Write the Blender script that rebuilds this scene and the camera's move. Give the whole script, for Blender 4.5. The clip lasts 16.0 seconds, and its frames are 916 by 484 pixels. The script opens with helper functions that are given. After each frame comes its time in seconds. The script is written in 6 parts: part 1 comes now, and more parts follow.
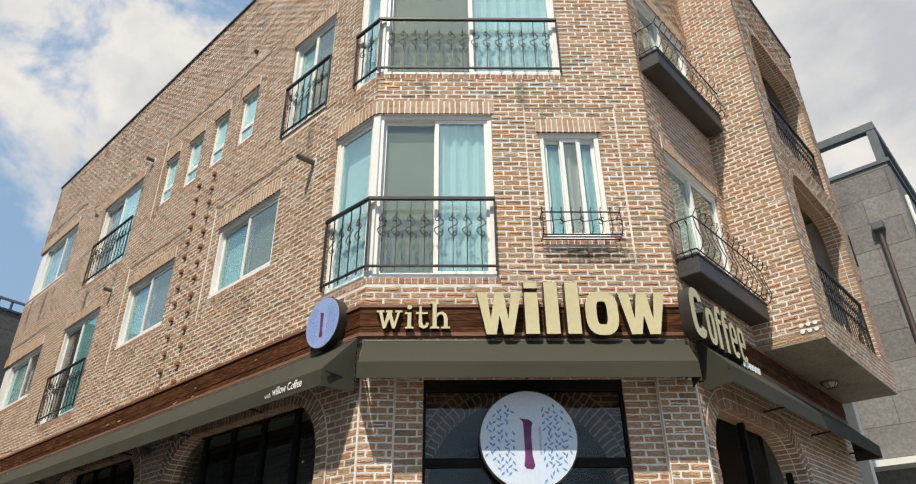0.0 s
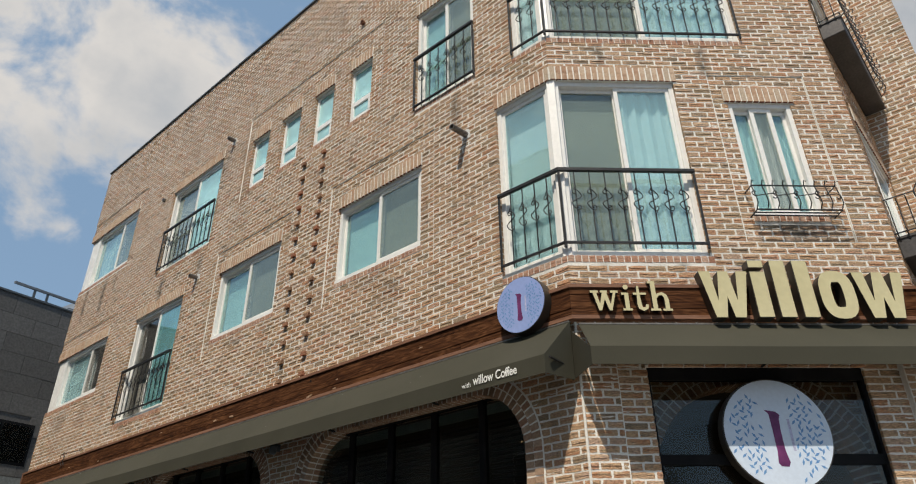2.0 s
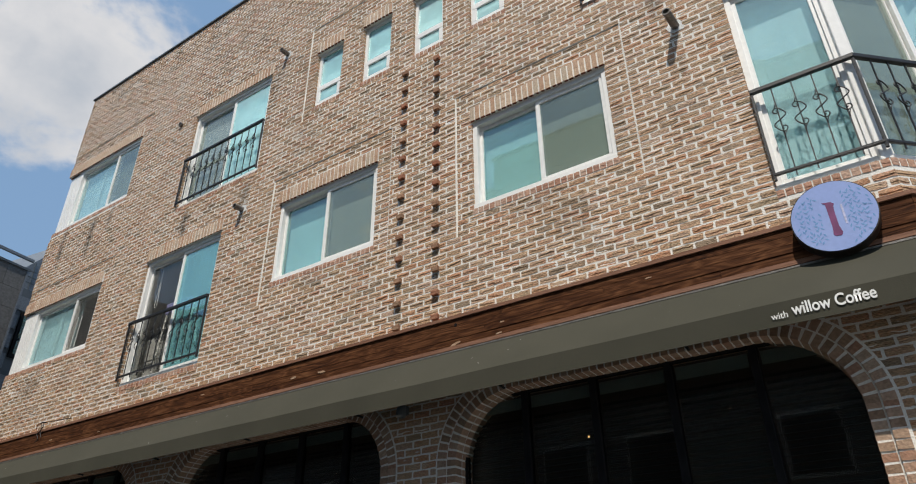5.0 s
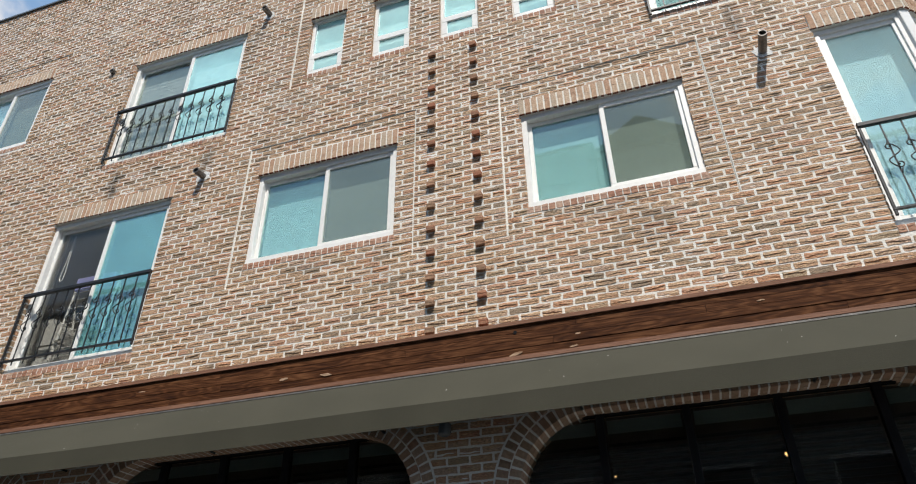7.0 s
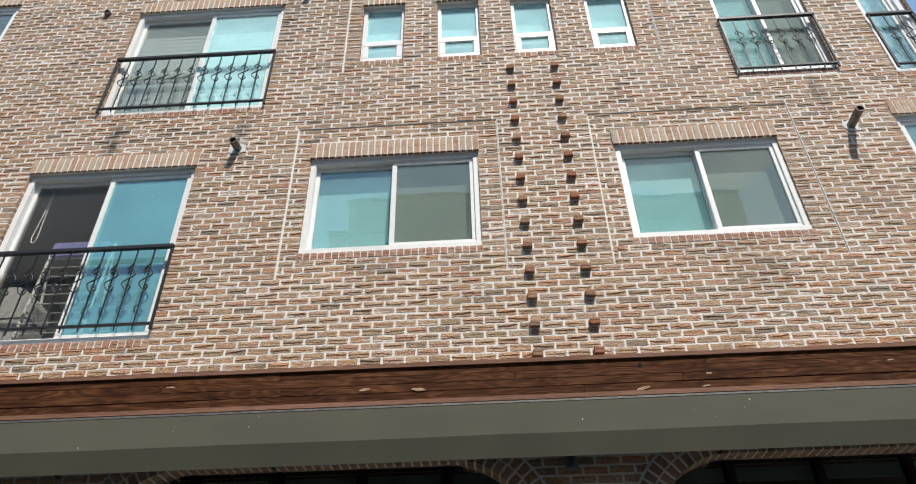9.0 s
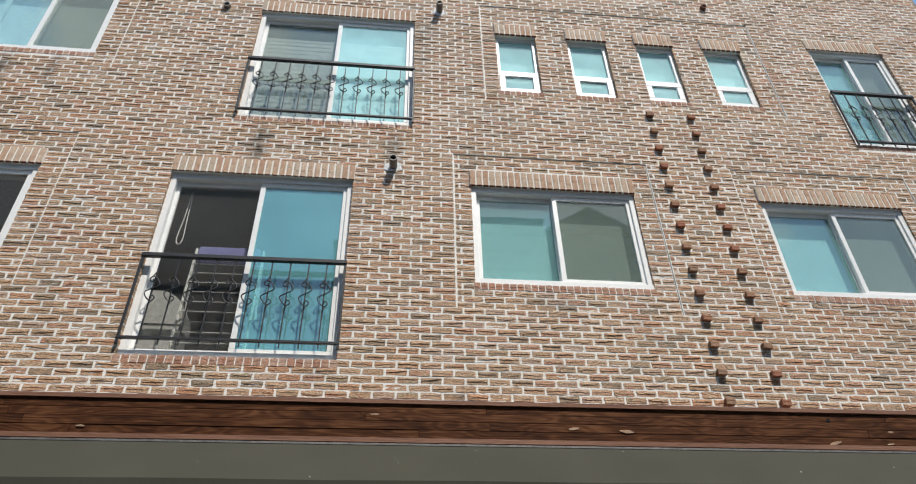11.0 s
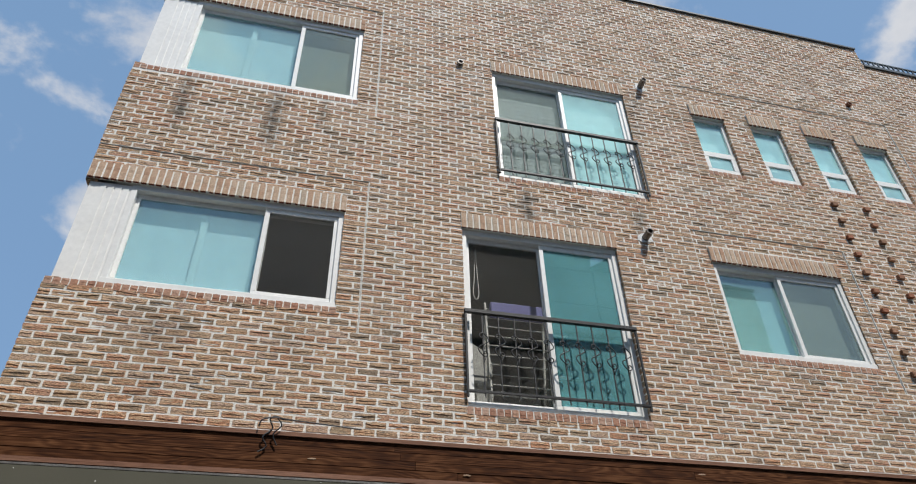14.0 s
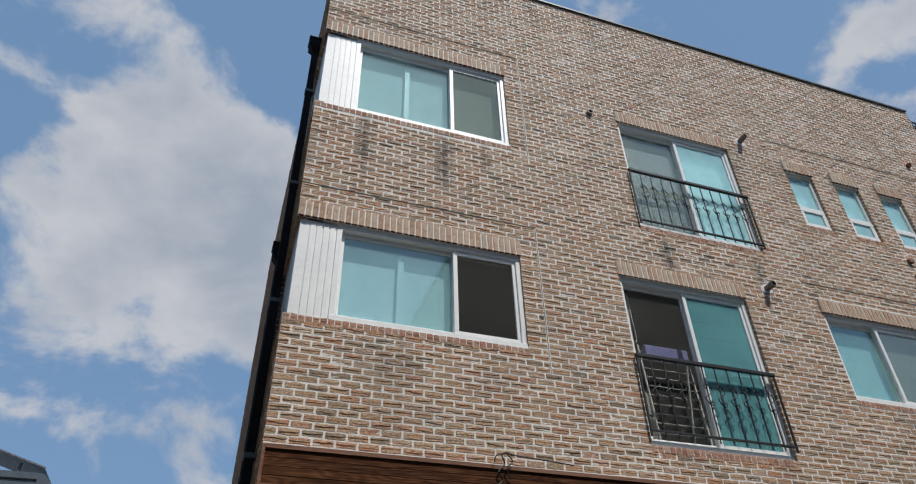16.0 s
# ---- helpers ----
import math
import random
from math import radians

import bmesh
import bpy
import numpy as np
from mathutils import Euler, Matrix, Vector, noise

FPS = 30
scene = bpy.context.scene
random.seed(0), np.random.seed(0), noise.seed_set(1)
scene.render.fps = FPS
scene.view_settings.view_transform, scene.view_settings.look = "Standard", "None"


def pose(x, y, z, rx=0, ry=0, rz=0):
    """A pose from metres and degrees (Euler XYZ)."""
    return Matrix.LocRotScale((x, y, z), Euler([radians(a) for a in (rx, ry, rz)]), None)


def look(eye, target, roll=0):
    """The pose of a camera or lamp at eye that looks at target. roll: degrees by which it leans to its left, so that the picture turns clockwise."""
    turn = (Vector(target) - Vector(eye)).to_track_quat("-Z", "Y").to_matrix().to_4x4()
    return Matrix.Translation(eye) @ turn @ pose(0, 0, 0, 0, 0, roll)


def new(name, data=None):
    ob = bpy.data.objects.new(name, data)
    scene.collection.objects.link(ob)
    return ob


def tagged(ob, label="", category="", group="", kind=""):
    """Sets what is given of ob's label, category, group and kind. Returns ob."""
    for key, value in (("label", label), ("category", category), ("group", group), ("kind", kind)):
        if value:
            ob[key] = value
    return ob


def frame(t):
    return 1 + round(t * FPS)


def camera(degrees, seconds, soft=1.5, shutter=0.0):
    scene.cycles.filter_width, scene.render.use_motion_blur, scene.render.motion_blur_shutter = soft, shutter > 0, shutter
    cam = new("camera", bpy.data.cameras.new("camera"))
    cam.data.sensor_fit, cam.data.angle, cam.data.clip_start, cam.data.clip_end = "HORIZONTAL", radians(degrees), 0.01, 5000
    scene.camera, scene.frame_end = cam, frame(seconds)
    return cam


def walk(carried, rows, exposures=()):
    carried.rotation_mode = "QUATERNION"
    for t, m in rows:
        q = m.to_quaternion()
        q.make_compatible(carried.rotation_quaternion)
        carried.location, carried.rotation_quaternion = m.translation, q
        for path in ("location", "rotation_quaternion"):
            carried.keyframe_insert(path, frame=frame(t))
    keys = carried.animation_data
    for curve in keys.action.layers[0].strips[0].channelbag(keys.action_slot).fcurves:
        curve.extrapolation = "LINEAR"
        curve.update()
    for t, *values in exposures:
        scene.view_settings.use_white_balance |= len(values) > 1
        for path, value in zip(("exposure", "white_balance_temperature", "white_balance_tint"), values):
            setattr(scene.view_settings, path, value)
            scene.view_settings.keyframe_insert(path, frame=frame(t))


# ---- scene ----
cam = camera(67.9, 16.0, soft=1.1)
METRES, EYE, TILT, LEAN, TURN = 20.0, 1.6, 0.0, 0.0, 42.5
ROWS = [
    (0.0, 0.0, 0.0, 0.0, 0.27, 28.73, 0.49),
    (0.5, -0.0312, 0.0039, 0.0011, -0.68, 28.76, 0.57),
    (1.0, -0.0613, 0.0121, 0.0035, -0.83, 28.84, 0.59),
    (1.5, -0.0898, 0.023, 0.0047, -1.38, 28.81, 0.7),
    (2.0, -0.1145, 0.0399, 0.0065, -1.01, 28.85, 0.72),
    (2.5, -0.1396, 0.058, 0.0068, -1.61, 28.9, 0.68),
    (3.0, -0.1611, 0.079, 0.0078, -1.83, 28.98, 0.76),
    (3.5, -0.1821, 0.0997, 0.0086, -2.82, 29.09, 0.72),
    (4.0, -0.2034, 0.1198, 0.0099, -3.39, 29.04, 0.77),
    (4.5, -0.2278, 0.1389, 0.0095, -5.54, 29.08, 0.7),
    (7.0, -0.3377, 0.2394, 0.0149, -24.17, 32.9, 0.85),
    (7.5, -0.3567, 0.262, 0.0176, -27.65, 33.93, 1.01),
    (8.0, -0.3784, 0.2845, 0.0186, -32.03, 34.89, 1.06),
    (10.5, -0.4974, 0.3899, 0.0266, -46.53, 36.88, 1.19),
    (11.0, -0.5229, 0.4107, 0.03, -48.38, 37.08, 1.26),
    (11.5, -0.5461, 0.4303, 0.0318, -49.48, 37.2, 1.27),
    (12.0, -0.5687, 0.4528, 0.0328, -49.71, 37.28, 1.33),
    (12.5, -0.5935, 0.4745, 0.0326, -50.9, 37.38, 1.36),
    (13.0, -0.619, 0.4942, 0.0349, -52.49, 37.3, 1.23),
    (13.5, -0.6468, 0.5118, 0.0357, -54.62, 37.44, 1.3),
    (14.0, -0.6732, 0.5307, 0.0383, -56.38, 37.49, 1.29),
    (14.5, -0.7005, 0.549, 0.0394, -57.95, 37.34, 1.18),
    (15.0, -0.7243, 0.5709, 0.0406, -59.03, 37.23, 1.26),
    (15.5, -0.7504, 0.5925, 0.0418, -60.64, 37.22, 1.29),
    (16.0, -0.7726, 0.6144, 0.0443, -61.53, 36.94, 1.32),
]
walk(cam, [(t, pose(0, 0, EYE, TILT, LEAN, TURN) @ pose(METRES * x, METRES * y, METRES * z, 90 + pitch, roll, yaw)) for t, x, y, z, yaw, pitch, roll in ROWS],
     exposures=[(0.0, 0.30, 7250, 10), (1.0, 0.12, 7200, 10), (2.0, 0.0, 7150, 10), (3.5, -0.03, 6850, 10), (8.0, 0.30, 6500, 10), (10.5, 0.27, 6400, 10), (12.0, -0.06, 6400, 10), (14.0, 0.0, 6350, 10), (15.0, -0.12, 6300, 10), (16.0, -0.30, 6250, 10)])

# ---- world, sun, exposure ----
world = bpy.data.worlds.new("sky")
scene.world = world
world.use_nodes = True
wt = world.node_tree
wt.nodes.clear()


def wnode(kind, **values):
    n = wt.nodes.new(kind)
    for key, value in values.items():
        n.inputs[key].default_value = value
    return n


SUN_TO = Vector((0.21, -0.505, 0.835)).normalized()
sky = wnode("ShaderNodeTexSky")
sky.sky_type = "NISHITA"
sky.sun_disc = False
sky.sun_elevation = math.asin(SUN_TO.z)
sky.sun_rotation = math.atan2(SUN_TO.x, SUN_TO.y)
sky.air_density, sky.dust_density, sky.ozone_density = 1.0, 1.2, 1.5
tc = wnode("ShaderNodeTexCoord")
sep = wnode("ShaderNodeSeparateXYZ")
wt.links.new(tc.outputs["Generated"], sep.inputs[0])
squash = wnode("ShaderNodeMapping")
squash.inputs["Scale"].default_value = (1.0, 1.0, 1.35)
squash.inputs["Location"].default_value = (3.1, 7.4, 1.3)
wt.links.new(tc.outputs["Generated"], squash.inputs[0])
cloud = wnode("ShaderNodeTexNoise", Scale=5.0, Detail=9.0, Roughness=0.56, Distortion=0.25)
wt.links.new(squash.outputs[0], cloud.inputs["Vector"])


def toward(direction, tight, amount, into):
    """Raises the cloud cover round one part of the sky."""
    dot = wnode("ShaderNodeVectorMath")
    dot.operation = "DOT_PRODUCT"
    wt.links.new(tc.outputs["Generated"], dot.inputs[0])
    dot.inputs[1].default_value = Vector(direction).normalized()
    ramp = wnode("ShaderNodeMapRange")
    ramp.interpolation_type = "SMOOTHSTEP"
    ramp.inputs[1].default_value, ramp.inputs[2].default_value = tight, 1.0
    ramp.inputs[3].default_value, ramp.inputs[4].default_value = 0.0, amount
    wt.links.new(dot.outputs["Value"], ramp.inputs[0])
    add = wnode("ShaderNodeMath")
    add.operation = "ADD"
    wt.links.new(into, add.inputs[0])
    wt.links.new(ramp.outputs[0], add.inputs[1])
    return add.outputs[0]


swell = wnode("ShaderNodeMath")
swell.operation = "MULTIPLY_ADD"
wt.links.new(cloud.outputs["Fac"], swell.inputs[0])
swell.inputs[1].default_value, swell.inputs[2].default_value = 1.5, -0.80
cover = swell.outputs[0]
cover = toward((-0.775, 0.18, 0.605), 0.968, 0.36, cover)
cover = toward((-0.14, 0.80, 0.58), 0.972, 0.46, cover)
cover = toward((0.06, 0.80, 0.60), 0.975, 0.34, cover)
cover = toward((-0.22, 0.62, 0.75), 0.96, 0.12, cover)
cover = toward((0.25, -0.60, 0.76), 0.955, 0.55, cover)
cover = toward((-0.30, -0.56, 0.77), 0.97, 0.3, cover)
cover = toward((0.70, 0.31, 0.645), 0.99, 0.30, cover)
mask = wnode("ShaderNodeMapRange")
mask.interpolation_type = "SMOOTHSTEP"
mask.inputs[1].default_value, mask.inputs[2].default_value = 0.09, 0.30
wt.links.new(cover, mask.inputs[0])
body = wnode("ShaderNodeTexNoise", Scale=7.0, Detail=5.0, Roughness=0.5)
wt.links.new(squash.outputs[0], body.inputs["Vector"])
thick = wnode("ShaderNodeMath")
thick.operation = "MULTIPLY_ADD"
wt.links.new(body.outputs["Fac"], thick.inputs[0])
thick.inputs[1].default_value = -1.2
lift = wnode("ShaderNodeMath")
lift.operation = "ADD"
lift.inputs[1].default_value = 0.45
wt.links.new(cover, lift.inputs[0])
wt.links.new(lift.outputs[0], thick.inputs[2])
tone = wnode("ShaderNodeValToRGB")
tone.color_ramp.elements[0].position, tone.color_ramp.elements[0].color = 0.0, (7.9, 8.0, 8.3, 1)
tone.color_ramp.elements[1].position, tone.color_ramp.elements[1].color = 0.58, (4.9, 5.5, 6.4, 1)
wt.links.new(thick.outputs[0], tone.inputs[0])
mix = wnode("ShaderNodeMixRGB")
wt.links.new(mask.outputs[0], mix.inputs[0])
haze = wnode("ShaderNodeMixRGB")
haze.inputs[0].default_value = 0.6
wt.links.new(sky.outputs[0], haze.inputs[1])
haze.inputs[2].default_value = (3.35, 5.65, 9.0, 1)
wt.links.new(haze.outputs[0], mix.inputs[1])
wt.links.new(tone.outputs[0], mix.inputs[2])
bg = wnode("ShaderNodeBackground", Strength=0.085)
wt.links.new(mix.outputs[0], bg.inputs[0])
wout = wnode("ShaderNodeOutputWorld")
wt.links.new(bg.outputs[0], wout.inputs[0])

sun = new("sun", bpy.data.lights.new("sun", "SUN"))
sun.data.energy, sun.data.angle, sun.data.color = 4.2, radians(0.6), (1.0, 0.955, 0.89)
sun.matrix_world = look(SUN_TO * 60, (0, 0, 0))


# ---- materials ----
def material(name, colours, rough=0.7, metal=0.0, scale=6.0, stretch=(1, 1, 1), bump=0.0, fine=60.0, per="", spec=0.5, streak=0.0, detail=5.0, grain=0.2, stains=(), chips=None):
    """A surface from a ramp of colours over two scales of noise. per: 'island' or 'object' varies it piece by piece."""
    m = bpy.data.materials.new(name)
    m.use_nodes = True
    t = m.node_tree
    b = t.nodes["Principled BSDF"]
    b.inputs["Roughness"].default_value, b.inputs["Metallic"].default_value = rough, metal
    b.inputs["Specular IOR Level"].default_value = spec
    co = t.nodes.new("ShaderNodeTexCoord")
    mp = t.nodes.new("ShaderNodeMapping")
    mp.inputs["Scale"].default_value = stretch
    t.links.new(co.outputs["Object"], mp.inputs[0])
    big = t.nodes.new("ShaderNodeTexNoise")
    big.inputs["Scale"].default_value, big.inputs["Detail"].default_value = scale, detail
    t.links.new(mp.outputs[0], big.inputs["Vector"])
    small = t.nodes.new("ShaderNodeTexNoise")
    small.inputs["Scale"].default_value, small.inputs["Detail"].default_value = fine, 4.0
    t.links.new(mp.outputs[0], small.inputs["Vector"])
    ramp = t.nodes.new("ShaderNodeValToRGB")
    els = ramp.color_ramp.elements
    while len(els) < len(colours):
        els.new(0.5)
    for k, c in enumerate(colours):
        els[k].position = (0.02 + 0.96 * k / max(1, len(colours) - 1)) if per else (0.3 + 0.4 * k / max(1, len(colours) - 1))
        els[k].color = (*c, 1)
    if per:
        src = t.nodes.new("ShaderNodeNewGeometry" if per == "island" else "ShaderNodeObjectInfo")
        val = src.outputs["Random Per Island" if per == "island" else "Random"]
        jig = t.nodes.new("ShaderNodeMath")
        jig.operation = "MULTIPLY_ADD"
        t.links.new(big.outputs["Fac"], jig.inputs[0])
        jig.inputs[1].default_value = 0.5
        jig.inputs[2].default_value = -0.25
        add = t.nodes.new("ShaderNodeMath")
        add.operation = "ADD"
        add.use_clamp = True
        t.links.new(val, add.inputs[0])
        t.links.new(jig.outputs[0], add.inputs[1])
        t.links.new(add.outputs[0], ramp.inputs[0])
    else:
        t.links.new(big.outputs["Fac"], ramp.inputs[0])
    dirt = t.nodes.new("ShaderNodeMixRGB")
    dirt.blend_type = "MULTIPLY"
    shade = t.nodes.new("ShaderNodeMapRange")
    shade.inputs[1].default_value, shade.inputs[2].default_value = 0.3, 0.7
    shade.inputs[3].default_value, shade.inputs[4].default_value = 1.0 - 1.4 * grain, 1.0 + 0.6 * grain
    t.links.new(small.outputs["Fac"], shade.inputs[0])
    dirt.inputs[0].default_value = 1.0
    t.links.new(ramp.outputs[0], dirt.inputs[1])
    t.links.new(shade.outputs[0], dirt.inputs[2])
    colour = dirt.outputs[0]
    if streak:
        run = t.nodes.new("ShaderNodeTexNoise")
        run.inputs["Scale"].default_value, run.inputs["Detail"].default_value = 1.0, 5.0
        rm = t.nodes.new("ShaderNodeMapping")
        rm.inputs["Scale"].default_value = (1.5, 1.5, 0.55)
        t.links.new(co.outputs["Object"], rm.inputs[0])
        t.links.new(rm.outputs[0], run.inputs["Vector"])
        rr = t.nodes.new("ShaderNodeMapRange")
        rr.inputs[1].default_value, rr.inputs[2].default_value = 0.56, 0.74
        rr.inputs[3].default_value, rr.inputs[4].default_value = 1.0, 1.0 - streak
        t.links.new(run.outputs["Fac"], rr.inputs[0])
        wash = t.nodes.new("ShaderNodeMixRGB")
        wash.blend_type = "MULTIPLY"
        wash.inputs[0].default_value = 1.0
        t.links.new(colour, wash.inputs[1])
        t.links.new(rr.outputs[0], wash.inputs[2])
        colour = wash.outputs[0]
    if stains:
        ruff = t.nodes.new("ShaderNodeTexNoise")
        ruff.inputs["Scale"].default_value, ruff.inputs["Detail"].default_value = 9.0, 6.0
        t.links.new(co.outputs["Object"], ruff.inputs["Vector"])
        xyz = t.nodes.new("ShaderNodeSeparateXYZ")
        t.links.new(co.outputs["Object"], xyz.inputs[0])

        def maths(op, p, q):
            n = t.nodes.new("ShaderNodeMath")
            n.operation = op
            for k, v in enumerate((p, q)):
                if isinstance(v, (int, float)):
                    n.inputs[k].default_value = v
                else:
                    t.links.new(v, n.inputs[k])
            return n.outputs[0]

        total = None
        for u, z, wide, long, amount in stains:
            du = maths("DIVIDE", maths("ABSOLUTE", maths("SUBTRACT", xyz.outputs[0], u), 0), wide)
            dz = maths("DIVIDE", maths("ABSOLUTE", maths("SUBTRACT", xyz.outputs[2], z - long / 2), 0), long / 2)
            m1 = maths("MULTIPLY", maths("MAXIMUM", maths("SUBTRACT", 1.0, du), 0.0), maths("MAXIMUM", maths("SUBTRACT", 1.0, maths("POWER", dz, 2.0)), 0.0))
            m1 = maths("MULTIPLY", m1, amount)
            total = m1 if total is None else maths("MAXIMUM", total, m1)
        total = maths("MULTIPLY", total, maths("ADD", maths("MULTIPLY", ruff.outputs["Fac"], 2.6), -0.5))
        total = maths("MINIMUM", maths("MAXIMUM", total, 0.0), 0.85)
        soot = t.nodes.new("ShaderNodeMixRGB")
        t.links.new(total, soot.inputs[0])
        t.links.new(colour, soot.inputs[1])
        soot.inputs[2].default_value = (0.05, 0.045, 0.035, 1)
        colour = soot.outputs[0]
    if chips:
        spot = t.nodes.new("ShaderNodeTexNoise")
        spot.inputs["Scale"].default_value, spot.inputs["Detail"].default_value = 1.0, 3.0
        cm = t.nodes.new("ShaderNodeMapping")
        cm.inputs["Scale"].default_value = (3.0, 3.0, 13.0)
        t.links.new(co.outputs["Object"], cm.inputs[0])
        t.links.new(cm.outputs[0], spot.inputs["Vector"])
        cut = t.nodes.new("ShaderNodeMapRange")
        cut.inputs[1].default_value, cut.inputs[2].default_value = 0.735, 0.76
        t.links.new(spot.outputs["Fac"], cut.inputs[0])
        bare = t.nodes.new("ShaderNodeMixRGB")
        t.links.new(cut.outputs[0], bare.inputs[0])
        t.links.new(colour, bare.inputs[1])
        bare.inputs[2].default_value = (*chips, 1)
        colour = bare.outputs[0]
    t.links.new(colour, b.inputs["Base Color"])
    if bump:
        bp = t.nodes.new("ShaderNodeBump")
        bp.inputs["Strength"].default_value, bp.inputs["Distance"].default_value = bump, 0.014
        t.links.new(small.outputs["Fac"], bp.inputs["Height"])
        t.links.new(bp.outputs[0], b.inputs["Normal"])
    return m


BRICK_TONES = [(0.323, 0.233, 0.148), (0.545, 0.346, 0.198), (0.576, 0.384, 0.232), (0.55, 0.285, 0.17), (0.554, 0.375, 0.219), (0.545, 0.365, 0.26), (0.605, 0.417, 0.256), (0.545, 0.258, 0.128), (0.576, 0.389, 0.232), (0.554, 0.324, 0.177), (0.434, 0.314, 0.19)]
M_BRICKS = material("brick_field", BRICK_TONES, 0.66, scale=9, stretch=(1, 1, 4.0), fine=42, per="island", bump=1.0, grain=0.42, spec=0.45, streak=0.22)
LONG_STAINS = [(-18.4, 5.74, 0.55, 0.55, 0.35), (-18.0, 5.2, 1.2, 0.5, 0.17), (-18.75, 8.92, 0.13, 1.1, 0.85), (-17.75, 8.92, 0.16, 1.2, 0.85), (-17.2, 8.9, 0.1, 0.7, 0.54), (-14.75, 7.85, 0.16, 0.75, 0.81), (-13.3, 7.85, 0.14, 0.7, 0.72), (-17.2, 5.75, 0.35, 0.6, 0.3), (-10.85, 5.8, 0.3, 0.75, 0.4), (-11.6, 5.75, 0.5, 0.35, 0.25), (-8.05, 5.75, 0.28, 0.7, 0.38), (-8.5, 5.75, 0.6, 0.3, 0.25), (-6.9, 8.0, 0.12, 0.7, 0.72), (-13.9, 4.98, 0.25, 0.35, 0.3), (-15.0, 4.98, 0.3, 0.3, 0.25), (-6.75, 6.9, 0.08, 0.5, 0.36)]
CUT_STAINS = [(0.55, 7.9, 0.10, 0.45, 0.8), (1.82, 7.9, 0.10, 0.6, 0.95), (2.45, 5.38, 0.55, 0.28, 0.95), (1.72, 4.95, 0.12, 0.4, 0.7), (1.1, 4.95, 0.1, 0.35, 0.7), (0.3, 4.92, 0.09, 0.25, 0.5), (3.0, 5.3, 0.12, 0.4, 0.6)]
M_BRICKS_LONG = material("brick_field_long", BRICK_TONES, 0.66, scale=9, stretch=(1, 1, 4.0), fine=42, per="island", bump=1.0, grain=0.42, spec=0.45, streak=0.22, stains=LONG_STAINS)
M_BRICKS_CUT = material("brick_field_corner", BRICK_TONES, 0.66, scale=9, stretch=(1, 1, 4.0), fine=42, per="island", bump=1.0, grain=0.42, spec=0.45, streak=0.22, stains=CUT_STAINS)
M_BRICK = material("brick_single", BRICK_TONES, 0.66, scale=9, stretch=(1, 1, 4.0), fine=42, per="object", bump=1.0, grain=0.42, spec=0.45, streak=0.22)
RED_TONES = [(0.34, 0.17, 0.11), (0.48, 0.29, 0.20), (0.42, 0.21, 0.135), (0.52, 0.36, 0.27), (0.36, 0.20, 0.14)]
M_RED = material("brick_red", RED_TONES, 0.9, scale=9, fine=50, per="island", bump=0.6, spec=0.25)
M_MORTAR = material("mortar", [(0.76, 0.73, 0.66), (0.84, 0.81, 0.745)], 0.75, scale=3, fine=80, bump=0.4, spec=0.45, grain=0.1, streak=0.25)
M_MORTAR_LONG = material("mortar_long", [(0.76, 0.73, 0.66), (0.84, 0.81, 0.745)], 0.75, scale=3, fine=80, bump=0.4, spec=0.45, grain=0.1, streak=0.25, stains=LONG_STAINS)
M_MORTAR_CUT = material("mortar_corner", [(0.76, 0.73, 0.66), (0.84, 0.81, 0.745)], 0.75, scale=3, fine=80, bump=0.4, spec=0.45, grain=0.1, streak=0.25, stains=CUT_STAINS)
M_PVC = material("white_pvc", [(0.79, 0.78, 0.745), (0.85, 0.84, 0.80)], 0.4, scale=2.5, fine=20, grain=0.04)
M_IRON = material("black_iron", [(0.008, 0.008, 0.009), (0.018, 0.017, 0.017)], 0.5, scale=8, fine=90, bump=0.2, grain=0.04)


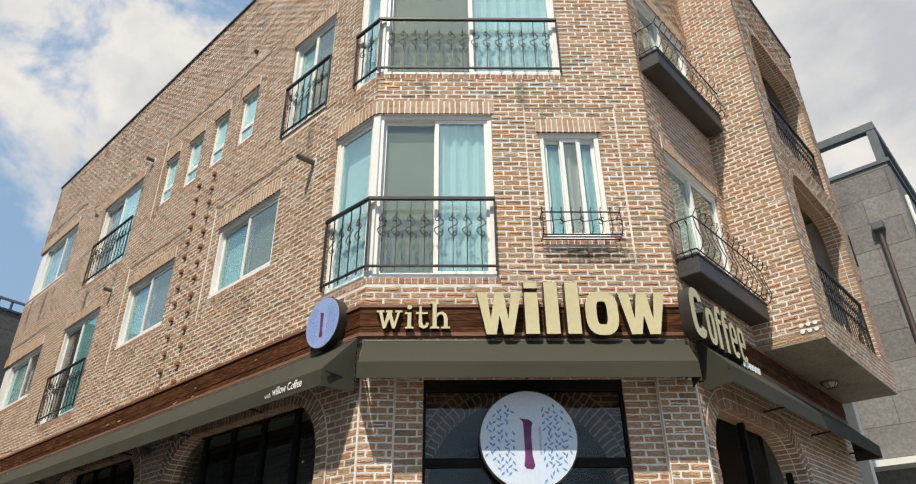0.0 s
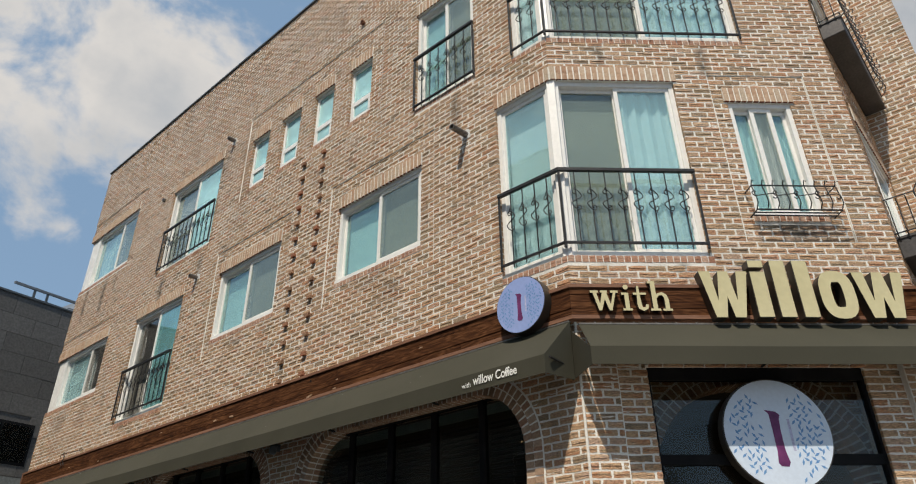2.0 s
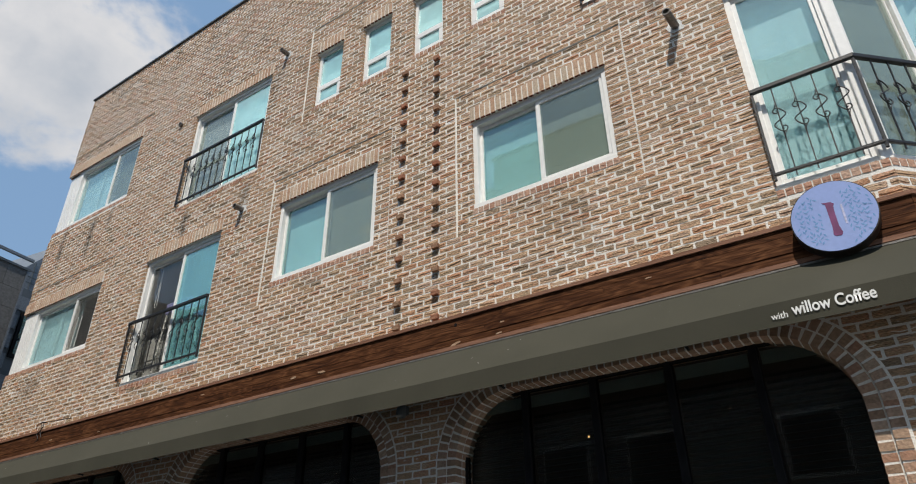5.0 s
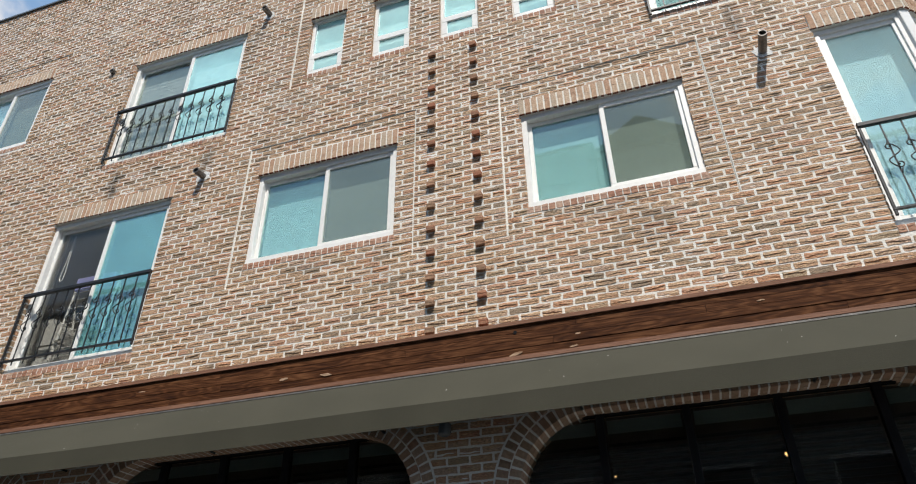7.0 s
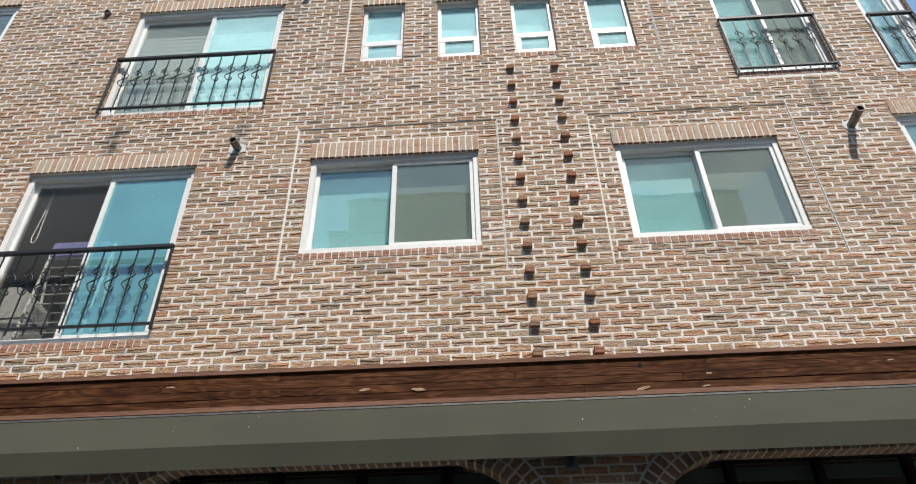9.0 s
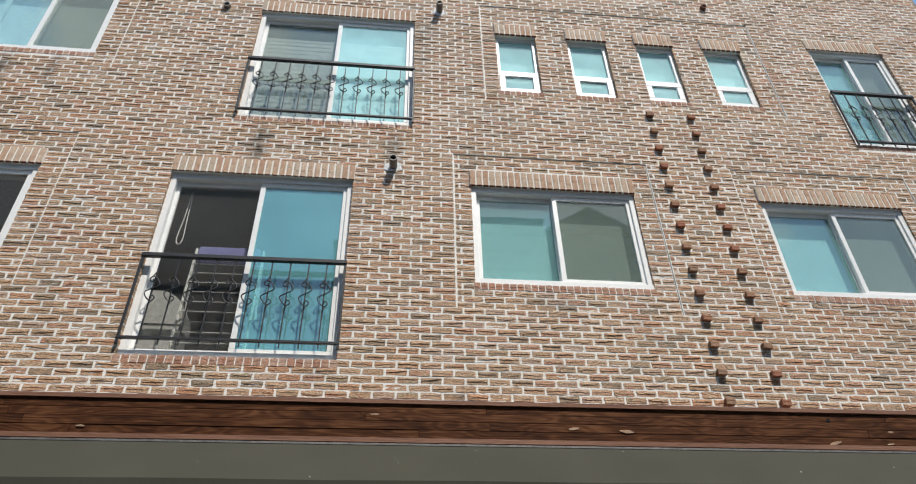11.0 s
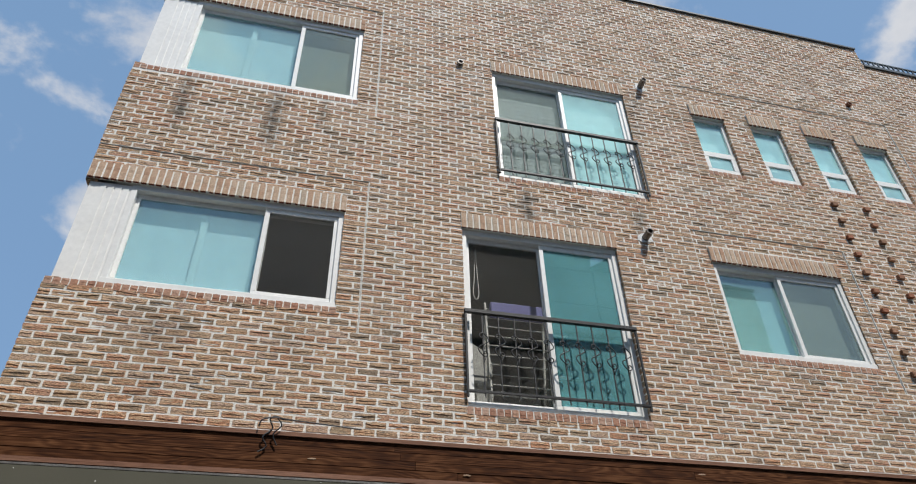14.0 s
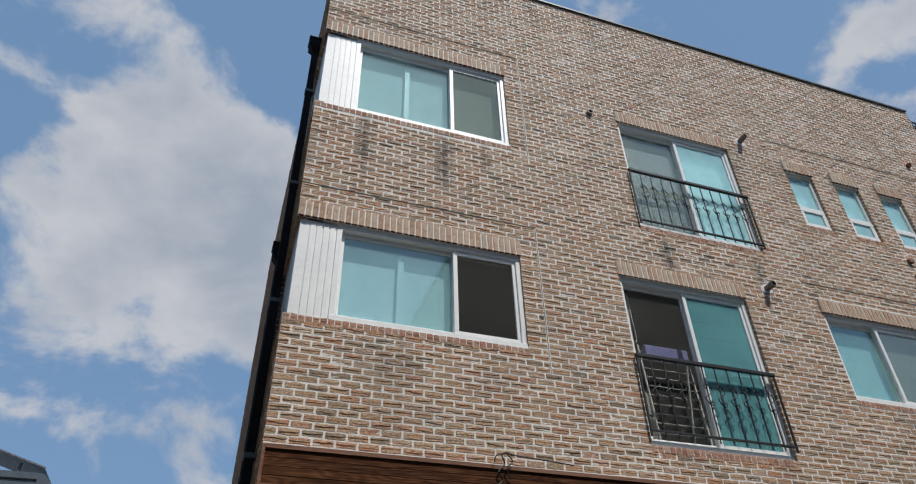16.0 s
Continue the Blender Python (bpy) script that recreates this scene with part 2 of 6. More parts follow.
def grained(name, dark, mid, light):
    """Stained softwood boards: flame grain along x, blotches, and an offset of its own for each board."""
    m = bpy.data.materials.new(name)
    m.use_nodes = True
    t = m.node_tree
    b = t.nodes["Principled BSDF"]
    b.inputs["Roughness"].default_value, b.inputs["Specular IOR Level"].default_value = 0.75, 0.1
    co = t.nodes.new("ShaderNodeTexCoord")
    own = t.nodes.new("ShaderNodeObjectInfo")
    shift = t.nodes.new("ShaderNodeVectorMath")
    shift.operation = "SCALE"
    shift.inputs[0].default_value = (9.0, 3.0, 5.0)
    t.links.new(own.outputs["Random"], shift.inputs["Scale"])
    add = t.nodes.new("ShaderNodeVectorMath")
    t.links.new(co.outputs["Object"], add.inputs[0])
    t.links.new(shift.outputs[0], add.inputs[1])
    mp = t.nodes.new("ShaderNodeMapping")
    mp.inputs["Scale"].default_value = (0.55, 1.0, 3.2)
    t.links.new(add.outputs[0], mp.inputs[0])
    bow = t.nodes.new("ShaderNodeTexNoise")
    bow.inputs["Scale"].default_value, bow.inputs["Detail"].default_value = 1.7, 2.0
    t.links.new(mp.outputs[0], bow.inputs["Vector"])
    rings = t.nodes.new("ShaderNodeMath")
    rings.operation = "MULTIPLY"
    rings.inputs[1].default_value = 95.0
    t.links.new(bow.outputs["Fac"], rings.inputs[0])
    wave = t.nodes.new("ShaderNodeMath")
    wave.operation = "SINE"
    t.links.new(rings.outputs[0], wave.inputs[0])
    fibre = t.nodes.new("ShaderNodeTexNoise")
    fibre.inputs["Scale"].default_value, fibre.inputs["Detail"].default_value = 9.0, 6.0
    fm = t.nodes.new("ShaderNodeMapping")
    fm.inputs["Scale"].default_value = (0.5, 1.0, 9.0)
    t.links.new(add.outputs[0], fm.inputs[0])
    t.links.new(fm.outputs[0], fibre.inputs["Vector"])
    blot = t.nodes.new("ShaderNodeTexNoise")
    blot.inputs["Scale"].default_value, blot.inputs["Detail"].default_value = 1.3, 4.0
    t.links.new(add.outputs[0], blot.inputs["Vector"])
    mix1 = t.nodes.new("ShaderNodeMath")
    mix1.operation = "MULTIPLY_ADD"
    t.links.new(wave.outputs[0], mix1.inputs[0])
    mix1.inputs[1].default_value = 0.11
    t.links.new(fibre.outputs["Fac"], mix1.inputs[2])
    mix2 = t.nodes.new("ShaderNodeMath")
    mix2.operation = "MULTIPLY_ADD"
    t.links.new(blot.outputs["Fac"], mix2.inputs[0])
    mix2.inputs[1].default_value = 0.9
    t.links.new(mix1.outputs[0], mix2.inputs[2])
    ramp = t.nodes.new("ShaderNodeValToRGB")
    ramp.color_ramp.elements.new(0.5)
    for e, p, c in zip(ramp.color_ramp.elements, (0.62, 0.96, 1.30), (dark, mid, light)):
        e.position, e.color = p / 1.4, (*c, 1)
    scale = t.nodes.new("ShaderNodeMath")
    scale.operation = "DIVIDE"
    scale.inputs[1].default_value = 1.4
    t.links.new(mix2.outputs[0], scale.inputs[0])
    t.links.new(scale.outputs[0], ramp.inputs[0])
    t.links.new(ramp.outputs[0], b.inputs["Base Color"])
    bp = t.nodes.new("ShaderNodeBump")
    bp.inputs["Strength"].default_value, bp.inputs["Distance"].default_value = 0.5, 0.006
    t.links.new(mix1.outputs[0], bp.inputs["Height"])
    t.links.new(bp.outputs[0], b.inputs["Normal"])
    return m


M_WOOD = grained("stained_timber", (0.024, 0.0085, 0.0038), (0.070, 0.0255, 0.0095), (0.150, 0.064, 0.027))
M_RAWWOOD = material("bare_wood", [(0.36, 0.22, 0.13), (0.50, 0.34, 0.22)], 0.85, scale=14, stretch=(0.4, 1, 3), fine=60, bump=0.5)
M_TRIM = material("timber_trim", [(0.19, 0.092, 0.056), (0.27, 0.14, 0.09)], 0.7, spec=0.2, scale=4, stretch=(0.3, 1, 5), fine=30, bump=0.3)
M_CANVAS = material("olive_awning_cloth", [(0.044, 0.042, 0.028), (0.053, 0.050, 0.034)], 0.85, scale=1.6, fine=140, bump=0.12, spec=0.3, grain=0.06)
M_CREAM = material("cream_sign_face", [(0.54, 0.48, 0.27), (0.60, 0.54, 0.32)], 0.45, scale=3, fine=20, grain=0.04)
M_DARKSIDE = material("dark_sign_side", [(0.025, 0.02, 0.016), (0.05, 0.04, 0.03)], 0.4, scale=6, fine=40, grain=0.04)
M_WHITE = material("white_print", [(0.74, 0.74, 0.70), (0.80, 0.80, 0.77)], 0.6, scale=5, fine=60, grain=0.04)
M_DISC = material("pale_blue_acrylic", [(0.60, 0.69, 0.80), (0.65, 0.73, 0.83)], 0.3, scale=2, fine=30, grain=0.04)
M_DISCBLUE = material("lavender_blue_acrylic", [(0.27, 0.36, 0.66), (0.32, 0.41, 0.70)], 0.3, scale=2, fine=30, grain=0.04)
M_LEAF = material("blue_print", [(0.10, 0.25, 0.50), (0.17, 0.36, 0.62)], 0.5, scale=20, fine=60, grain=0.04)
M_PURPLE = material("purple_print", [(0.10, 0.014, 0.08), (0.20, 0.035, 0.15)], 0.5, scale=9, fine=60, grain=0.04)
M_BLACKFRAME = material("black_metal_frame", [(0.006, 0.006, 0.007), (0.014, 0.014, 0.015)], 0.75, spec=0.15, scale=5, fine=50, grain=0.04)
M_PLANTER = material("dark_zinc", [(0.055, 0.05, 0.048), (0.085, 0.078, 0.074)], 0.5, metal=0.3, scale=3, fine=35, streak=0.3)
M_CONCRETE = material("painted_soffit", [(0.24, 0.205, 0.155), (0.31, 0.27, 0.21)], 0.85, scale=1.6, fine=25, bump=0.2, streak=0.3)
M_STONE = material("grey_stone", [(0.17, 0.165, 0.155), (0.235, 0.23, 0.215)], 0.8, scale=1.2, fine=18, bump=0.3, per="island", streak=0.3)
M_STONEDARK = material("grey_cladding", [(0.12, 0.115, 0.108), (0.155, 0.15, 0.142)], 0.8, scale=1.0, fine=18, bump=0.2, per="island")
M_LOUVRE = material("grey_metal_panel", [(0.16, 0.18, 0.20), (0.20, 0.22, 0.24)], 0.45, metal=0.2, scale=2, fine=30)
M_STEEL = material("grey_painted_steel", [(0.07, 0.085, 0.095), (0.10, 0.115, 0.125)], 0.5, scale=4, fine=40, grain=0.04)
M_GALV = material("weathered_pipe", [(0.13, 0.12, 0.11), (0.25, 0.235, 0.215)], 0.5, metal=0.4, scale=12, fine=60, bump=0.2)
M_CAULK = material("white_sealant", [(0.66, 0.66, 0.64), (0.76, 0.76, 0.74)], 0.7, scale=20, fine=80, bump=0.5)
M_PLASTER = material("room_plaster", [(0.42, 0.41, 0.38), (0.50, 0.49, 0.46)], 0.9, scale=1.5, fine=30)
# near-black colour stands in for the unlit depth of the shop
M_DARKROOM = material("cafe_unlit_tone", [(0.035, 0.026, 0.02), (0.06, 0.045, 0.034)], 0.8, scale=2, fine=30)
M_CURTAIN = material("pale_curtain", [(0.70, 0.72, 0.72), (0.80, 0.82, 0.82)], 0.9, scale=1.5, stretch=(6, 1, 0.6), fine=12, grain=0.04)
M_SHADE = material("grey_blind", [(0.27, 0.315, 0.27), (0.33, 0.375, 0.325)], 0.9, scale=1.5, fine=14, grain=0.04)
M_PAVING = material("pale_paving", [(0.23, 0.21, 0.18), (0.29, 0.265, 0.23)], 0.9, scale=0.9, fine=30, bump=0.3)
# unseen street, made paler than asphalt to bounce light up the wall
M_STREET = material("bounce_street", [(0.12, 0.117, 0.11), (0.16, 0.156, 0.147)], 0.9, scale=0.7, fine=40, bump=0.4)
M_ROOF = material("roof_membrane", [(0.20, 0.21, 0.20), (0.27, 0.27, 0.26)], 0.85, scale=1.0, fine=25)
M_RENDERW = material("pale_render", [(0.22, 0.235, 0.225), (0.27, 0.285, 0.27)], 0.85, scale=0.8, fine=20, streak=0.2)
M_TILE = material("slate_roof", [(0.05, 0.055, 0.065), (0.08, 0.085, 0.095)], 0.7, scale=3, fine=25)
M_FOLIAGE = material("foliage", [(0.035, 0.065, 0.02), (0.07, 0.115, 0.035)], 0.75, scale=2, fine=20)
M_BARK = material("bark", [(0.09, 0.065, 0.045), (0.15, 0.11, 0.08)], 0.9, scale=6, stretch=(1, 1, 0.3), fine=30, bump=0.5)
M_BOXGREY = material("grey_box_plastic", [(0.42, 0.42, 0.40), (0.50, 0.50, 0.47)], 0.55, scale=3, fine=30)
M_CHEST = material("dark_green_plastic", [(0.02, 0.06, 0.05), (0.035, 0.09, 0.075)], 0.5, scale=3, fine=30)
M_BLUECLOTH = material("lavender_cloth", [(0.22, 0.22, 0.50), (0.30, 0.30, 0.58)], 0.9, scale=5, fine=60)


def glass(name, tint, boost=1.0, film=0.0, film_colour=(0.4, 0.65, 0.63)):
    """A thin tinted pane: light goes through it, and its gloss follows Fresnel. film: the share of dusty film, mesh or
    painted-in sky brightness on it.
    """
    m = bpy.data.materials.new(name)
    m.use_nodes = True
    t = m.node_tree
    t.nodes.clear()
    base = t.nodes.new("ShaderNodeBsdfTransparent")
    base.inputs[0].default_value = (*tint, 1)
    base = base.outputs[0]
    if film:
        coat = t.nodes.new("ShaderNodeBsdfDiffuse")
        coat.inputs[0].default_value = (*film_colour, 1)
        back = t.nodes.new("ShaderNodeBsdfTranslucent")
        back.inputs[0].default_value = (*film_colour, 1)
        both = t.nodes.new("ShaderNodeMixShader")
        both.inputs[0].default_value = 0.0
        t.links.new(coat.outputs[0], both.inputs[1])
        t.links.new(back.outputs[0], both.inputs[2])
        spots = t.nodes.new("ShaderNodeTexNoise")
        spots.inputs["Scale"].default_value, spots.inputs["Detail"].default_value = 1.3, 4.0
        co = t.nodes.new("ShaderNodeTexCoord")
        t.links.new(co.outputs["Object"], spots.inputs["Vector"])
        share = t.nodes.new("ShaderNodeMapRange")
        share.inputs[1].default_value, share.inputs[2].default_value = 0.3, 0.7
        share.inputs[3].default_value, share.inputs[4].default_value = film * 0.75, min(1.0, film * 1.25)
        t.links.new(spots.outputs["Fac"], share.inputs[0])
        mf = t.nodes.new("ShaderNodeMixShader")
        t.links.new(share.outputs[0], mf.inputs[0])
        t.links.new(base, mf.inputs[1])
        t.links.new(both.outputs[0], mf.inputs[2])
        base = mf.outputs[0]
    gloss = t.nodes.new("ShaderNodeBsdfGlossy")
    gloss.inputs["Color"].default_value = (0.93, 0.98, 0.98, 1)
    gloss.inputs["Roughness"].default_value = 0.0
    wave = t.nodes.new("ShaderNodeTexNoise")
    wave.inputs["Scale"].default_value = 1.6
    bp = t.nodes.new("ShaderNodeBump")
    bp.inputs["Strength"].default_value, bp.inputs["Distance"].default_value = 0.05, 0.02
    t.links.new(wave.outputs["Fac"], bp.inputs["Height"])
    t.links.new(bp.outputs[0], gloss.inputs["Normal"])
    fr = t.nodes.new("ShaderNodeLayerWeight")
    fr.inputs["Blend"].default_value = 0.5
    power = t.nodes.new("ShaderNodeMath")
    power.operation = "POWER"
    t.links.new(fr.outputs["Facing"], power.inputs[0])
    power.inputs[1].default_value = 4.0
    mul = t.nodes.new("ShaderNodeMath")
    mul.operation = "MULTIPLY_ADD"
    mul.use_clamp = True
    t.links.new(power.outputs[0], mul.inputs[0])
    mul.inputs[1].default_value, mul.inputs[2].default_value = 0.9, 0.042 * boost
    mx = t.nodes.new("ShaderNodeMixShader")
    t.links.new(mul.outputs[0], mx.inputs[0])
    t.links.new(base, mx.inputs[1])
    t.links.new(gloss.outputs[0], mx.inputs[2])
    out = t.nodes.new("ShaderNodeOutputMaterial")
    t.links.new(mx.outputs[0], out.inputs[0])
    return m


M_GLASS = glass("teal_glass", (0.62, 0.83, 0.82), 3.4, 0.22, (0.30, 0.50, 0.50))
M_FROST = glass("frosted_teal_glass", (0.70, 0.86, 0.87), 3.0, 0.26, (0.42, 0.64, 0.66))
M_CLEAR = glass("clear_teal_glass", (0.58, 0.84, 0.83), 3.6, 0.23, (0.36, 0.80, 0.84))
# paler film paints in the bright sky that these panes reflect
M_BRIGHT = glass("sky_bright_teal_glass", (0.80, 0.95, 0.95), 2.2, 0.46, (0.52, 0.82, 0.83))
M_SCREEN = glass("screened_glass", (0.70, 0.75, 0.74), 2.2, 0.24, (0.30, 0.37, 0.32))
M_MESH = glass("insect_mesh", (0.84, 0.84, 0.82), 0.1, 0.08, (0.26, 0.25, 0.23))
M_CAFEGLASS = glass("cafe_glass", (0.75, 0.78, 0.77), 0.5)
M_DOORGLASS = glass("entrance_glass", (0.70, 0.69, 0.66), 0.9)


def lamp_material(name, colour, strength):
    m = bpy.data.materials.new(name)
    m.use_nodes = True
    b = m.node_tree.nodes["Principled BSDF"]
    b.inputs["Emission Color"].default_value = (*colour, 1)
    b.inputs["Emission Strength"].default_value = strength
    return m


M_BULB = lamp_material("warm_bulb", (1.0, 0.5, 0.16), 2.5)


# ---- mesh helpers ----
class Shape:
    """Collects the faces of one mesh. Local axes: x along a wall, y into it, z up."""

    def __init__(self):
        self.v, self.f = [], []

    def box(self, x0, x1, y0, y1, z0, z1, chamfer=0.0):
        n, c = len(self.v), chamfer
        if c:
            ring = [(x0 + c, y0), (x1 - c, y0), (x1, y0 + c), (x1, y1 - c), (x1 - c, y1), (x0 + c, y1), (x0, y1 - c), (x0, y0 + c)]
            inner = [(x0 + c, y0 + c), (x1 - c, y0 + c), (x1 - c, y0 + c), (x1 - c, y1 - c), (x1 - c, y1 - c), (x0 + c, y1 - c), (x0 + c, y1 - c), (x0 + c, y0 + c)]
            for pts, z in ((inner, z0), (ring, z0 + c), (ring, z1 - c), (inner, z1)):
                self.v += [(x, y, z) for x, y in pts]
            for r in range(3):
                for k in range(8):
                    a, b = n + r * 8 + k, n + r * 8 + (k + 1) % 8
                    self.f.append((a, b, b + 8, a + 8))
            self.f.append((n + 7, n + 5, n + 3, n + 1))
            self.f.append((n + 24, n + 26, n + 28, n + 30))
            return self
        self.v += [(x, y, z) for z in (z0, z1) for x, y in ((x0, y0), (x1, y0), (x1, y1), (x0, y1))]
        self.f += [tuple(n + k for k in q) for q in ((0, 3, 2, 1), (4, 5, 6, 7), (0, 1, 5, 4), (1, 2, 6, 5), (2, 3, 7, 6), (3, 0, 4, 7))]
        return self

    def quad(self, *pts):
        n = len(self.v)
        self.v += [tuple(p) for p in pts]
        self.f.append(tuple(range(n, n + len(pts))))
        return self

    def prism(self, outline, y0, y1):
        """An outline of (x, z), counter-clockwise seen from the front, from y0 (front) to y1."""
        n, k = len(self.v), len(outline)
        self.v += [(x, y0, z) for x, z in outline] + [(x, y1, z) for x, z in outline]
        self.f.append(tuple(range(n, n + k)))
        self.f.append(tuple(range(n + 2 * k - 1, n + k - 1, -1)))
        for i in range(k):
            j = (i + 1) % k
            self.f.append((n + i, n + k + i, n + k + j, n + j))
        return self

    def tube(self, path, r, sides=6, taper=None):
        pts = [Vector(p) for p in path]
        n0 = len(self.v)
        up = Vector((0.13, 0.97, 0.21)).normalized()
        for i, p in enumerate(pts):
            way = (pts[min(i + 1, len(pts) - 1)] - pts[max(i - 1, 0)]).normalized()
            a = way.cross(up)
            if a.length < 0.1:
                a = way.cross(Vector((1, 0, 0)))
            a.normalize()
            b = way.cross(a)
            rr = r if taper is None else r * taper[i]
            for s in range(sides):
                w = 2 * math.pi * s / sides
                self.v.append(tuple(p + (a * math.cos(w) + b * math.sin(w)) * rr))
        for i in range(len(pts) - 1):
            for s in range(sides):
                q = n0 + i * sides
                self.f.append((q + s, q + (s + 1) % sides, q + sides + (s + 1) % sides, q + sides + s))
        self.f.append(tuple(n0 + s for s in range(sides))[::-1])
        self.f.append(tuple(len(self.v) - sides + s for s in range(sides)))
        return self

    def mesh(self, name, mat, smooth=False, fix=True):
        me = bpy.data.meshes.new(name)
        me.from_pydata(self.v, [], self.f)
        if fix:
            bm = bmesh.new()
            bm.from_mesh(me)
            bmesh.ops.recalc_face_normals(bm, faces=bm.faces)
            bm.to_mesh(me)
            bm.free()
        if smooth:
            me.polygons.foreach_set("use_smooth", [True] * len(me.polygons))
        me.materials.append(mat)
        return me


def part(name, shape, mat, parent, label="", at=None, smooth=False, kind=""):
    """One mesh object under a thing or a part."""
    me = shape if isinstance(shape, bpy.types.Mesh) else shape.mesh(name, mat, smooth)
    ob = new(name, me)
    ob.parent = parent
    if at is not None:
        ob.matrix_basis = at
    return tagged(ob, label, kind=kind)


def thing(name, m, label, category, group="", kind=""):
    ob = new(name)
    ob.empty_display_size = 0.2
    ob.matrix_basis = m
    return tagged(ob, label, category, group, kind)


def solid(name, shape, mat, m, label, category, group="", kind="", smooth=False):
    ob = new(name, shape.mesh(name, mat, smooth))
    ob.matrix_basis = m
    return tagged(ob, label, category, group, kind)


# ---- plan: faces of the building (x along the face, y into it, z up) ----
def face(origin, along):
    a = Vector((along[0], along[1], 0)).normalized()
    inn = Vector((-a.y, a.x, 0))
    m = Matrix.Identity(4)
    for r in range(3):
        m[r][0], m[r][1], m[r][2], m[r][3] = a[r], inn[r], (0, 0, 1)[r], (*origin, 0)[r]
    return m


LEFT, FRONT = -19.38, 4.38
CORNER = -5.415
CUT = 3.42
CX, CY = -2.8917, 6.7983
C_DIR = Vector((CX - CORNER, CY - FRONT)).normalized()
C_U0 = CUT - math.hypot(CX - CORNER, CY - FRONT)
RDIR = Vector((0.0, 1.0))
R_LEN, BLOCK_OUT, BLOCK_LEN = 2.18, 0.844, 3.49
BLOCK_AT = Vector((CX, CY)) + RDIR * R_LEN
BLOCK_SIDE = Vector((RDIR.y, -RDIR.x))
TOP, LOWTOP, STEP_X = 12.42, 11.95, -8.1
F_LONG = face((0, FRONT), (1, 0))
F_CUT = face((CX - C_DIR.x * CUT, CY - C_DIR.y * CUT), C_DIR)
F_RIGHT = face((CX, CY), RDIR)
F_SIDE = face(BLOCK_AT, BLOCK_SIDE)
F_BLOCK = face(BLOCK_AT + BLOCK_SIDE * BLOCK_OUT, RDIR)
F_END = face((LEFT, FRONT + 9.0), (0, -1))
COURSE, BRICK, JOINT = 0.0713, 0.2, 0.019
Z0 = 4.643 - 0.5 * COURSE


# ---- brickwork ----
rng = random.Random(7)
BED = 0.0165


NI, NJ = 5, 5


def brick_variants(count, rough, seed):
    """Split faces of hewn bricks on a grid of NI x NJ points: a ragged ledge runs along each, lit above and hollow below. Points are (along, out, up)."""
    r = random.Random(seed)
    out = []
    for v in range(count):
        ledge, lean = r.uniform(0.32, 0.66), r.uniform(-0.10, 0.10)
        lip = rough * r.uniform(0.4, 1.2) * (0.25 if v % 4 == 3 else 1.0)
        hollow = r.uniform(0.0, 0.5)
        rows = []
        for j in range(NJ):
            for i in range(NI):
                jag = r.uniform(-0.085, 0.085)
                line = min(0.78, max(0.2, ledge + lean * (i / (NI - 1) - 0.5) * 2 + jag))
                rim = 0.55 if i in (0, NI - 1) else 1.0
                dx = r.uniform(-0.004, 0.004) if i in (0, NI - 1) else r.uniform(-0.012, 0.012)
                if j == 0:
                    rows.append((dx, -r.uniform(0.0, 0.35) * rough, r.uniform(-0.0035, 0.004), 0.0))
                elif j == 1:
                    rows.append((dx, (0.25 - hollow) * rough * rim + r.uniform(-0.15, 0.15) * rough, r.uniform(-0.002, 0.002), line - r.uniform(0.05, 0.1)))
                elif j == 2:
                    rows.append((dx, -lip * rim + r.uniform(-0.2, 0.2) * rough, r.uniform(-0.002, 0.002), line))
                elif j == 3:
                    rows.append((dx, -lip * rim * r.uniform(0.45, 0.95), r.uniform(-0.004, 0.004), line + (1.0 - line) * r.uniform(0.4, 0.65)))
                else:
                    rows.append((dx, r.uniform(-0.25, 0.2) * rough, r.uniform(-0.004, 0.0035), 1.0))
        out.append(rows)
    return out


VARIANTS = brick_variants(64, 0.0066, 3)
NB = NI * NJ
GRID = [(j * NI + i, j * NI + i + 1, (j + 1) * NI + i + 1, (j + 1) * NI + i) for j in range(NJ - 1) for i in range(NI - 1)]
RIMS = [(*range(NI - 1, -1, -1), NB, NB + 1), (*range(NB - NI, NB), NB + 3, NB + 2), (*range(0, NB, NI), NB + 2, NB), (*range(NB - 1, 0, -NI), NB + 1, NB + 3)]


def brick_points(x0, x1, z0, z1, front, grid, back=0.03):
    pts = []
    k = 1.0 if (x1 - x0) > 0.12 else 0.4
    for n, (dx, dy, dz, f) in enumerate(grid):
        i = n % NI
        pts.append((x0 + (x1 - x0) * i / (NI - 1) + dx * k, front + dy, z0 + (z1 - z0) * f + dz))
    pts += [(x0, front + back, z0), (x1, front + back, z0), (x0, front + back, z1), (x1, front + back, z1)]
    return pts


def add_brick(shape, x0, x1, z0, z1, front, back=0.03, grids=None):
    n = len(shape.v)
    shape.v += brick_points(x0, x1, z0, z1, front, rng.choice(grids or VARIANTS), back)
    shape.f += [tuple(n + k for k in q) for q in GRID + RIMS]


def raw_mesh(name, shape, mat):
    return shape.mesh(name, mat, fix=False)


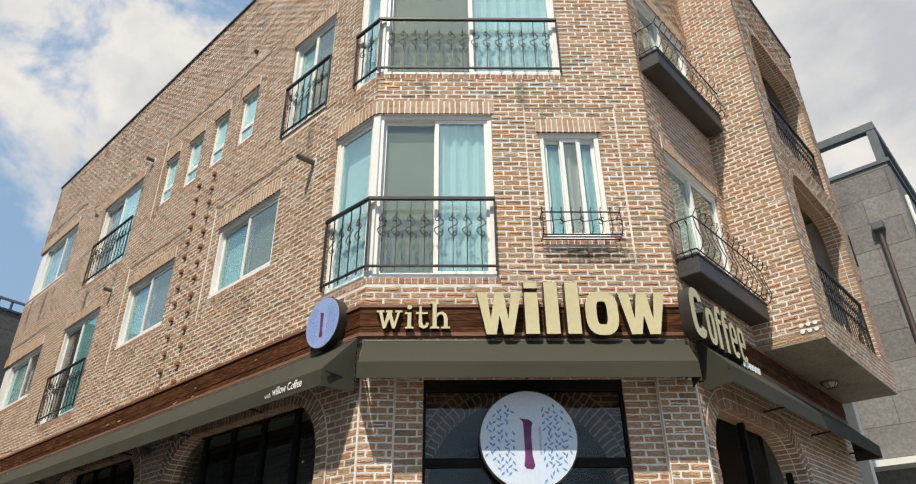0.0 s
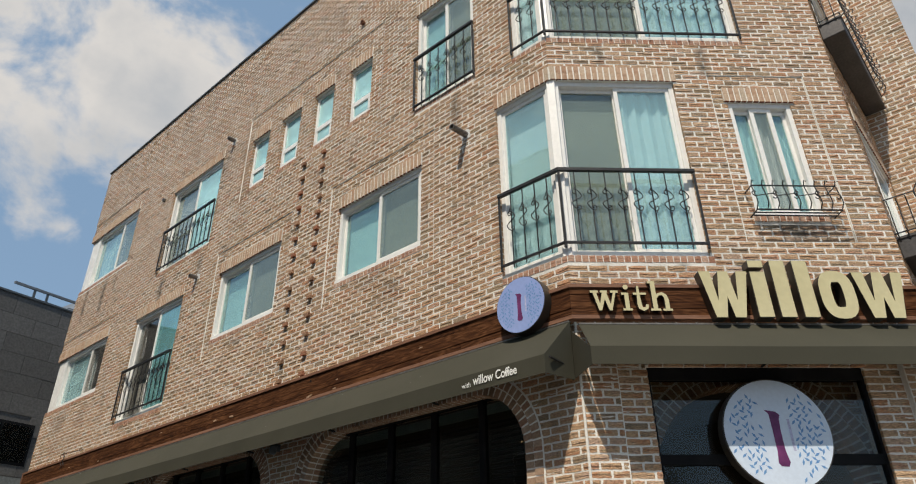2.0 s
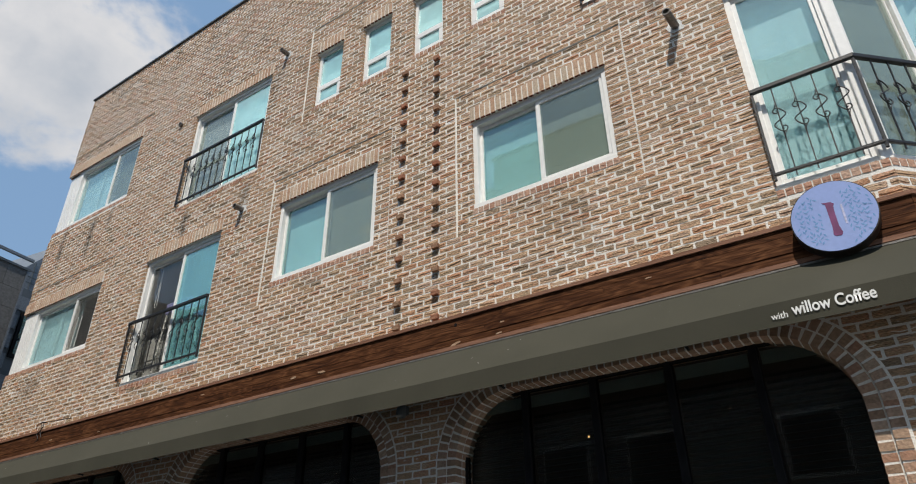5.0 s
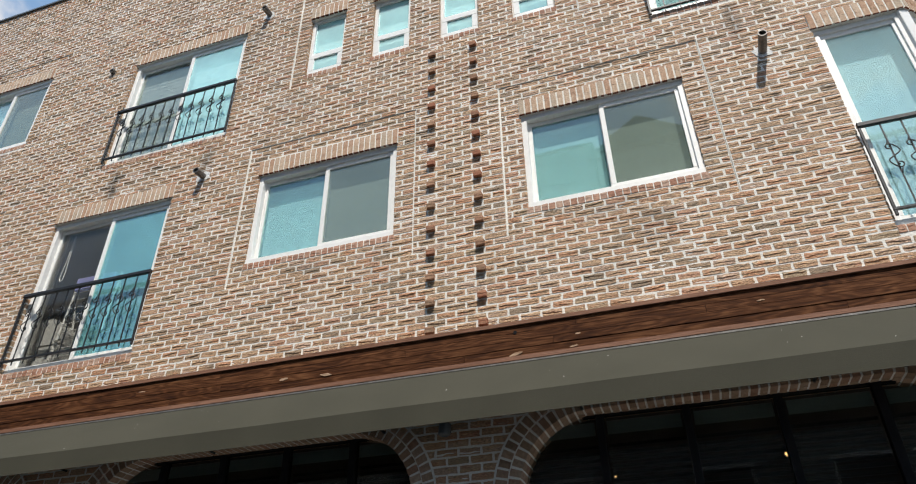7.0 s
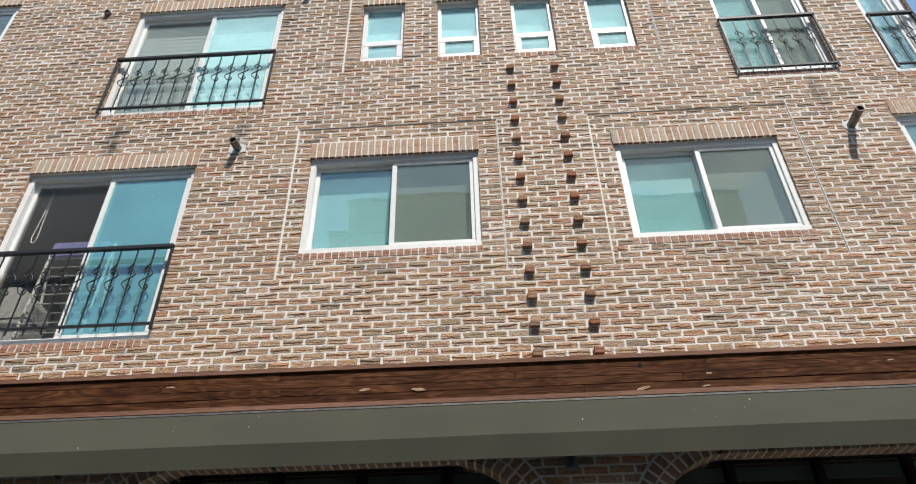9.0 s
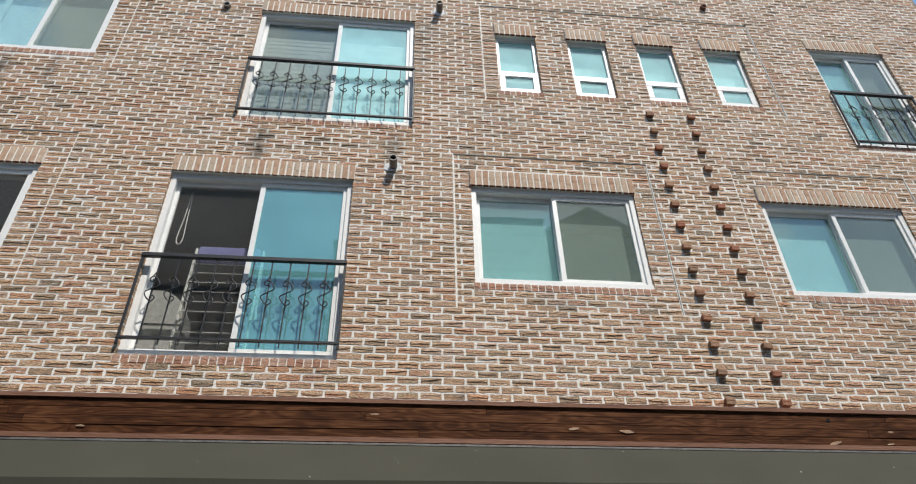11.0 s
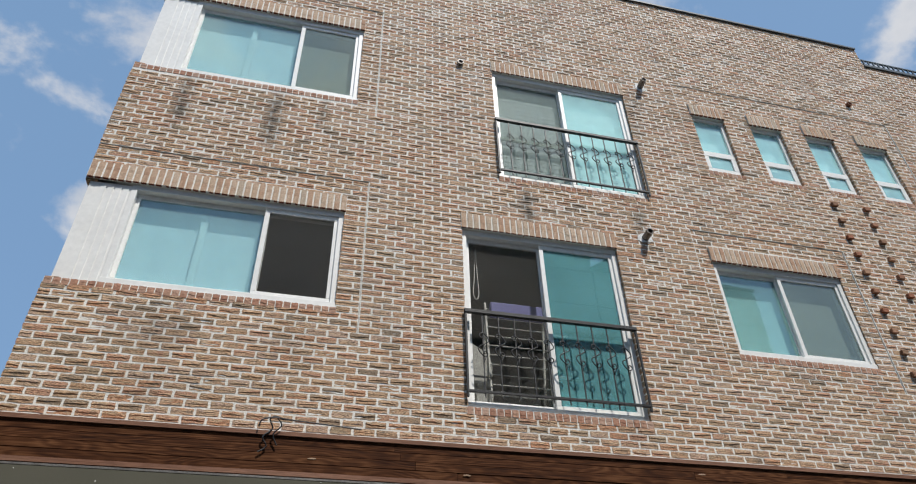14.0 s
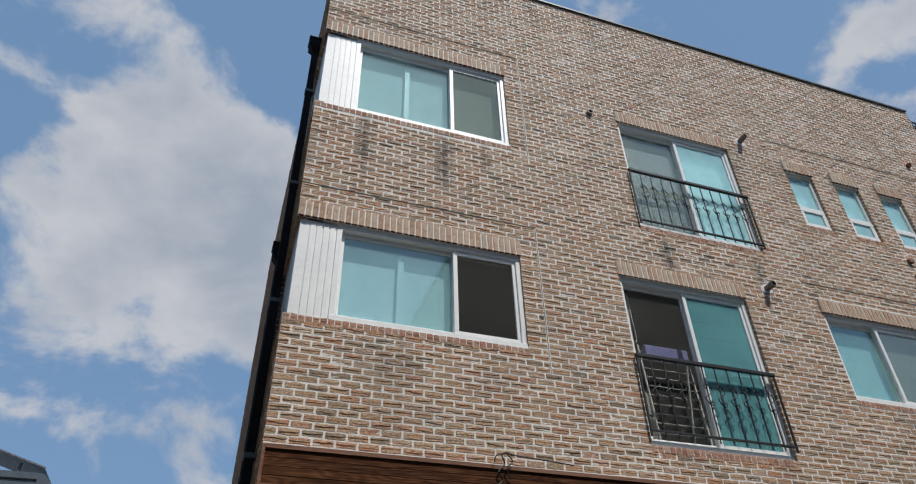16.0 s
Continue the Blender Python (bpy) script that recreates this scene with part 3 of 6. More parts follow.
def brick_meshes(name, w, h, mat, back=0.03, grids=None):
    out = []
    for grid in grids or VARIANTS:
        s = Shape()
        s.v = brick_points(-w / 2, w / 2, -h / 2, h / 2, 0.0, grid, back)
        s.f = list(GRID + RIMS)
        out.append(raw_mesh(name, s, mat))
    return out


FULL = brick_meshes("brick", BRICK - JOINT * 1.16, COURSE - BED, M_BRICK)
HEADERS = brick_variants(24, 0.003, 5)
SOLDIER = brick_meshes("lintel_brick", 0.0545, 0.205, material("brick_lintel", [(0.42, 0.25, 0.16), (0.56, 0.41, 0.29), (0.50, 0.32, 0.21), (0.60, 0.46, 0.34), (0.46, 0.28, 0.18), (0.56, 0.40, 0.28), (0.50, 0.40, 0.30)], 0.9, scale=9, fine=50, per="object", bump=0.6, spec=0.25), 0.13, HEADERS)
# downward faces of the lintel bricks take a darker red than their fronts
M_LINTEL_UNDER = material("brick_lintel_underside", [(0.17, 0.055, 0.035), (0.25, 0.09, 0.055)], 0.9, scale=9, fine=50, per="object", bump=0.4, spec=0.2)
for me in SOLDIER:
    me.materials.append(M_LINTEL_UNDER)
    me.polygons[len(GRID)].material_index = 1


def arch_span(arch, z, grow=0.0):
    """The stretch of an arched opening (left, right, crown, corner radius) at the height z."""
    a, b, top, r, foot = arch
    a, b, top, r = a - grow, b + grow, top + grow, r + grow
    if z > top or z < foot:
        return None
    low = top - r
    inset = r - math.sqrt(max(0.0, r * r - (z - low) ** 2)) if z > low else 0.0
    return (a + inset, b - inset)


def minus(spans, cut):
    out = []
    for a, b in spans:
        if cut[1] <= a or cut[0] >= b:
            out.append((a, b))
            continue
        if cut[0] > a:
            out.append((a, cut[0]))
        if cut[1] < b:
            out.append((cut[1], b))
    return out


def wall(name, m, u0, u1, z0, z1, label, holes=(), panels=(), skip=(), arches=(), ring=0.2, near=None, thick=0.28, tops=(), recess=0.012, phase=0.0, bed=M_MORTAR, stuff=M_BRICKS):
    """A brick wall: mortar body with openings, and the bricks on it. skip: stretches without common bricks; tops: (a, b, z) where the wall ends lower."""
    cuts = [tuple(h) for h in holes] + [(a, b, z, z1 + 1) for a, b, z in tops]
    for arch in arches:
        z = arch[4]
        edge = arch[2] - arch[3]
        e = 0.016
        cuts.append((arch[0] - e, arch[1] + e, z, edge))
        n = 14
        for k in range(n):
            za, zb = edge + (arch[3] + e) * k / n, edge + (arch[3] + e) * (k + 1) / n
            s = arch_span((arch[0] - e, arch[1] + e, arch[2] + e, arch[3] + e, arch[4]), za)
            cuts.append((s[0] - 0.01, s[1] + 0.01, za, zb))
    panels = [(p[0], p[1], Z0 + round((p[2] - Z0) / COURSE) * COURSE, Z0 + round((p[3] - Z0) / COURSE) * COURSE, *p[4:]) for p in panels]
    xs = sorted({u0, u1, *(min(max(c[k], u0), u1) for c in cuts for k in (0, 1)), *(min(max(p[k], u0), u1) for p in panels for k in (0, 1))})
    zs = sorted({z0, z1, *(min(max(c[k], z0), z1) for c in cuts for k in (2, 3)), *(min(max(p[k], z0), z1) for p in panels for k in (2, 3))})
    inside = lambda r, x, z: r[0] < x < r[1] and r[2] < z < r[3]

    def sunk_at(x, z):
        for p in panels:
            if inside(p, x, z):
                return p[4] if len(p) > 4 else recess
        return 0.0

    def depth(i, j):
        if i < 0 or j < 0 or i >= len(xs) - 1 or j >= len(zs) - 1:
            return None
        x, z = (xs[i] + xs[i + 1]) / 2, (zs[j] + zs[j + 1]) / 2
        if any(inside(c, x, z) for c in cuts):
            return None
        return 0.002 + sunk_at(x, z)

    s = Shape()
    for i in range(len(xs) - 1):
        for j in range(len(zs) - 1):
            d = depth(i, j)
            if d is None:
                continue
            a, b, c, e = xs[i], xs[i + 1], zs[j], zs[j + 1]
            s.quad((a, d, c), (b, d, c), (b, d, e), (a, d, e))
            s.quad((a, thick, c), (a, thick, e), (b, thick, e), (b, thick, c))
            for (di, dj), p, q in (((-1, 0), (a, e), (a, c)), ((1, 0), (b, c), (b, e)), ((0, -1), (a, c), (b, c)), ((0, 1), (b, e), (a, e))):
                o = depth(i + di, j + dj)
                if o is None or o > d:
                    far = thick if o is None else o
                    s.quad((p[0], d, p[1]), (p[0], far, p[1]), (q[0], far, q[1]), (q[0], d, q[1]))
    body = new(name, raw_mesh(name, s, bed))
    body.matrix_basis = m
    tagged(body, label, "wall", kind="structure")
    field = Shape()
    k0 = math.floor((z0 - Z0) / COURSE)
    k1 = math.ceil((z1 - Z0) / COURSE)
    count = 0
    for k in range(k0, k1):
        za, zb = Z0 + k * COURSE, Z0 + (k + 1) * COURSE
        zm = (za + zb) / 2
        if zm < z0 or zm > z1:
            continue
        spans = [(u0, u1)]
        for c in (*cuts[:len(holes) + len(tops)], *skip):
            if c[2] < zm < c[3]:
                spans = minus(spans, (c[0], c[1]))
        for arch in arches:
            sp = arch_span(arch, zm, ring)
            if sp:
                spans = minus(spans, sp)
        edges = {e for c in (*cuts[:len(holes) + len(tops)], *skip) if c[2] < zm < c[3] for e in (c[0], c[1])}
        for p in panels:
            if p[2] < zm < p[3]:
                for e in (p[0], p[1]):
                    spans = [q for a, b in spans for q in (((a, e), (e, b)) if a < e < b else ((a, b),))]
        start = u0 + phase - (0.5 * BRICK if k % 2 else 0.0) - BRICK
        for a, b in spans:
            first = math.floor((a - start) / BRICK) + 1
            stops = [a] + [p for p in (start + i * BRICK for i in range(first, first + int((b - a) / BRICK) + 2)) if a + 0.055 < p < b - 0.055] + [b]
            for ba, bb in zip(stops, stops[1:]):
                x0, x1 = ba + JOINT * 0.58, bb - JOINT * 0.58
                deep = 0.03
                if ba <= a and (a in edges or a == u0):
                    x0, deep = a - 0.004, 0.11
                if bb >= b and (b in edges or b == u1):
                    x1, deep = b + 0.004, 0.11
                if x1 - x0 < 0.03:
                    continue
                sunk = sunk_at((x0 + x1) / 2, zm)
                front = sunk + rng.uniform(-0.002, 0.002)
                whole = abs(x1 - x0 - BRICK + JOINT * 1.16) < 0.002
                if near and whole and not sunk and count < 300 and near[0] < x0 and x1 < near[1] and near[2] < zm < near[3]:
                    SINGLE.append((body, ((x0 + x1) / 2, front, zm)))
                    count += 1
                else:
                    add_brick(field, x0, x1, za + BED / 2, zb - BED / 2, front, deep)
    FIELDS.append((body, field, stuff))
    return body


SINGLE, FIELDS, LINTELS, SILLS = [], [], [], []


def lintel(body, a, b, z, proud=0.014):
    """A row of upright bricks over an opening."""
    n = max(3, round((b - a) / COURSE))
    w = (b - a) / n
    part("lintel_bed", Shape().box(a + 0.004, b - 0.004, -proud + 0.0045, 0.1, z + 0.005, z + 0.204), M_MORTAR, body, "white mortar bed")
    for i in range(n):
        LINTELS.append((body, (a + (i + 0.5) * w, -proud, z + 0.105)))


def sill(body, a, b, z, proud=0.0025, height=0.078):
    """A row of brick headers under an opening."""
    n = max(3, round((b - a) / COURSE))
    part("sill_bed", Shape().box(a + 0.002, b - 0.002, -proud + 0.003, 0.1, z - height + 0.004, z - 0.005), M_MORTAR, body, "white mortar bed")
    SILLS.append((body, a, b, z - height, z, n, proud))


def arch_ring(body, arch, mat=None, rings=((0.0, 0.095, -0.004), (0.107, 0.2, -0.014)), foot=2.2):
    """Rings of wedge bricks round an arched opening."""
    a, b, top, r, _ = arch
    s, bed = Shape(), Shape()
    for inner, outer, front in rings:
        odd = 0
        ra = r + inner
        path = []
        z = foot
        pitch = COURSE
        while z < top - r:
            path.append(((a - inner, z), (-1, 0)))
            z += pitch
        n = max(4, round(ra * math.pi / 2 / pitch))
        for k in range(n):
            w = math.pi / 2 * (k + 0.5) / n
            path.append(((a + r - ra * math.cos(w), top - r + ra * math.sin(w)), (-math.cos(w), math.sin(w))))
        n = max(3, round((b - a - 2 * r) / pitch))
        for k in range(n):
            path.append(((a + r + (b - a - 2 * r) * (k + 0.5) / n, top + inner), (0, 1)))
        n = max(4, round(ra * math.pi / 2 / pitch))
        for k in range(n):
            w = math.pi / 2 * (k + 0.5) / n
            path.append(((b - r + ra * math.sin(w), top - r + ra * math.cos(w)), (math.sin(w), math.cos(w))))
        z = top - r
        while z > foot:
            path.append(((b + inner, z), (1, 0)))
            z -= pitch
        long = outer - inner
        for (x, z), (nx, nz) in path:
            odd = 1 - odd
            h0, h1 = 0.027, 0.027 + (0.004 if inner else 0.002)
            tx, tz = nz, -nx
            for grid, y0, lo, hi, wid in ((bed, front + 0.0045 + 0.0007 * odd, 0.004 + 0.001 * odd, long + 0.02, COURSE * 0.64),):
                g0 = len(grid.v)
                for y in (y0, 0.285):
                    for u, v in ((lo, -1), (lo, 1), (hi, 1), (hi, -1)):
                        grid.v.append((x + nx * u + tx * v * wid, y, z + nz * u + tz * v * wid))
                grid.f += [tuple(g0 + q for q in fc) for fc in ((0, 1, 2, 3), (0, 4, 5, 1))]
            base = len(s.v)
            f = front + rng.uniform(-0.004, 0.004)
            for y in (f, 0.102, 0.115, 0.29):
                for u, v, hh in ((0, -1, h0), (0, 1, h0), (long, 1, h1), (long, -1, h1)):
                    s.v.append((x + nx * u + tx * v * hh, y, z + nz * u + tz * v * hh))
            s.f += [tuple(base + 8 + q for q in fc) for fc in ((0, 1, 2, 3), (0, 4, 5, 1), (1, 5, 6, 2), (3, 7, 4, 0))]
            s.f += [tuple(base + q for q in fc) for fc in ((0, 1, 2, 3), (7, 6, 5, 4), (0, 4, 5, 1), (1, 5, 6, 2), (2, 6, 7, 3), (3, 7, 4, 0))]
    part("arch_bed", bed, M_MORTAR, body, "mortar between the arch bricks", kind="stuff")
    return part("arch_ring", s, mat or M_ARCH, body, "double ring of brown header bricks", kind="stuff")


M_ARCH = material("brick_arch", [(0.27, 0.175, 0.115), (0.44, 0.30, 0.205), (0.36, 0.20, 0.13), (0.48, 0.35, 0.25)], 0.9, scale=9, fine=50, per="island", bump=0.6, spec=0.25)

# openings of the long face: left, right, foot, head
W_END2, W_END3 = (LEFT - 1, -16.83, 5.87, 7.06), (LEFT - 1, -16.82, 8.85, 10.25)
W_BAL2, W_BAL3 = (-15.55, -13.70, 4.96, 7.06), (-15.06, -13.10, 7.93, 9.89)
W_MID, W_NEAR = (-12.46, -10.66, 5.83, 7.07), (-9.22, -7.52, 5.83, 7.05)
W_SMALL = [(-12.05, -11.51, 8.66, 9.76), (-11.095, -10.555, 8.66, 9.76), (-10.155, -9.635, 8.66, 9.76), (-9.215, -8.68, 8.66, 9.76)]
W_BAL4 = (-7.66, -6.54, 8.07, 9.93)
W_BAY2, W_BAY3 = (-6.24, CORNER + 1, 4.93, 7.27), (-5.93, CORNER + 1, 7.93, 9.95)
LONG_WINDOWS = [W_END2, W_END3, W_BAL2, W_BAL3, W_MID, W_NEAR, *W_SMALL, W_BAL4, W_BAY2, W_BAY3]
PANELS = [(LEFT - 1, -16.60, 5.59, 7.53), (LEFT - 1, -16.58, 8.64, 10.74), (-12.64, -10.44, 5.53, 7.52), (-9.44, -7.29, 5.55, 7.50), (-12.23, -8.42, 8.43, 10.37)]
ARCHES = [(-9.48, -6.08, 3.735, 0.64, -1.0), (-13.75, -10.38, 3.77, 0.64, -1.0), (-18.0, -14.65, 3.77, 0.64, -1.0)]


def dressing(w, left=0.012, right=0.012):
    a = max(w[0], LEFT) - (left if w[0] > LEFT else 0.0)
    b = min(w[1], CORNER) + (right if w[1] < CORNER else 0.0)
    return a, b


skips = []
for w in LONG_WINDOWS:
    a, b = dressing(w)
    skips += [(a, b, w[3], w[3] + 0.215), (a, b, w[2] - 0.078, w[2])]
wall_long = wall("wall_south", F_LONG, LEFT, CORNER, -0.5, TOP, "long face of hewn tan and red brick with thick white joints", LONG_WINDOWS, PANELS, skips, ARCHES,
                 near=(-12.75, -8.9, 4.72, 5.75), bed=M_MORTAR_LONG, stuff=M_BRICKS_LONG, tops=[(STEP_X, CORNER + 1, LOWTOP)])
for w in LONG_WINDOWS:
    a, b = dressing(w)
    lintel(wall_long, a, b, w[3])
    sill(wall_long, a, b, w[2], -0.0095 if any(p[0] < w[1] - 0.1 < p[1] and p[2] < w[2] < p[3] for p in PANELS) else 0.0025)
for arch in ARCHES:
    arch_ring(wall_long, arch)

# openings of the cut corner face
C_BAY2, C_BAY3 = (-1, 1.405, 4.93, 7.27), (-1, 2.37, 7.95, 9.95)
C_WIN = (2.0, 2.76, 5.43, 6.98)
C_DOOR = (0.58, 2.68, -0.5, 3.62)
C_PANELS = [(1.83, 3.0, 5.12, 7.42), (0.29, 0.58, -1, 4.25, 0.06), (2.68, 3.03, -1, 4.25, 0.06)]
C_ARCH = (0.62, 2.64, 3.70, 1.0, -1.0)
cut_windows = [C_BAY2, C_BAY3, C_WIN]
skips = []
for w in cut_windows:
    a, b = max(w[0], C_U0), w[1] + 0.04
    a -= 0.04 if w[0] > 0 else 0.0
    skips += [(a, b, w[3], w[3] + 0.215), (a, b, w[2] - 0.078, w[2])]
wall_cut = wall("wall_corner", F_CUT, C_U0, CUT, -0.5, LOWTOP, "cut corner face of hewn tan and red brick above a shop door", [*cut_windows, (0.58, 2.68, -1, 3.78)], C_PANELS, skips, (),
                near=(0.0, 3.4, 4.6, 6.3), bed=M_MORTAR_CUT, stuff=M_BRICKS_CUT)
for w in cut_windows:
    a, b = max(w[0], C_U0), w[1] + 0.04
    a -= 0.04 if w[0] > 0 else 0.0
    lintel(wall_cut, a, b, w[3])
    sill(wall_cut, a, b, w[2])
wall_entry = wall("wall_entry", F_CUT @ Matrix.Translation((0, 0.36, 0)), 0.3, 2.96, -0.5, 4.25, "brick wall with a round arch behind the entrance glass", arches=[C_ARCH], thick=0.12)
arch_ring(wall_entry, C_ARCH)

# right-hand face, and the balcony block that stands out from it
R_WINS = [(0.33, 1.95, 5.15, 6.9), (0.33, 1.95, 8.25, 9.9)]
R_ARCH = (0.25, 2.95, 3.6, 0.6, -1.0)
skips = []
for w in R_WINS:
    skips += [(w[0] - 0.04, w[1] + 0.04, w[3], w[3] + 0.215)]
wall_right = wall("wall_east", F_RIGHT, 0.0, R_LEN + BLOCK_LEN, -0.5, LOWTOP, "side face of hewn tan and red brick", [*R_WINS, (R_LEN + 0.5, R_LEN + BLOCK_LEN - 0.3, 5.1, 7.2), (R_LEN + 0.5, R_LEN + BLOCK_LEN - 0.3, 8.1, 10.2)], (), skips, [R_ARCH])
for w in R_WINS:
    lintel(wall_right, w[0] - 0.04, w[1] + 0.04, w[3])
arch_ring(wall_right, R_ARCH)
BLOCK_FOOT, BLOCK_TOP = 4.60, 11.68
wall_side = wall("wall_balcony_side", F_SIDE, 0.0, BLOCK_OUT, BLOCK_FOOT, BLOCK_TOP, "brick side of the projecting balcony block", thick=0.2, near=(0.0, 1.0, 4.6, 8.5))
B_ARCHES = [(0.6, 3.02, 7.5, 0.5, 5.02), (0.6, 3.08, 10.45, 0.55, 8.03)]
wall_block = wall("wall_balcony_front", F_BLOCK, 0.02, BLOCK_LEN, BLOCK_FOOT, BLOCK_TOP, "brick front of the projecting balcony block with two arched openings", (), (), (), B_ARCHES, thick=0.25, ring=0.1)
for arch in B_ARCHES:
    arch_ring(wall_block, arch, M_BRICKS, ((0.0, 0.095, -0.004),), foot=arch[4])
wall_end = wall("wall_west", F_END, 0.0, 8.975, -0.5, TOP, "end face of tan brick", [(7.8, 10.0, 5.87, 7.06), (7.8, 10.0, 8.85, 10.25)])

# flat roofs, floors, rooms behind the windows
INNER = [(LEFT + 0.2, FRONT + 0.2), (CORNER - 0.05, FRONT + 0.2), (CX - 0.25, CY + 0.05), (CX - 0.75, 13.2), (LEFT + 0.2, 13.2)]


def slab(name, z0, z1, mat, label, kind="structure", category="floor"):
    s = Shape()
    n = len(INNER)
    s.v = [(x, y, z) for z in (z0, z1) for x, y in INNER]
    s.f = [tuple(range(n))[::-1], tuple(range(n, 2 * n))] + [(i, (i + 1) % n, n + (i + 1) % n, n + i) for i in range(n)]
    return solid(name, s, mat, Matrix.Identity(4), label, category, kind=kind)


slab("floor_first", 4.42, 4.60, M_PLASTER, "concrete floor between the shop and the flats")
slab("floor_second", 7.50, 7.72, M_PLASTER, "concrete floor between the two flats")
slab("floor_third", 10.75, 10.92, M_PLASTER, "concrete ceiling slab of the upper flat")
slab("roof", 11.70, 11.88, M_ROOF, "grey flat roof behind the parapet", category="roof")
solid("wall_rooms", Shape().box(LEFT + 0.2, CX - 0.4, 8.2, 8.35, 4.6, 10.75), M_PLASTER, Matrix.Identity(4), "plain plaster wall at the back of the rooms", "wall", kind="structure")
solid("wall_shop", Shape().box(LEFT + 0.2, CX - 0.45, 9.6, 9.75, -0.5, 4.42), M_DARKROOM, Matrix.Identity(4), "back wall of the shop, coloured near black for the unlit interior", "wall", kind="structure")
solid("wall_back", Shape().box(LEFT, CX, 13.2, 13.4, -0.5, TOP), M_MORTAR, Matrix.Identity(4), "plain back wall of the building", "wall", kind="structure")
solid("ceiling_shop", Shape().box(LEFT + 0.2, CORNER, FRONT + 0.3, 9.6, 4.30, 4.41), M_DARKROOM, Matrix.Identity(4), "shop ceiling, coloured near black for the unlit interior", "ceiling", kind="structure")
cope = Shape()
cope.box(LEFT - 0.03, STEP_X, -0.035, 0.30, TOP, TOP + 0.035)
solid("coping", cope, M_STEEL, F_LONG, "thin dark metal coping on the parapet", "coping", kind="structure")
solid("coping_low", Shape().box(STEP_X, CORNER, -0.03, 0.30, LOWTOP, LOWTOP + 0.03), M_STEEL, F_LONG, "thin metal coping on the lower parapet", "coping", kind="structure")
solid("coping_block", Shape().box(-0.03, BLOCK_LEN + 0.03, -0.03, 0.25, BLOCK_TOP, BLOCK_TOP + 0.03), M_STEEL, F_BLOCK, "thin metal coping on the balcony block", "coping", kind="structure")


# ---- windows ----
def curtain_shape(u0, u1, z0, z1, y, fold=0.025, pitch=0.14):
    s = Shape()
    n = max(4, int((u1 - u0) / pitch * 4))
    for i in range(n + 1):
        x = u0 + (u1 - u0) * i / n
        yy = y + fold * math.sin(i * math.pi / 2) + 0.3 * fold * math.sin(i * 1.7)
        s.v += [(x, yy, z0), (x, yy, z1), (x, yy + 0.004, z0), (x, yy + 0.004, z1)]
    for i in range(n):
        q = i * 4
        s.f += [(q, q + 4, q + 5, q + 1), (q + 3, q + 7, q + 6, q + 2)]
    return s


def blind_shape(u0, u1, z0, z1, y, pitch=0.075):
    """A roller blind of folded cloth bands."""
    s = Shape()
    n = max(2, int((z1 - z0) / pitch))
    for i in range(n):
        a = z1 - (z1 - z0) * (i + 1) / n
        b = z1 - (z1 - z0) * i / n
        s.quad((u0, y, a), (u1, y, a), (u1, y + 0.005, b), (u0, y + 0.005, b))
        s.quad((u0, y + 0.010, b), (u1, y + 0.010, b), (u1, y + 0.006, a), (u0, y + 0.006, a))
    return s


WINDOWS = 0


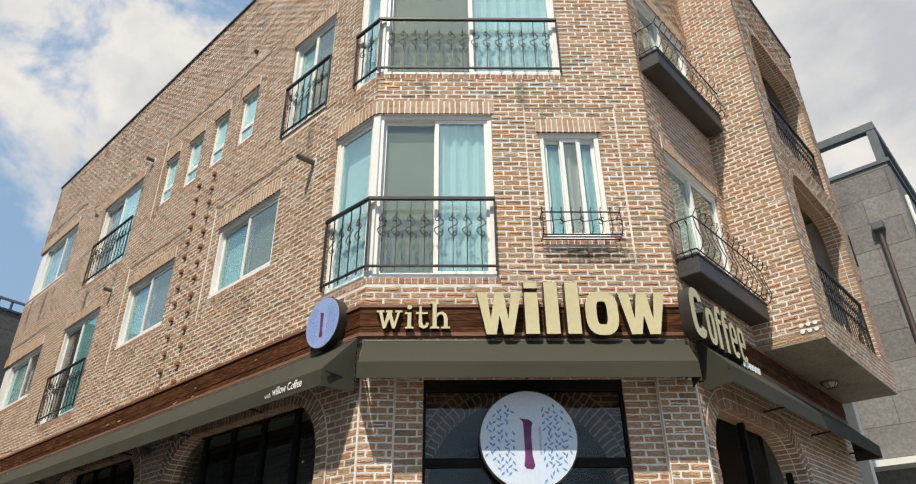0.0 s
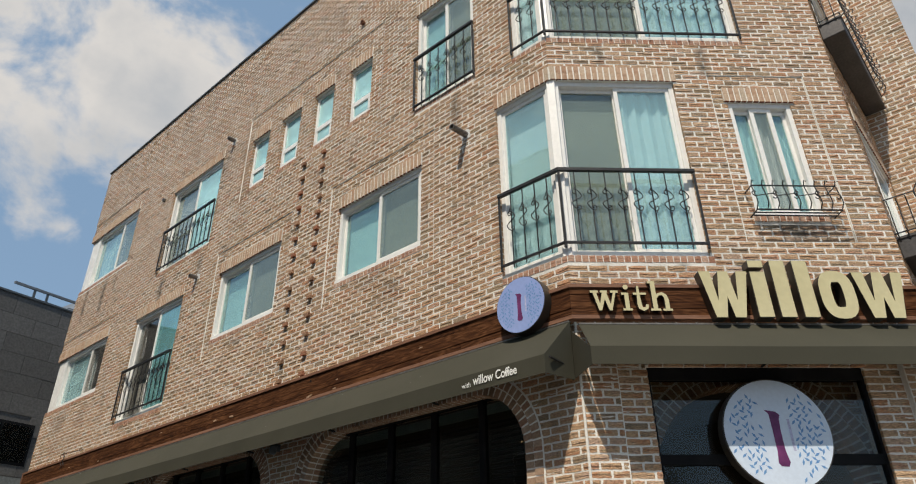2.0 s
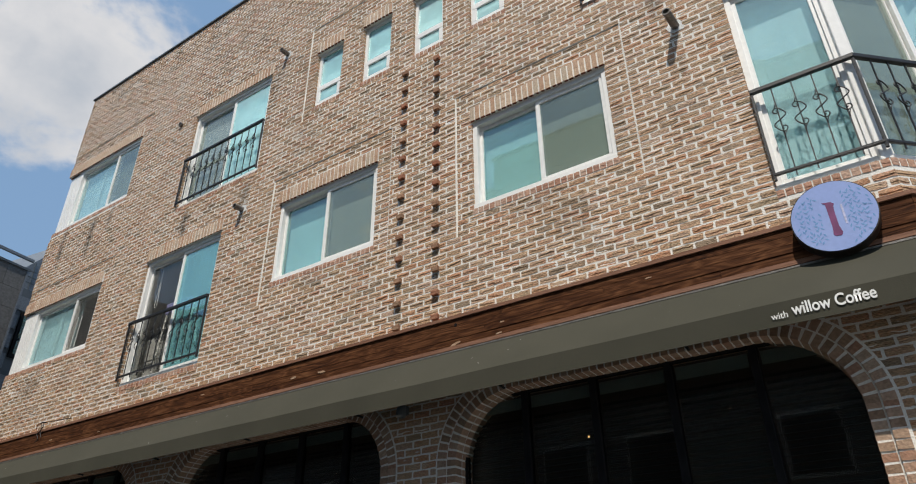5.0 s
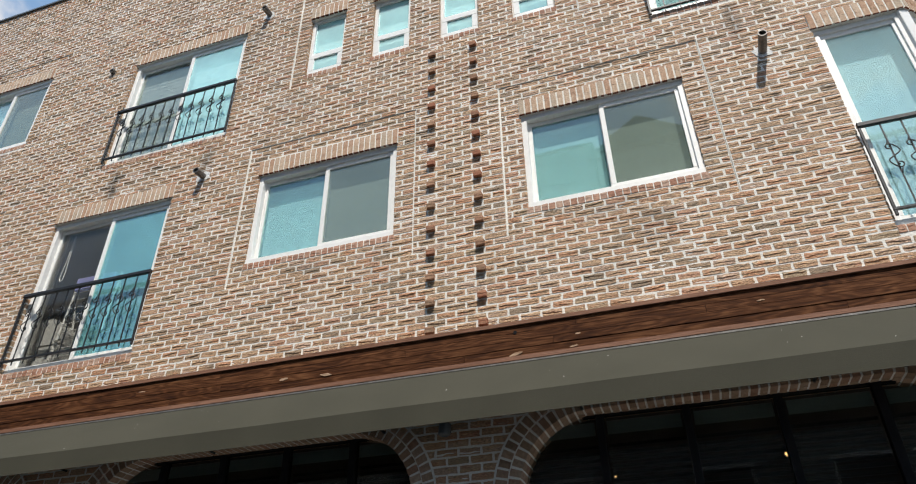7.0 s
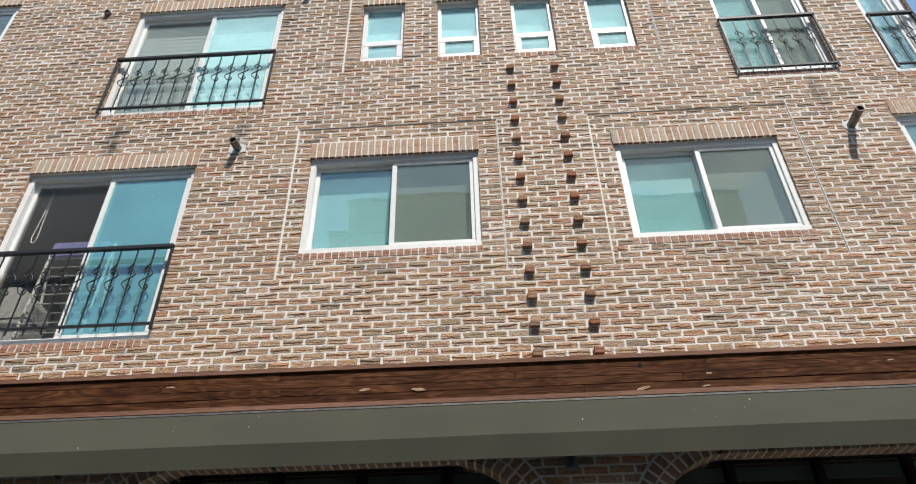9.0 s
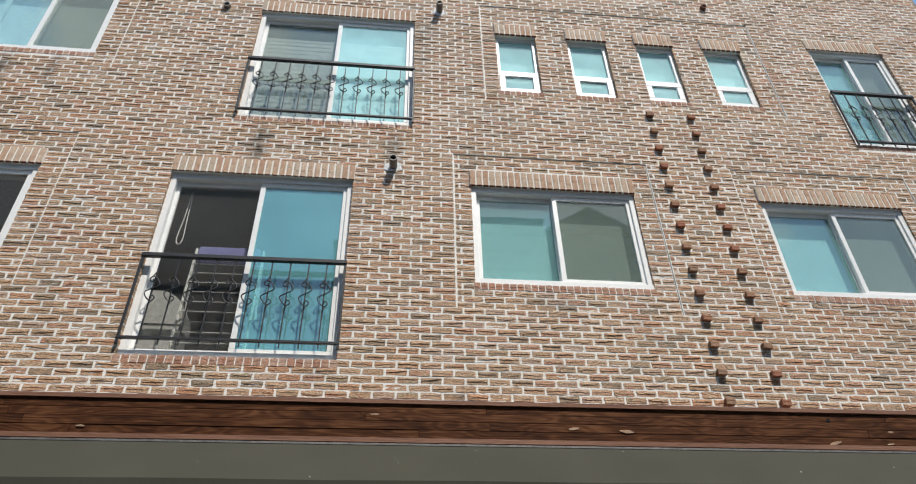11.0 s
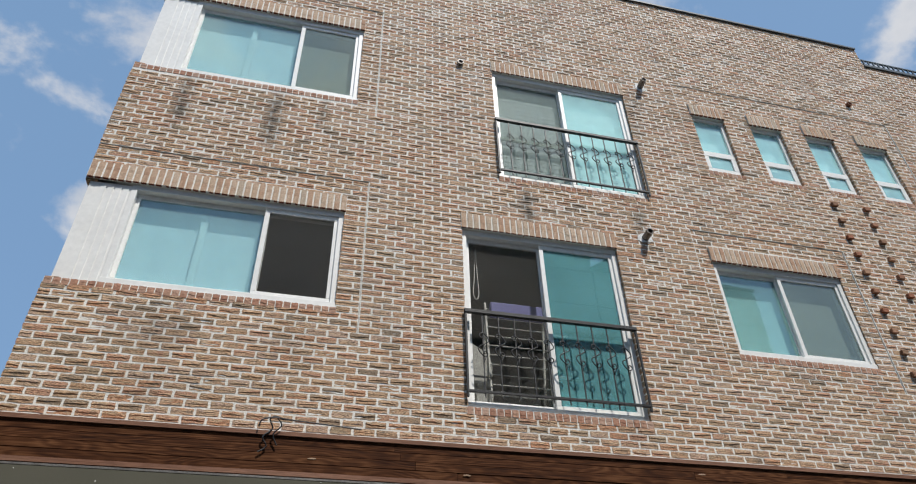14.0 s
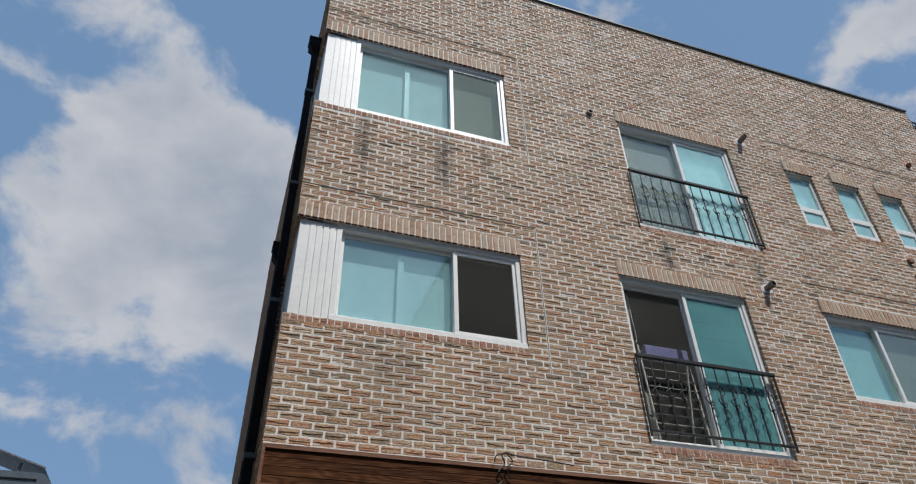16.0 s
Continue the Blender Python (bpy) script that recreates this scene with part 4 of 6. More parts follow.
def window(m, u0, u1, z0, z1, label, sashes, depth=0.032, frame_w=0.06, transom=None):
    """A white sliding window. sashes: (left, right, 'glass' or 'screen' or 'open', what hangs behind, track)."""
    global WINDOWS
    WINDOWS += 1
    t = tagged(thing("window_%d" % WINDOWS, m, label, "window"), kind="structure")
    fr = Shape()
    fr.box(u0, u1, depth, depth + 0.13, z1 - frame_w, z1, 0.004).box(u0, u1, depth - 0.012, depth + 0.13, z0, z0 + frame_w, 0.004)
    fr.box(u0, u0 + frame_w, depth, depth + 0.13, z0 + frame_w, z1 - frame_w, 0.004).box(u1 - frame_w, u1, depth, depth + 0.13, z0 + frame_w, z1 - frame_w, 0.004)
    if transom:
        fr.box(u0 + frame_w, u1 - frame_w, depth + 0.005, depth + 0.12, transom - 0.045, transom + 0.04, 0.004)
    part("window_frame", fr, M_PVC, t, "white plastic frame")
    for a, b, kind, behind, track in sashes:
        y = depth + 0.02 + 0.045 * track
        lo, hi = z0 + frame_w, z1 - frame_w
        e = 0.05
        s = Shape()
        s.box(a, b, y, y + 0.04, hi - e, hi, 0.003).box(a, b, y, y + 0.04, lo, lo + e, 0.003)
        s.box(a, a + e, y, y + 0.04, lo + e, hi - e, 0.003).box(b - e, b, y, y + 0.04, lo + e, hi - e, 0.003)
        sash = part("sash", s, M_PVC, t)
        pane = part("pane", Shape().box(a + e, b - e, y + 0.016, y + 0.022, lo + e, hi - e), {"screen": M_SCREEN, "glass": M_GLASS, "frost": M_FROST, "bright": M_BRIGHT, "clear": M_CLEAR, "mesh": M_MESH}[kind], sash,
                    "glass behind a grey insect screen" if kind == "screen" else "fine grey insect mesh" if kind == "mesh" else "pale teal tinted glass")
        pane.visible_shadow = False
        if behind == "curtain":
            part("curtain", curtain_shape(a + 0.01, b - 0.01, lo, hi, depth + 0.15), M_CURTAIN, t, "pale drawn curtain")
        elif behind == "blind":
            part("blind", blind_shape(a, b, lo, hi, depth + 0.14), M_CURTAIN, t, "pale banded roller blind")
        elif behind == "shade_white":
            part("curtain", Shape().box(a, b, depth + 0.17, depth + 0.176, lo, hi), M_CURTAIN, t, "pale flat roller blind")
            part("inner_stile", Shape().box(a + 0.5 * (b - a), a + 0.5 * (b - a) + 0.07, depth + 0.12, depth + 0.15, lo, hi, 0.004), M_PVC, t, "white stile of an inner sash")
        elif behind == "plain":
            part("curtain", Shape().box(a, b, depth + 0.17, depth + 0.176, lo, hi), M_CURTAIN, t, "pale flat roller blind")
        elif behind == "shade":
            part("blind", Shape().box(a, b, depth + 0.15, depth + 0.156, lo, hi), M_SHADE, t, "grey drawn roller blind")
    return t


def two(u0, u1, left, right, mid=0.5, fw=0.05):
    x = u0 + (u1 - u0) * mid
    return [(u0 + fw, x + 0.02, *left), (x - 0.02, u1 - fw, *right)]


def narrow_window(m, u0, u1, z0, z1, depth=0.058):
    """A fixed pane over a low hopper sash."""
    global WINDOWS
    WINDOWS += 1
    t = tagged(thing("window_%d" % WINDOWS, m, "narrow white window, fixed pane over a low hopper sash", "window"), kind="structure")
    w, mid = 0.05, z0 + 0.40
    fr = Shape()
    fr.box(u0, u1, depth, depth + 0.12, z1 - w, z1, 0.004).box(u0, u1, depth, depth + 0.12, z0, z0 + 0.03, 0.004)
    fr.box(u0, u0 + w, depth, depth + 0.12, z0 + 0.03, z1 - w, 0.004).box(u1 - w, u1, depth, depth + 0.12, z0 + 0.03, z1 - w, 0.004)
    fr.box(u0 + w, u1 - w, depth + 0.004, depth + 0.11, mid - 0.02, mid + 0.035, 0.004)
    part("window_frame", fr, M_PVC, t, "white plastic frame")
    glazed = part("pane", Shape().box(u0 + w, u1 - w, depth + 0.03, depth + 0.036, mid + 0.035, z1 - w), M_BRIGHT, t, "pale blue-green glass, its reflected sky partly painted as film")
    glazed.visible_shadow = False
    a, b, lo, hi, e = u0 + 0.02, u1 - 0.02, z0 + 0.02, mid - 0.005, 0.075
    s = Shape()
    s.box(a, b, depth - 0.014, depth + 0.03, hi - e, hi, 0.004).box(a, b, depth - 0.014, depth + 0.03, lo, lo + e, 0.004)
    s.box(a, a + e, depth - 0.014, depth + 0.03, lo + e, hi - e, 0.004).box(b - e, b, depth - 0.014, depth + 0.03, lo + e, hi - e, 0.004)
    sash = part("sash", s, M_PVC, t, "thick white hopper sash")
    glazed = part("pane", Shape().box(a + e, b - e, depth + 0.006, depth + 0.012, lo + e, hi - e), M_BRIGHT, sash, "pale teal tinted glass")
    glazed.visible_shadow = False
    part("blind", Shape().box(u0 + 0.03, u1 - 0.03, depth + 0.14, depth + 0.146, z0 + 0.03, z1 - 0.03), M_CURTAIN, t, "pale flat roller blind")



for k, (w, mid_x) in enumerate(((W_END2, -17.61), (W_END3, -17.60))):
    a = -18.95
    window(F_LONG, a, w[1], w[2], w[3], "white sliding corner window beside a white panel, one sash screened", [(a + 0.05, mid_x + 0.02, "frost", "shade_white", 1), (mid_x - 0.03, w[1] - 0.05, "screen" if k else "mesh", "shade" if k else "", 0)])
    pn = Shape().box(LEFT + 0.04, a, 0.04, 1.2, w[2], w[3] - 0.02)
    for x in (LEFT + 0.15, LEFT + 0.22, LEFT + 0.29, LEFT + 0.36):
        pn.box(x, x + 0.05, 0.032, 0.041, w[2] + 0.01, w[3] - 0.05)
    solid("wall_cladding", pn, M_PVC, F_LONG, "white ribbed metal cladding closing the corner beside a window", "cladding", kind="structure")
window(F_LONG, *W_BAL2, "white sliding balcony window, left sash open to a dark room", two(W_BAL2[0], W_BAL2[1], ("mesh", "", 1), ("clear", "", 0)), 0.04)
window(F_LONG, *W_BAL3, "white sliding balcony window with banded blinds", two(W_BAL3[0], W_BAL3[1], ("screen", "blind", 1), ("bright", "blind", 0), 0.51), 0.036)
window(F_LONG, *W_MID, "white sliding window with one screened sash", two(W_MID[0], W_MID[1], ("glass", "plain", 1), ("screen", "shade", 0), 0.5))
window(F_LONG, *W_NEAR, "white sliding window with one screened sash", two(W_NEAR[0], W_NEAR[1], ("glass", "plain", 1), ("screen", "shade", 0), 0.5))
for w in W_SMALL:
    narrow_window(F_LONG, *w)
window(F_LONG, *W_BAL4, "white sliding balcony window near the corner", two(W_BAL4[0], W_BAL4[1], ("glass", "blind", 1), ("screen", "shade", 0), 0.5), 0.036)
# corner windows that wrap from the long face to the cut face
for wl, wc, split in ((W_BAY2, C_BAY2, (0.70,)), (W_BAY3, C_BAY3, (1.17,))):
    window(F_LONG, wl[0], CORNER - 0.045, wl[2], wl[3], "tall white corner window with teal glass", [(wl[0] + 0.05, CORNER - 0.09, "frost", "plain", 0)], 0.036)
    window(F_CUT, C_U0 + 0.045, wc[1], wc[2], wc[3], "tall white sliding corner window with a pale curtain", [(C_U0 + 0.09, split[0] + 0.02, "screen", "shade", 1), (split[0] - 0.02, wc[1] - 0.05, "frost", "curtain", 0)], 0.036)
    post = Shape().box(-0.05, 0.05, 0.02, 0.17, wl[2], wl[3], 0.006)
    solid("corner_post", post, M_PVC, face((CORNER, FRONT), (0.924, 0.383)), "white post where two panes of a corner window meet", "window post", "corner posts")
window(F_CUT, *C_WIN, "narrow white sliding window above an iron flower rack", [(2.05, 2.30, "glass", "curtain", 1), (2.26, 2.52, "screen", "curtain", 0), (2.48, 2.71, "glass", "curtain", 1)])
for w in R_WINS:
    window(F_RIGHT, *w, "white sliding window above a planter balcony", two(w[0], w[1], ("glass", "curtain", 1), ("screen", "", 0)))


# ---- iron railings ----
def scroll_path(h, size):
    """An S of wrought iron with a curl at each end, in the plane y = 0, from z = -h to h."""
    pts = []
    for k in range(9):
        w = -math.pi * 1.45 + k * math.pi * 1.45 / 8
        r = size * (0.3 + 0.7 * k / 8)
        pts.append((size * 0.9 - r * math.cos(w) - size * 0.1, 0, h - size + r * math.sin(-w)))
    out = [(x - size * 0.2, y, z) for x, y, z in pts]
    mirror = [(-x, y, -z) for x, y, z in reversed(out)]
    return out + mirror


def eased(points, steps=3):
    """A smooth line through points."""
    out = []
    n = len(points)
    for i in range(n - 1):
        p = [points[max(0, min(n - 1, i + d))] for d in (-1, 0, 1, 2)]
        for k in range(steps):
            t = k / steps
            out.append(tuple(0.5 * (2 * p[1][c] + (p[2][c] - p[0][c]) * t + (2 * p[0][c] - 5 * p[1][c] + 4 * p[2][c] - p[3][c]) * t * t + (3 * p[1][c] - p[0][c] - 3 * p[2][c] + p[3][c]) * t ** 3) for c in range(len(points[0]))))
    return out + [points[-1]]


def iron_scroll(s, k=1.0, y=-0.012):
    """A wrought ornament on a baluster: a broad S with a curl at each end."""
    half = [(-0.012, 0.092), (0.000, 0.082), (-0.010, 0.068), (-0.030, 0.074), (-0.036, 0.096), (-0.020, 0.116), (0.004, 0.112), (0.028, 0.088), (0.047, 0.056), (0.045, 0.030), (0.0, 0.0)]
    path = eased(half) + [(-x, -z) for x, z in reversed(eased(half)[:-1])]
    s.tube([(x * k, y, z * k) for x, z in path], 0.0062, 5)
    s.tube([(-0.020 * k, y, 0.116 * k), (-0.006 * k, y, 0.15 * k), (0.0, 0.0, 0.18 * k)], 0.005, 5)
    s.tube([(0.020 * k, y, -0.116 * k), (0.006 * k, y, -0.15 * k), (0.0, 0.0, -0.18 * k)], 0.005, 5)
    return s


def baluster_mesh(z0, z1):
    s = Shape()
    s.box(-0.0055, 0.0055, -0.0055, 0.0055, z0 - 0.06, z1)
    return s.mesh("baluster", M_IRON)


def scroll_mesh(h):
    return iron_scroll(Shape(), h / 0.175).mesh("scroll", M_IRON, True)


def railing(m, segments, z0, z1, label, gap=0.168, group="window railings", scroll=True, brackets=True):
    """segments: (x, y) corner points in the face's plan; a rail along each, balusters with a scroll on each."""
    t = thing("window_railing", m, label, "railing", group)
    bal = baluster_mesh(z0, z1)
    mid = z0 + 0.57 * (z1 - z0)
    sc = scroll_mesh(0.19) if scroll else None
    for i in range(len(segments) - 1):
        p, q = Vector((*segments[i], 0)), Vector((*segments[i + 1], 0))
        way = q - p
        long = way.length
        at = Matrix.Translation(p) @ Matrix.Rotation(math.atan2(way.y, way.x), 4, "Z")
        part("top_rail", Shape().box(-0.012, long + 0.012, -0.022, 0.022, z1 - 0.021, z1 + 0.021, 0.004), M_IRON, t, at=at)
        part("bottom_rail", Shape().box(-0.012, long + 0.012, -0.014, 0.014, z0 - 0.013, z0 + 0.013, 0.003), M_IRON, t, at=at)
        n = max(2, round(long / gap))
        for k in range(n + 1):
            x = long * k / n
            b = part("baluster", bal, M_IRON, t, at=at @ Matrix.Translation((x, 0, 0)))
            if scroll and 0 < k < n:
                c = part("scroll", sc, M_IRON, b)
                c.matrix_basis = Matrix.Translation((0.0, 0, mid))
        if brackets:
            for x in (0.0, long):
                part("end_post", Shape().box(x - 0.011, x + 0.011, -0.011, 0.011, z0 - 0.06, z1 + 0.01, 0.002), M_IRON, t, at=at)
    return t


OUT = -0.035
railing(F_LONG, [(W_BAL2[0] - 0.0, OUT), (W_BAL2[1] + 0.0, OUT)], 5.10, 5.965, "black wrought-iron window railing with scrolls")
railing(F_LONG, [(W_BAL3[0] - 0.0, OUT), (W_BAL3[1] + 0.0, OUT)], 8.01, 8.89, "black wrought-iron window railing with scrolls")
railing(F_LONG, [(W_BAL4[0] - 0.0, OUT), (W_BAL4[1] + 0.0, OUT)], 8.10, 9.0, "black wrought-iron window railing with scrolls")
knee = (CORNER - OUT * math.tan(math.pi / 8), OUT)
for wl, wc, z0, z1 in ((W_BAY2, C_BAY2, 5.06, 5.96), (W_BAY3, C_BAY3, 8.03, 8.93)):
    u = wc[1] - 0.01
    far = (CX - C_DIR.x * (CUT - u) - OUT * C_DIR.y, CY - FRONT - C_DIR.y * (CUT - u) + OUT * C_DIR.x)
    railing(F_LONG, [(wl[0] + 0.02, OUT), knee, far], z0, z1, "black wrought-iron railing bent round a corner window")

# lattice railing on the low parapet
lat = thing("roof_railing", F_LONG, "dark blue-grey steel lattice railing on the low parapet", "railing")
RZ = LOWTOP + 0.03
for z in (RZ + 0.05, RZ + 0.27, RZ + 0.40):
    part("rail", Shape().box(STEP_X + 0.02, CORNER, 0.12, 0.15, z - 0.015, z + 0.015, 0.004), M_STEEL, lat)
postm = Shape().box(-0.012, 0.012, 0.125, 0.145, RZ, RZ + 0.40).mesh("post", M_STEEL)
for k in range(26):
    part("post", postm, M_STEEL, lat, at=Matrix.Translation((STEP_X + 0.05 + k * 0.108, 0, 0)))

# iron rack under the narrow window
rack = thing("flower_rack", F_CUT, "small black wrought-iron flower rack under a narrow window", "flower rack")
ra, rb, rz0, rz1, rd = 1.93, 2.84, 5.40, 5.70, 0.16
for z, r in ((rz0, 0.008), (rz1, 0.009)):
    part("ring_bar", Shape().tube([(ra, 0.0, z), (ra, -rd, z), (rb, -rd, z), (rb, 0.0, z)], r, 6), M_IRON, rack)
for k in range(3):
    part("floor_bar", Shape().box(ra, rb, -0.05 - k * 0.06, -0.038 - k * 0.06, rz0 - 0.006, rz0 + 0.006), M_IRON, rack)
for k in range(9):
    x = ra + (rb - ra) * k / 8
    bulge = [(x, -rd + 0.01, rz0), (x, -rd - 0.05, rz0 + 0.06), (x, -rd - 0.045, rz0 + 0.12), (x, -rd, rz1), (x, -rd - 0.03, rz1 + 0.05), (x, -rd - 0.06, rz1 + 0.02)]
    part("upright", Shape().tube(bulge, 0.006, 5), M_IRON, rack)
for k in range(4):
    part("scroll", Shape().tube(scroll_path(0.14, 0.04), 0.006, 5), M_IRON, rack, at=Matrix.Translation((ra + (rb - ra) * (k + 0.5) / 4, -rd - 0.012, (rz0 + rz1) / 2 + 0.03)) @ Matrix.Rotation(math.pi / 2, 4, "Y"))


# planter balconies on the right-hand face
def planter(z):
    t = thing("planter_balcony", F_RIGHT, "dark zinc trough with a bellied wrought-iron guard below a window", "planter", "planter balconies")
    a, b, d = 0.08, R_LEN - 0.06, 0.27
    s = Shape().box(a, b, -d, 0.0, z, z + 0.24, 0.012)
    s.box(a - 0.012, b, -d - 0.012, 0.0, z + 0.225, z + 0.255, 0.004)
    part("trough", s, M_PLANTER, t, "dark weathered zinc trough")
    for zz, o in ((z + 0.30, 0.0), (z + 0.72, 0.03)):
        part("guard_bar", Shape().tube([(a, 0.0, zz), (a, -d - o, zz), (b, -d - o, zz)], 0.009, 6), M_IRON, t)
    n = 13
    for k in range(n + 1):
        x = a + (b - a) * k / n
        p = [(x, -d + 0.03, z + 0.2), (x, -d - 0.06, z + 0.27), (x, -d - 0.10, z + 0.37), (x, -d - 0.05, z + 0.55), (x, -d - 0.03, z + 0.72), (x, -d - 0.08, z + 0.80), (x, -d - 0.13, z + 0.77), (x, -d - 0.11, z + 0.72)]
        part("upright", Shape().tube(p, 0.007, 5), M_IRON, t)
    for k in range(3):
        y = -d * (k + 0.4) / 3
        part("upright", Shape().tube([(a, y, z + 0.2), (a - 0.05, y, z + 0.3), (a - 0.03, y, z + 0.45), (a, y, z + 0.62), (a - 0.05, y, z + 0.68)], 0.007, 5), M_IRON, t)
    return t


planter(4.94)
planter(8.06)

# balcony block: soffit, floors, guards, small fittings
solid("balcony_soffit", Shape().box(0.0, BLOCK_LEN, 0.02, BLOCK_OUT + 0.02, BLOCK_FOOT - 0.012, BLOCK_FOOT + 0.14), M_CONCRETE, F_BLOCK, "stained plaster soffit under the balcony block", "soffit", kind="structure")
solid("balcony_floor", Shape().box(0.1, BLOCK_LEN, 0.2, BLOCK_OUT, 7.80, 8.0), M_CONCRETE, F_BLOCK, "plain concrete balcony floor", "floor", kind="structure")
solid("balcony_roof", Shape().box(0.1, BLOCK_LEN, 0.2, BLOCK_OUT, 11.4, 11.55), M_CONCRETE, F_BLOCK, "plain concrete balcony ceiling", "ceiling", kind="structure")
solid("wall_balcony_far", Shape().box(BLOCK_LEN - 0.2, BLOCK_LEN, 0.25, BLOCK_OUT, BLOCK_FOOT + 0.14, BLOCK_TOP), M_MORTAR, F_BLOCK, "far end wall of the balcony block", "wall", kind="structure")
for arch in B_ARCHES:
    railing(F_BLOCK, [(arch[0] + 0.02, 0.06), (arch[1] - 0.02, 0.06)], arch[4] + 0.06, arch[4] + 0.95, "black wrought-iron balcony guard in an arched opening", gap=0.13, group="balcony guards")
dome = Shape()
dome.tube([(0, 0, 0), (0, 0, -0.02)], 0.13, 18)
lamp = thing("soffit_lamp", F_BLOCK @ Matrix.Translation((2.03, 0.58, BLOCK_FOOT - 0.012)), "round caged lamp on the soffit, unlit", "lamp")
part("base", dome, M_GALV, lamp)
part("globe", Shape().tube([(0, 0, -0.02), (0, 0, -0.05), (0, 0, -0.075), (0, 0, -0.085)], 0.1, 16, (1, 0.9, 0.6, 0.15)), M_CREAM, lamp, smooth=True)
for k in range(3):
    w = k * math.pi / 3
    part("cage_bar", Shape().tube([(0.12 * math.cos(w), 0.12 * math.sin(w), -0.02), (0.07 * math.cos(w), 0.07 * math.sin(w), -0.09), (-0.07 * math.cos(w), -0.07 * math.sin(w), -0.09), (-0.12 * math.cos(w), -0.12 * math.sin(w), -0.02)], 0.005, 5), M_IRON, lamp)
for r in range(2):
    for k in range(3):
        solid("weep_vent", Shape().tube([(0, -0.012, 0), (0, 0.01, 0)], 0.028, 12), M_WHITE, F_SIDE @ Matrix.Translation((BLOCK_OUT - 0.24 + k * 0.085, 0, BLOCK_FOOT + 0.12 + r * 0.085)), "small white round vent cap in the brick", "vent", "vent caps")

# ---- timber fascia and awnings ----
FAS0, FAS1, FAS_OUT = 4.245, 4.53, 0.075


def fascia(name, m, a, b, label, miter_a=0.0, miter_b=0.0):
    """Three stained boards with a trim above and below. miter: how far each end leans out at the front."""
    t = thing(name, m, label, "fascia", kind="structure")
    rows = 4
    h = (FAS1 - FAS0) / rows
    for r in range(rows):
        x = a
        first = True
        while x < b - 0.01:
            e = min(b, x + rng.uniform(2.6, 3.8))
            if b - e < 0.8:
                e = b
            f = -FAS_OUT - rng.uniform(0.0, 0.004) + (0.005 if r == 0 else 0.0)
            ka, kb = (miter_a if first else 0), (miter_b if e == b else 0)
            s = Shape()
            z0, z1 = FAS0 + r * h + 0.002, FAS0 + (r + 1) * h - 0.002
            s.v = [(x - ka, f, z0), (e + kb - 0.003, f, z0), (e - 0.003, 0.0, z0), (x, 0.0, z0), (x - ka, f, z1), (e + kb - 0.003, f, z1), (e - 0.003, 0.0, z1), (x, 0.0, z1)]
            s.f = [(0, 3, 2, 1), (4, 5, 6, 7), (0, 1, 5, 4), (1, 2, 6, 5), (2, 3, 7, 6), (3, 0, 4, 7)]
            part("board", s, M_WOOD, t)
            x, first = e, False
    for name2, z0, z1, o in (("top_trim", FAS1, FAS1 + 0.035, FAS_OUT + 0.02), ("bottom_trim", FAS0 - 0.038, FAS0, FAS_OUT + 0.006)):
        s = Shape()
        ka, kb = miter_a * o / FAS_OUT, miter_b * o / FAS_OUT
        s.v = [(a - ka, -o, z0), (b + kb, -o, z0), (b, 0.0, z0), (a, 0.0, z0), (a - ka, -o, z1), (b + kb, -o, z1), (b, 0.0, z1), (a, 0.0, z1)]
        s.f = [(0, 3, 2, 1), (4, 5, 6, 7), (0, 1, 5, 4), (1, 2, 6, 5), (2, 3, 7, 6), (3, 0, 4, 7)]
        part(name2, s, M_TRIM, t, "reddish timber trim")
    if not miter_a:
        part("end_trim", Shape().box(a - 0.03, a, -FAS_OUT - 0.018, 0.0, FAS0 - 0.035, FAS1 + 0.032, 0.003), M_TRIM, t, "reddish upright timber trim")
    return t


MIT = FAS_OUT * math.tan(math.pi / 8)
long_fascia = fascia("fascia_long", F_LONG, LEFT + 0.02, CORNER, "dark brown stained timber boards below the brick", 0.0, MIT)
fascia("fascia_corner", F_CUT, C_U0, CUT, "dark brown stained timber boards behind the sign letters", MIT, MIT)
fascia("fascia_side", F_RIGHT, 0.0, 5.4, "dark brown stained timber boards on the side face", MIT, 0.0)


def bare_patch(x, z, long, high, tilt=0.0):
    """A splintered spot where the stain has come off a board."""
    s, n = Shape(), 11
    for y in (-FAS_OUT - 0.0062, -FAS_OUT - 0.001):
        for k in range(n):
            w = 2 * math.pi * k / n
            r = rng.uniform(0.6, 1.0)
            s.v.append((x + long / 2 * r * math.cos(w), y, z + high / 2 * r * math.sin(w) + tilt * math.cos(w) * long / 2))
    s.f = [tuple(range(n)), tuple(range(2 * n - 1, n - 1, -1))] + [(k, (k + 1) % n, n + (k + 1) % n, n + k) for k in range(n)]
    part("bare_patch", s, M_RAWWOOD, long_fascia, "pale bare wood where the stain is chipped")


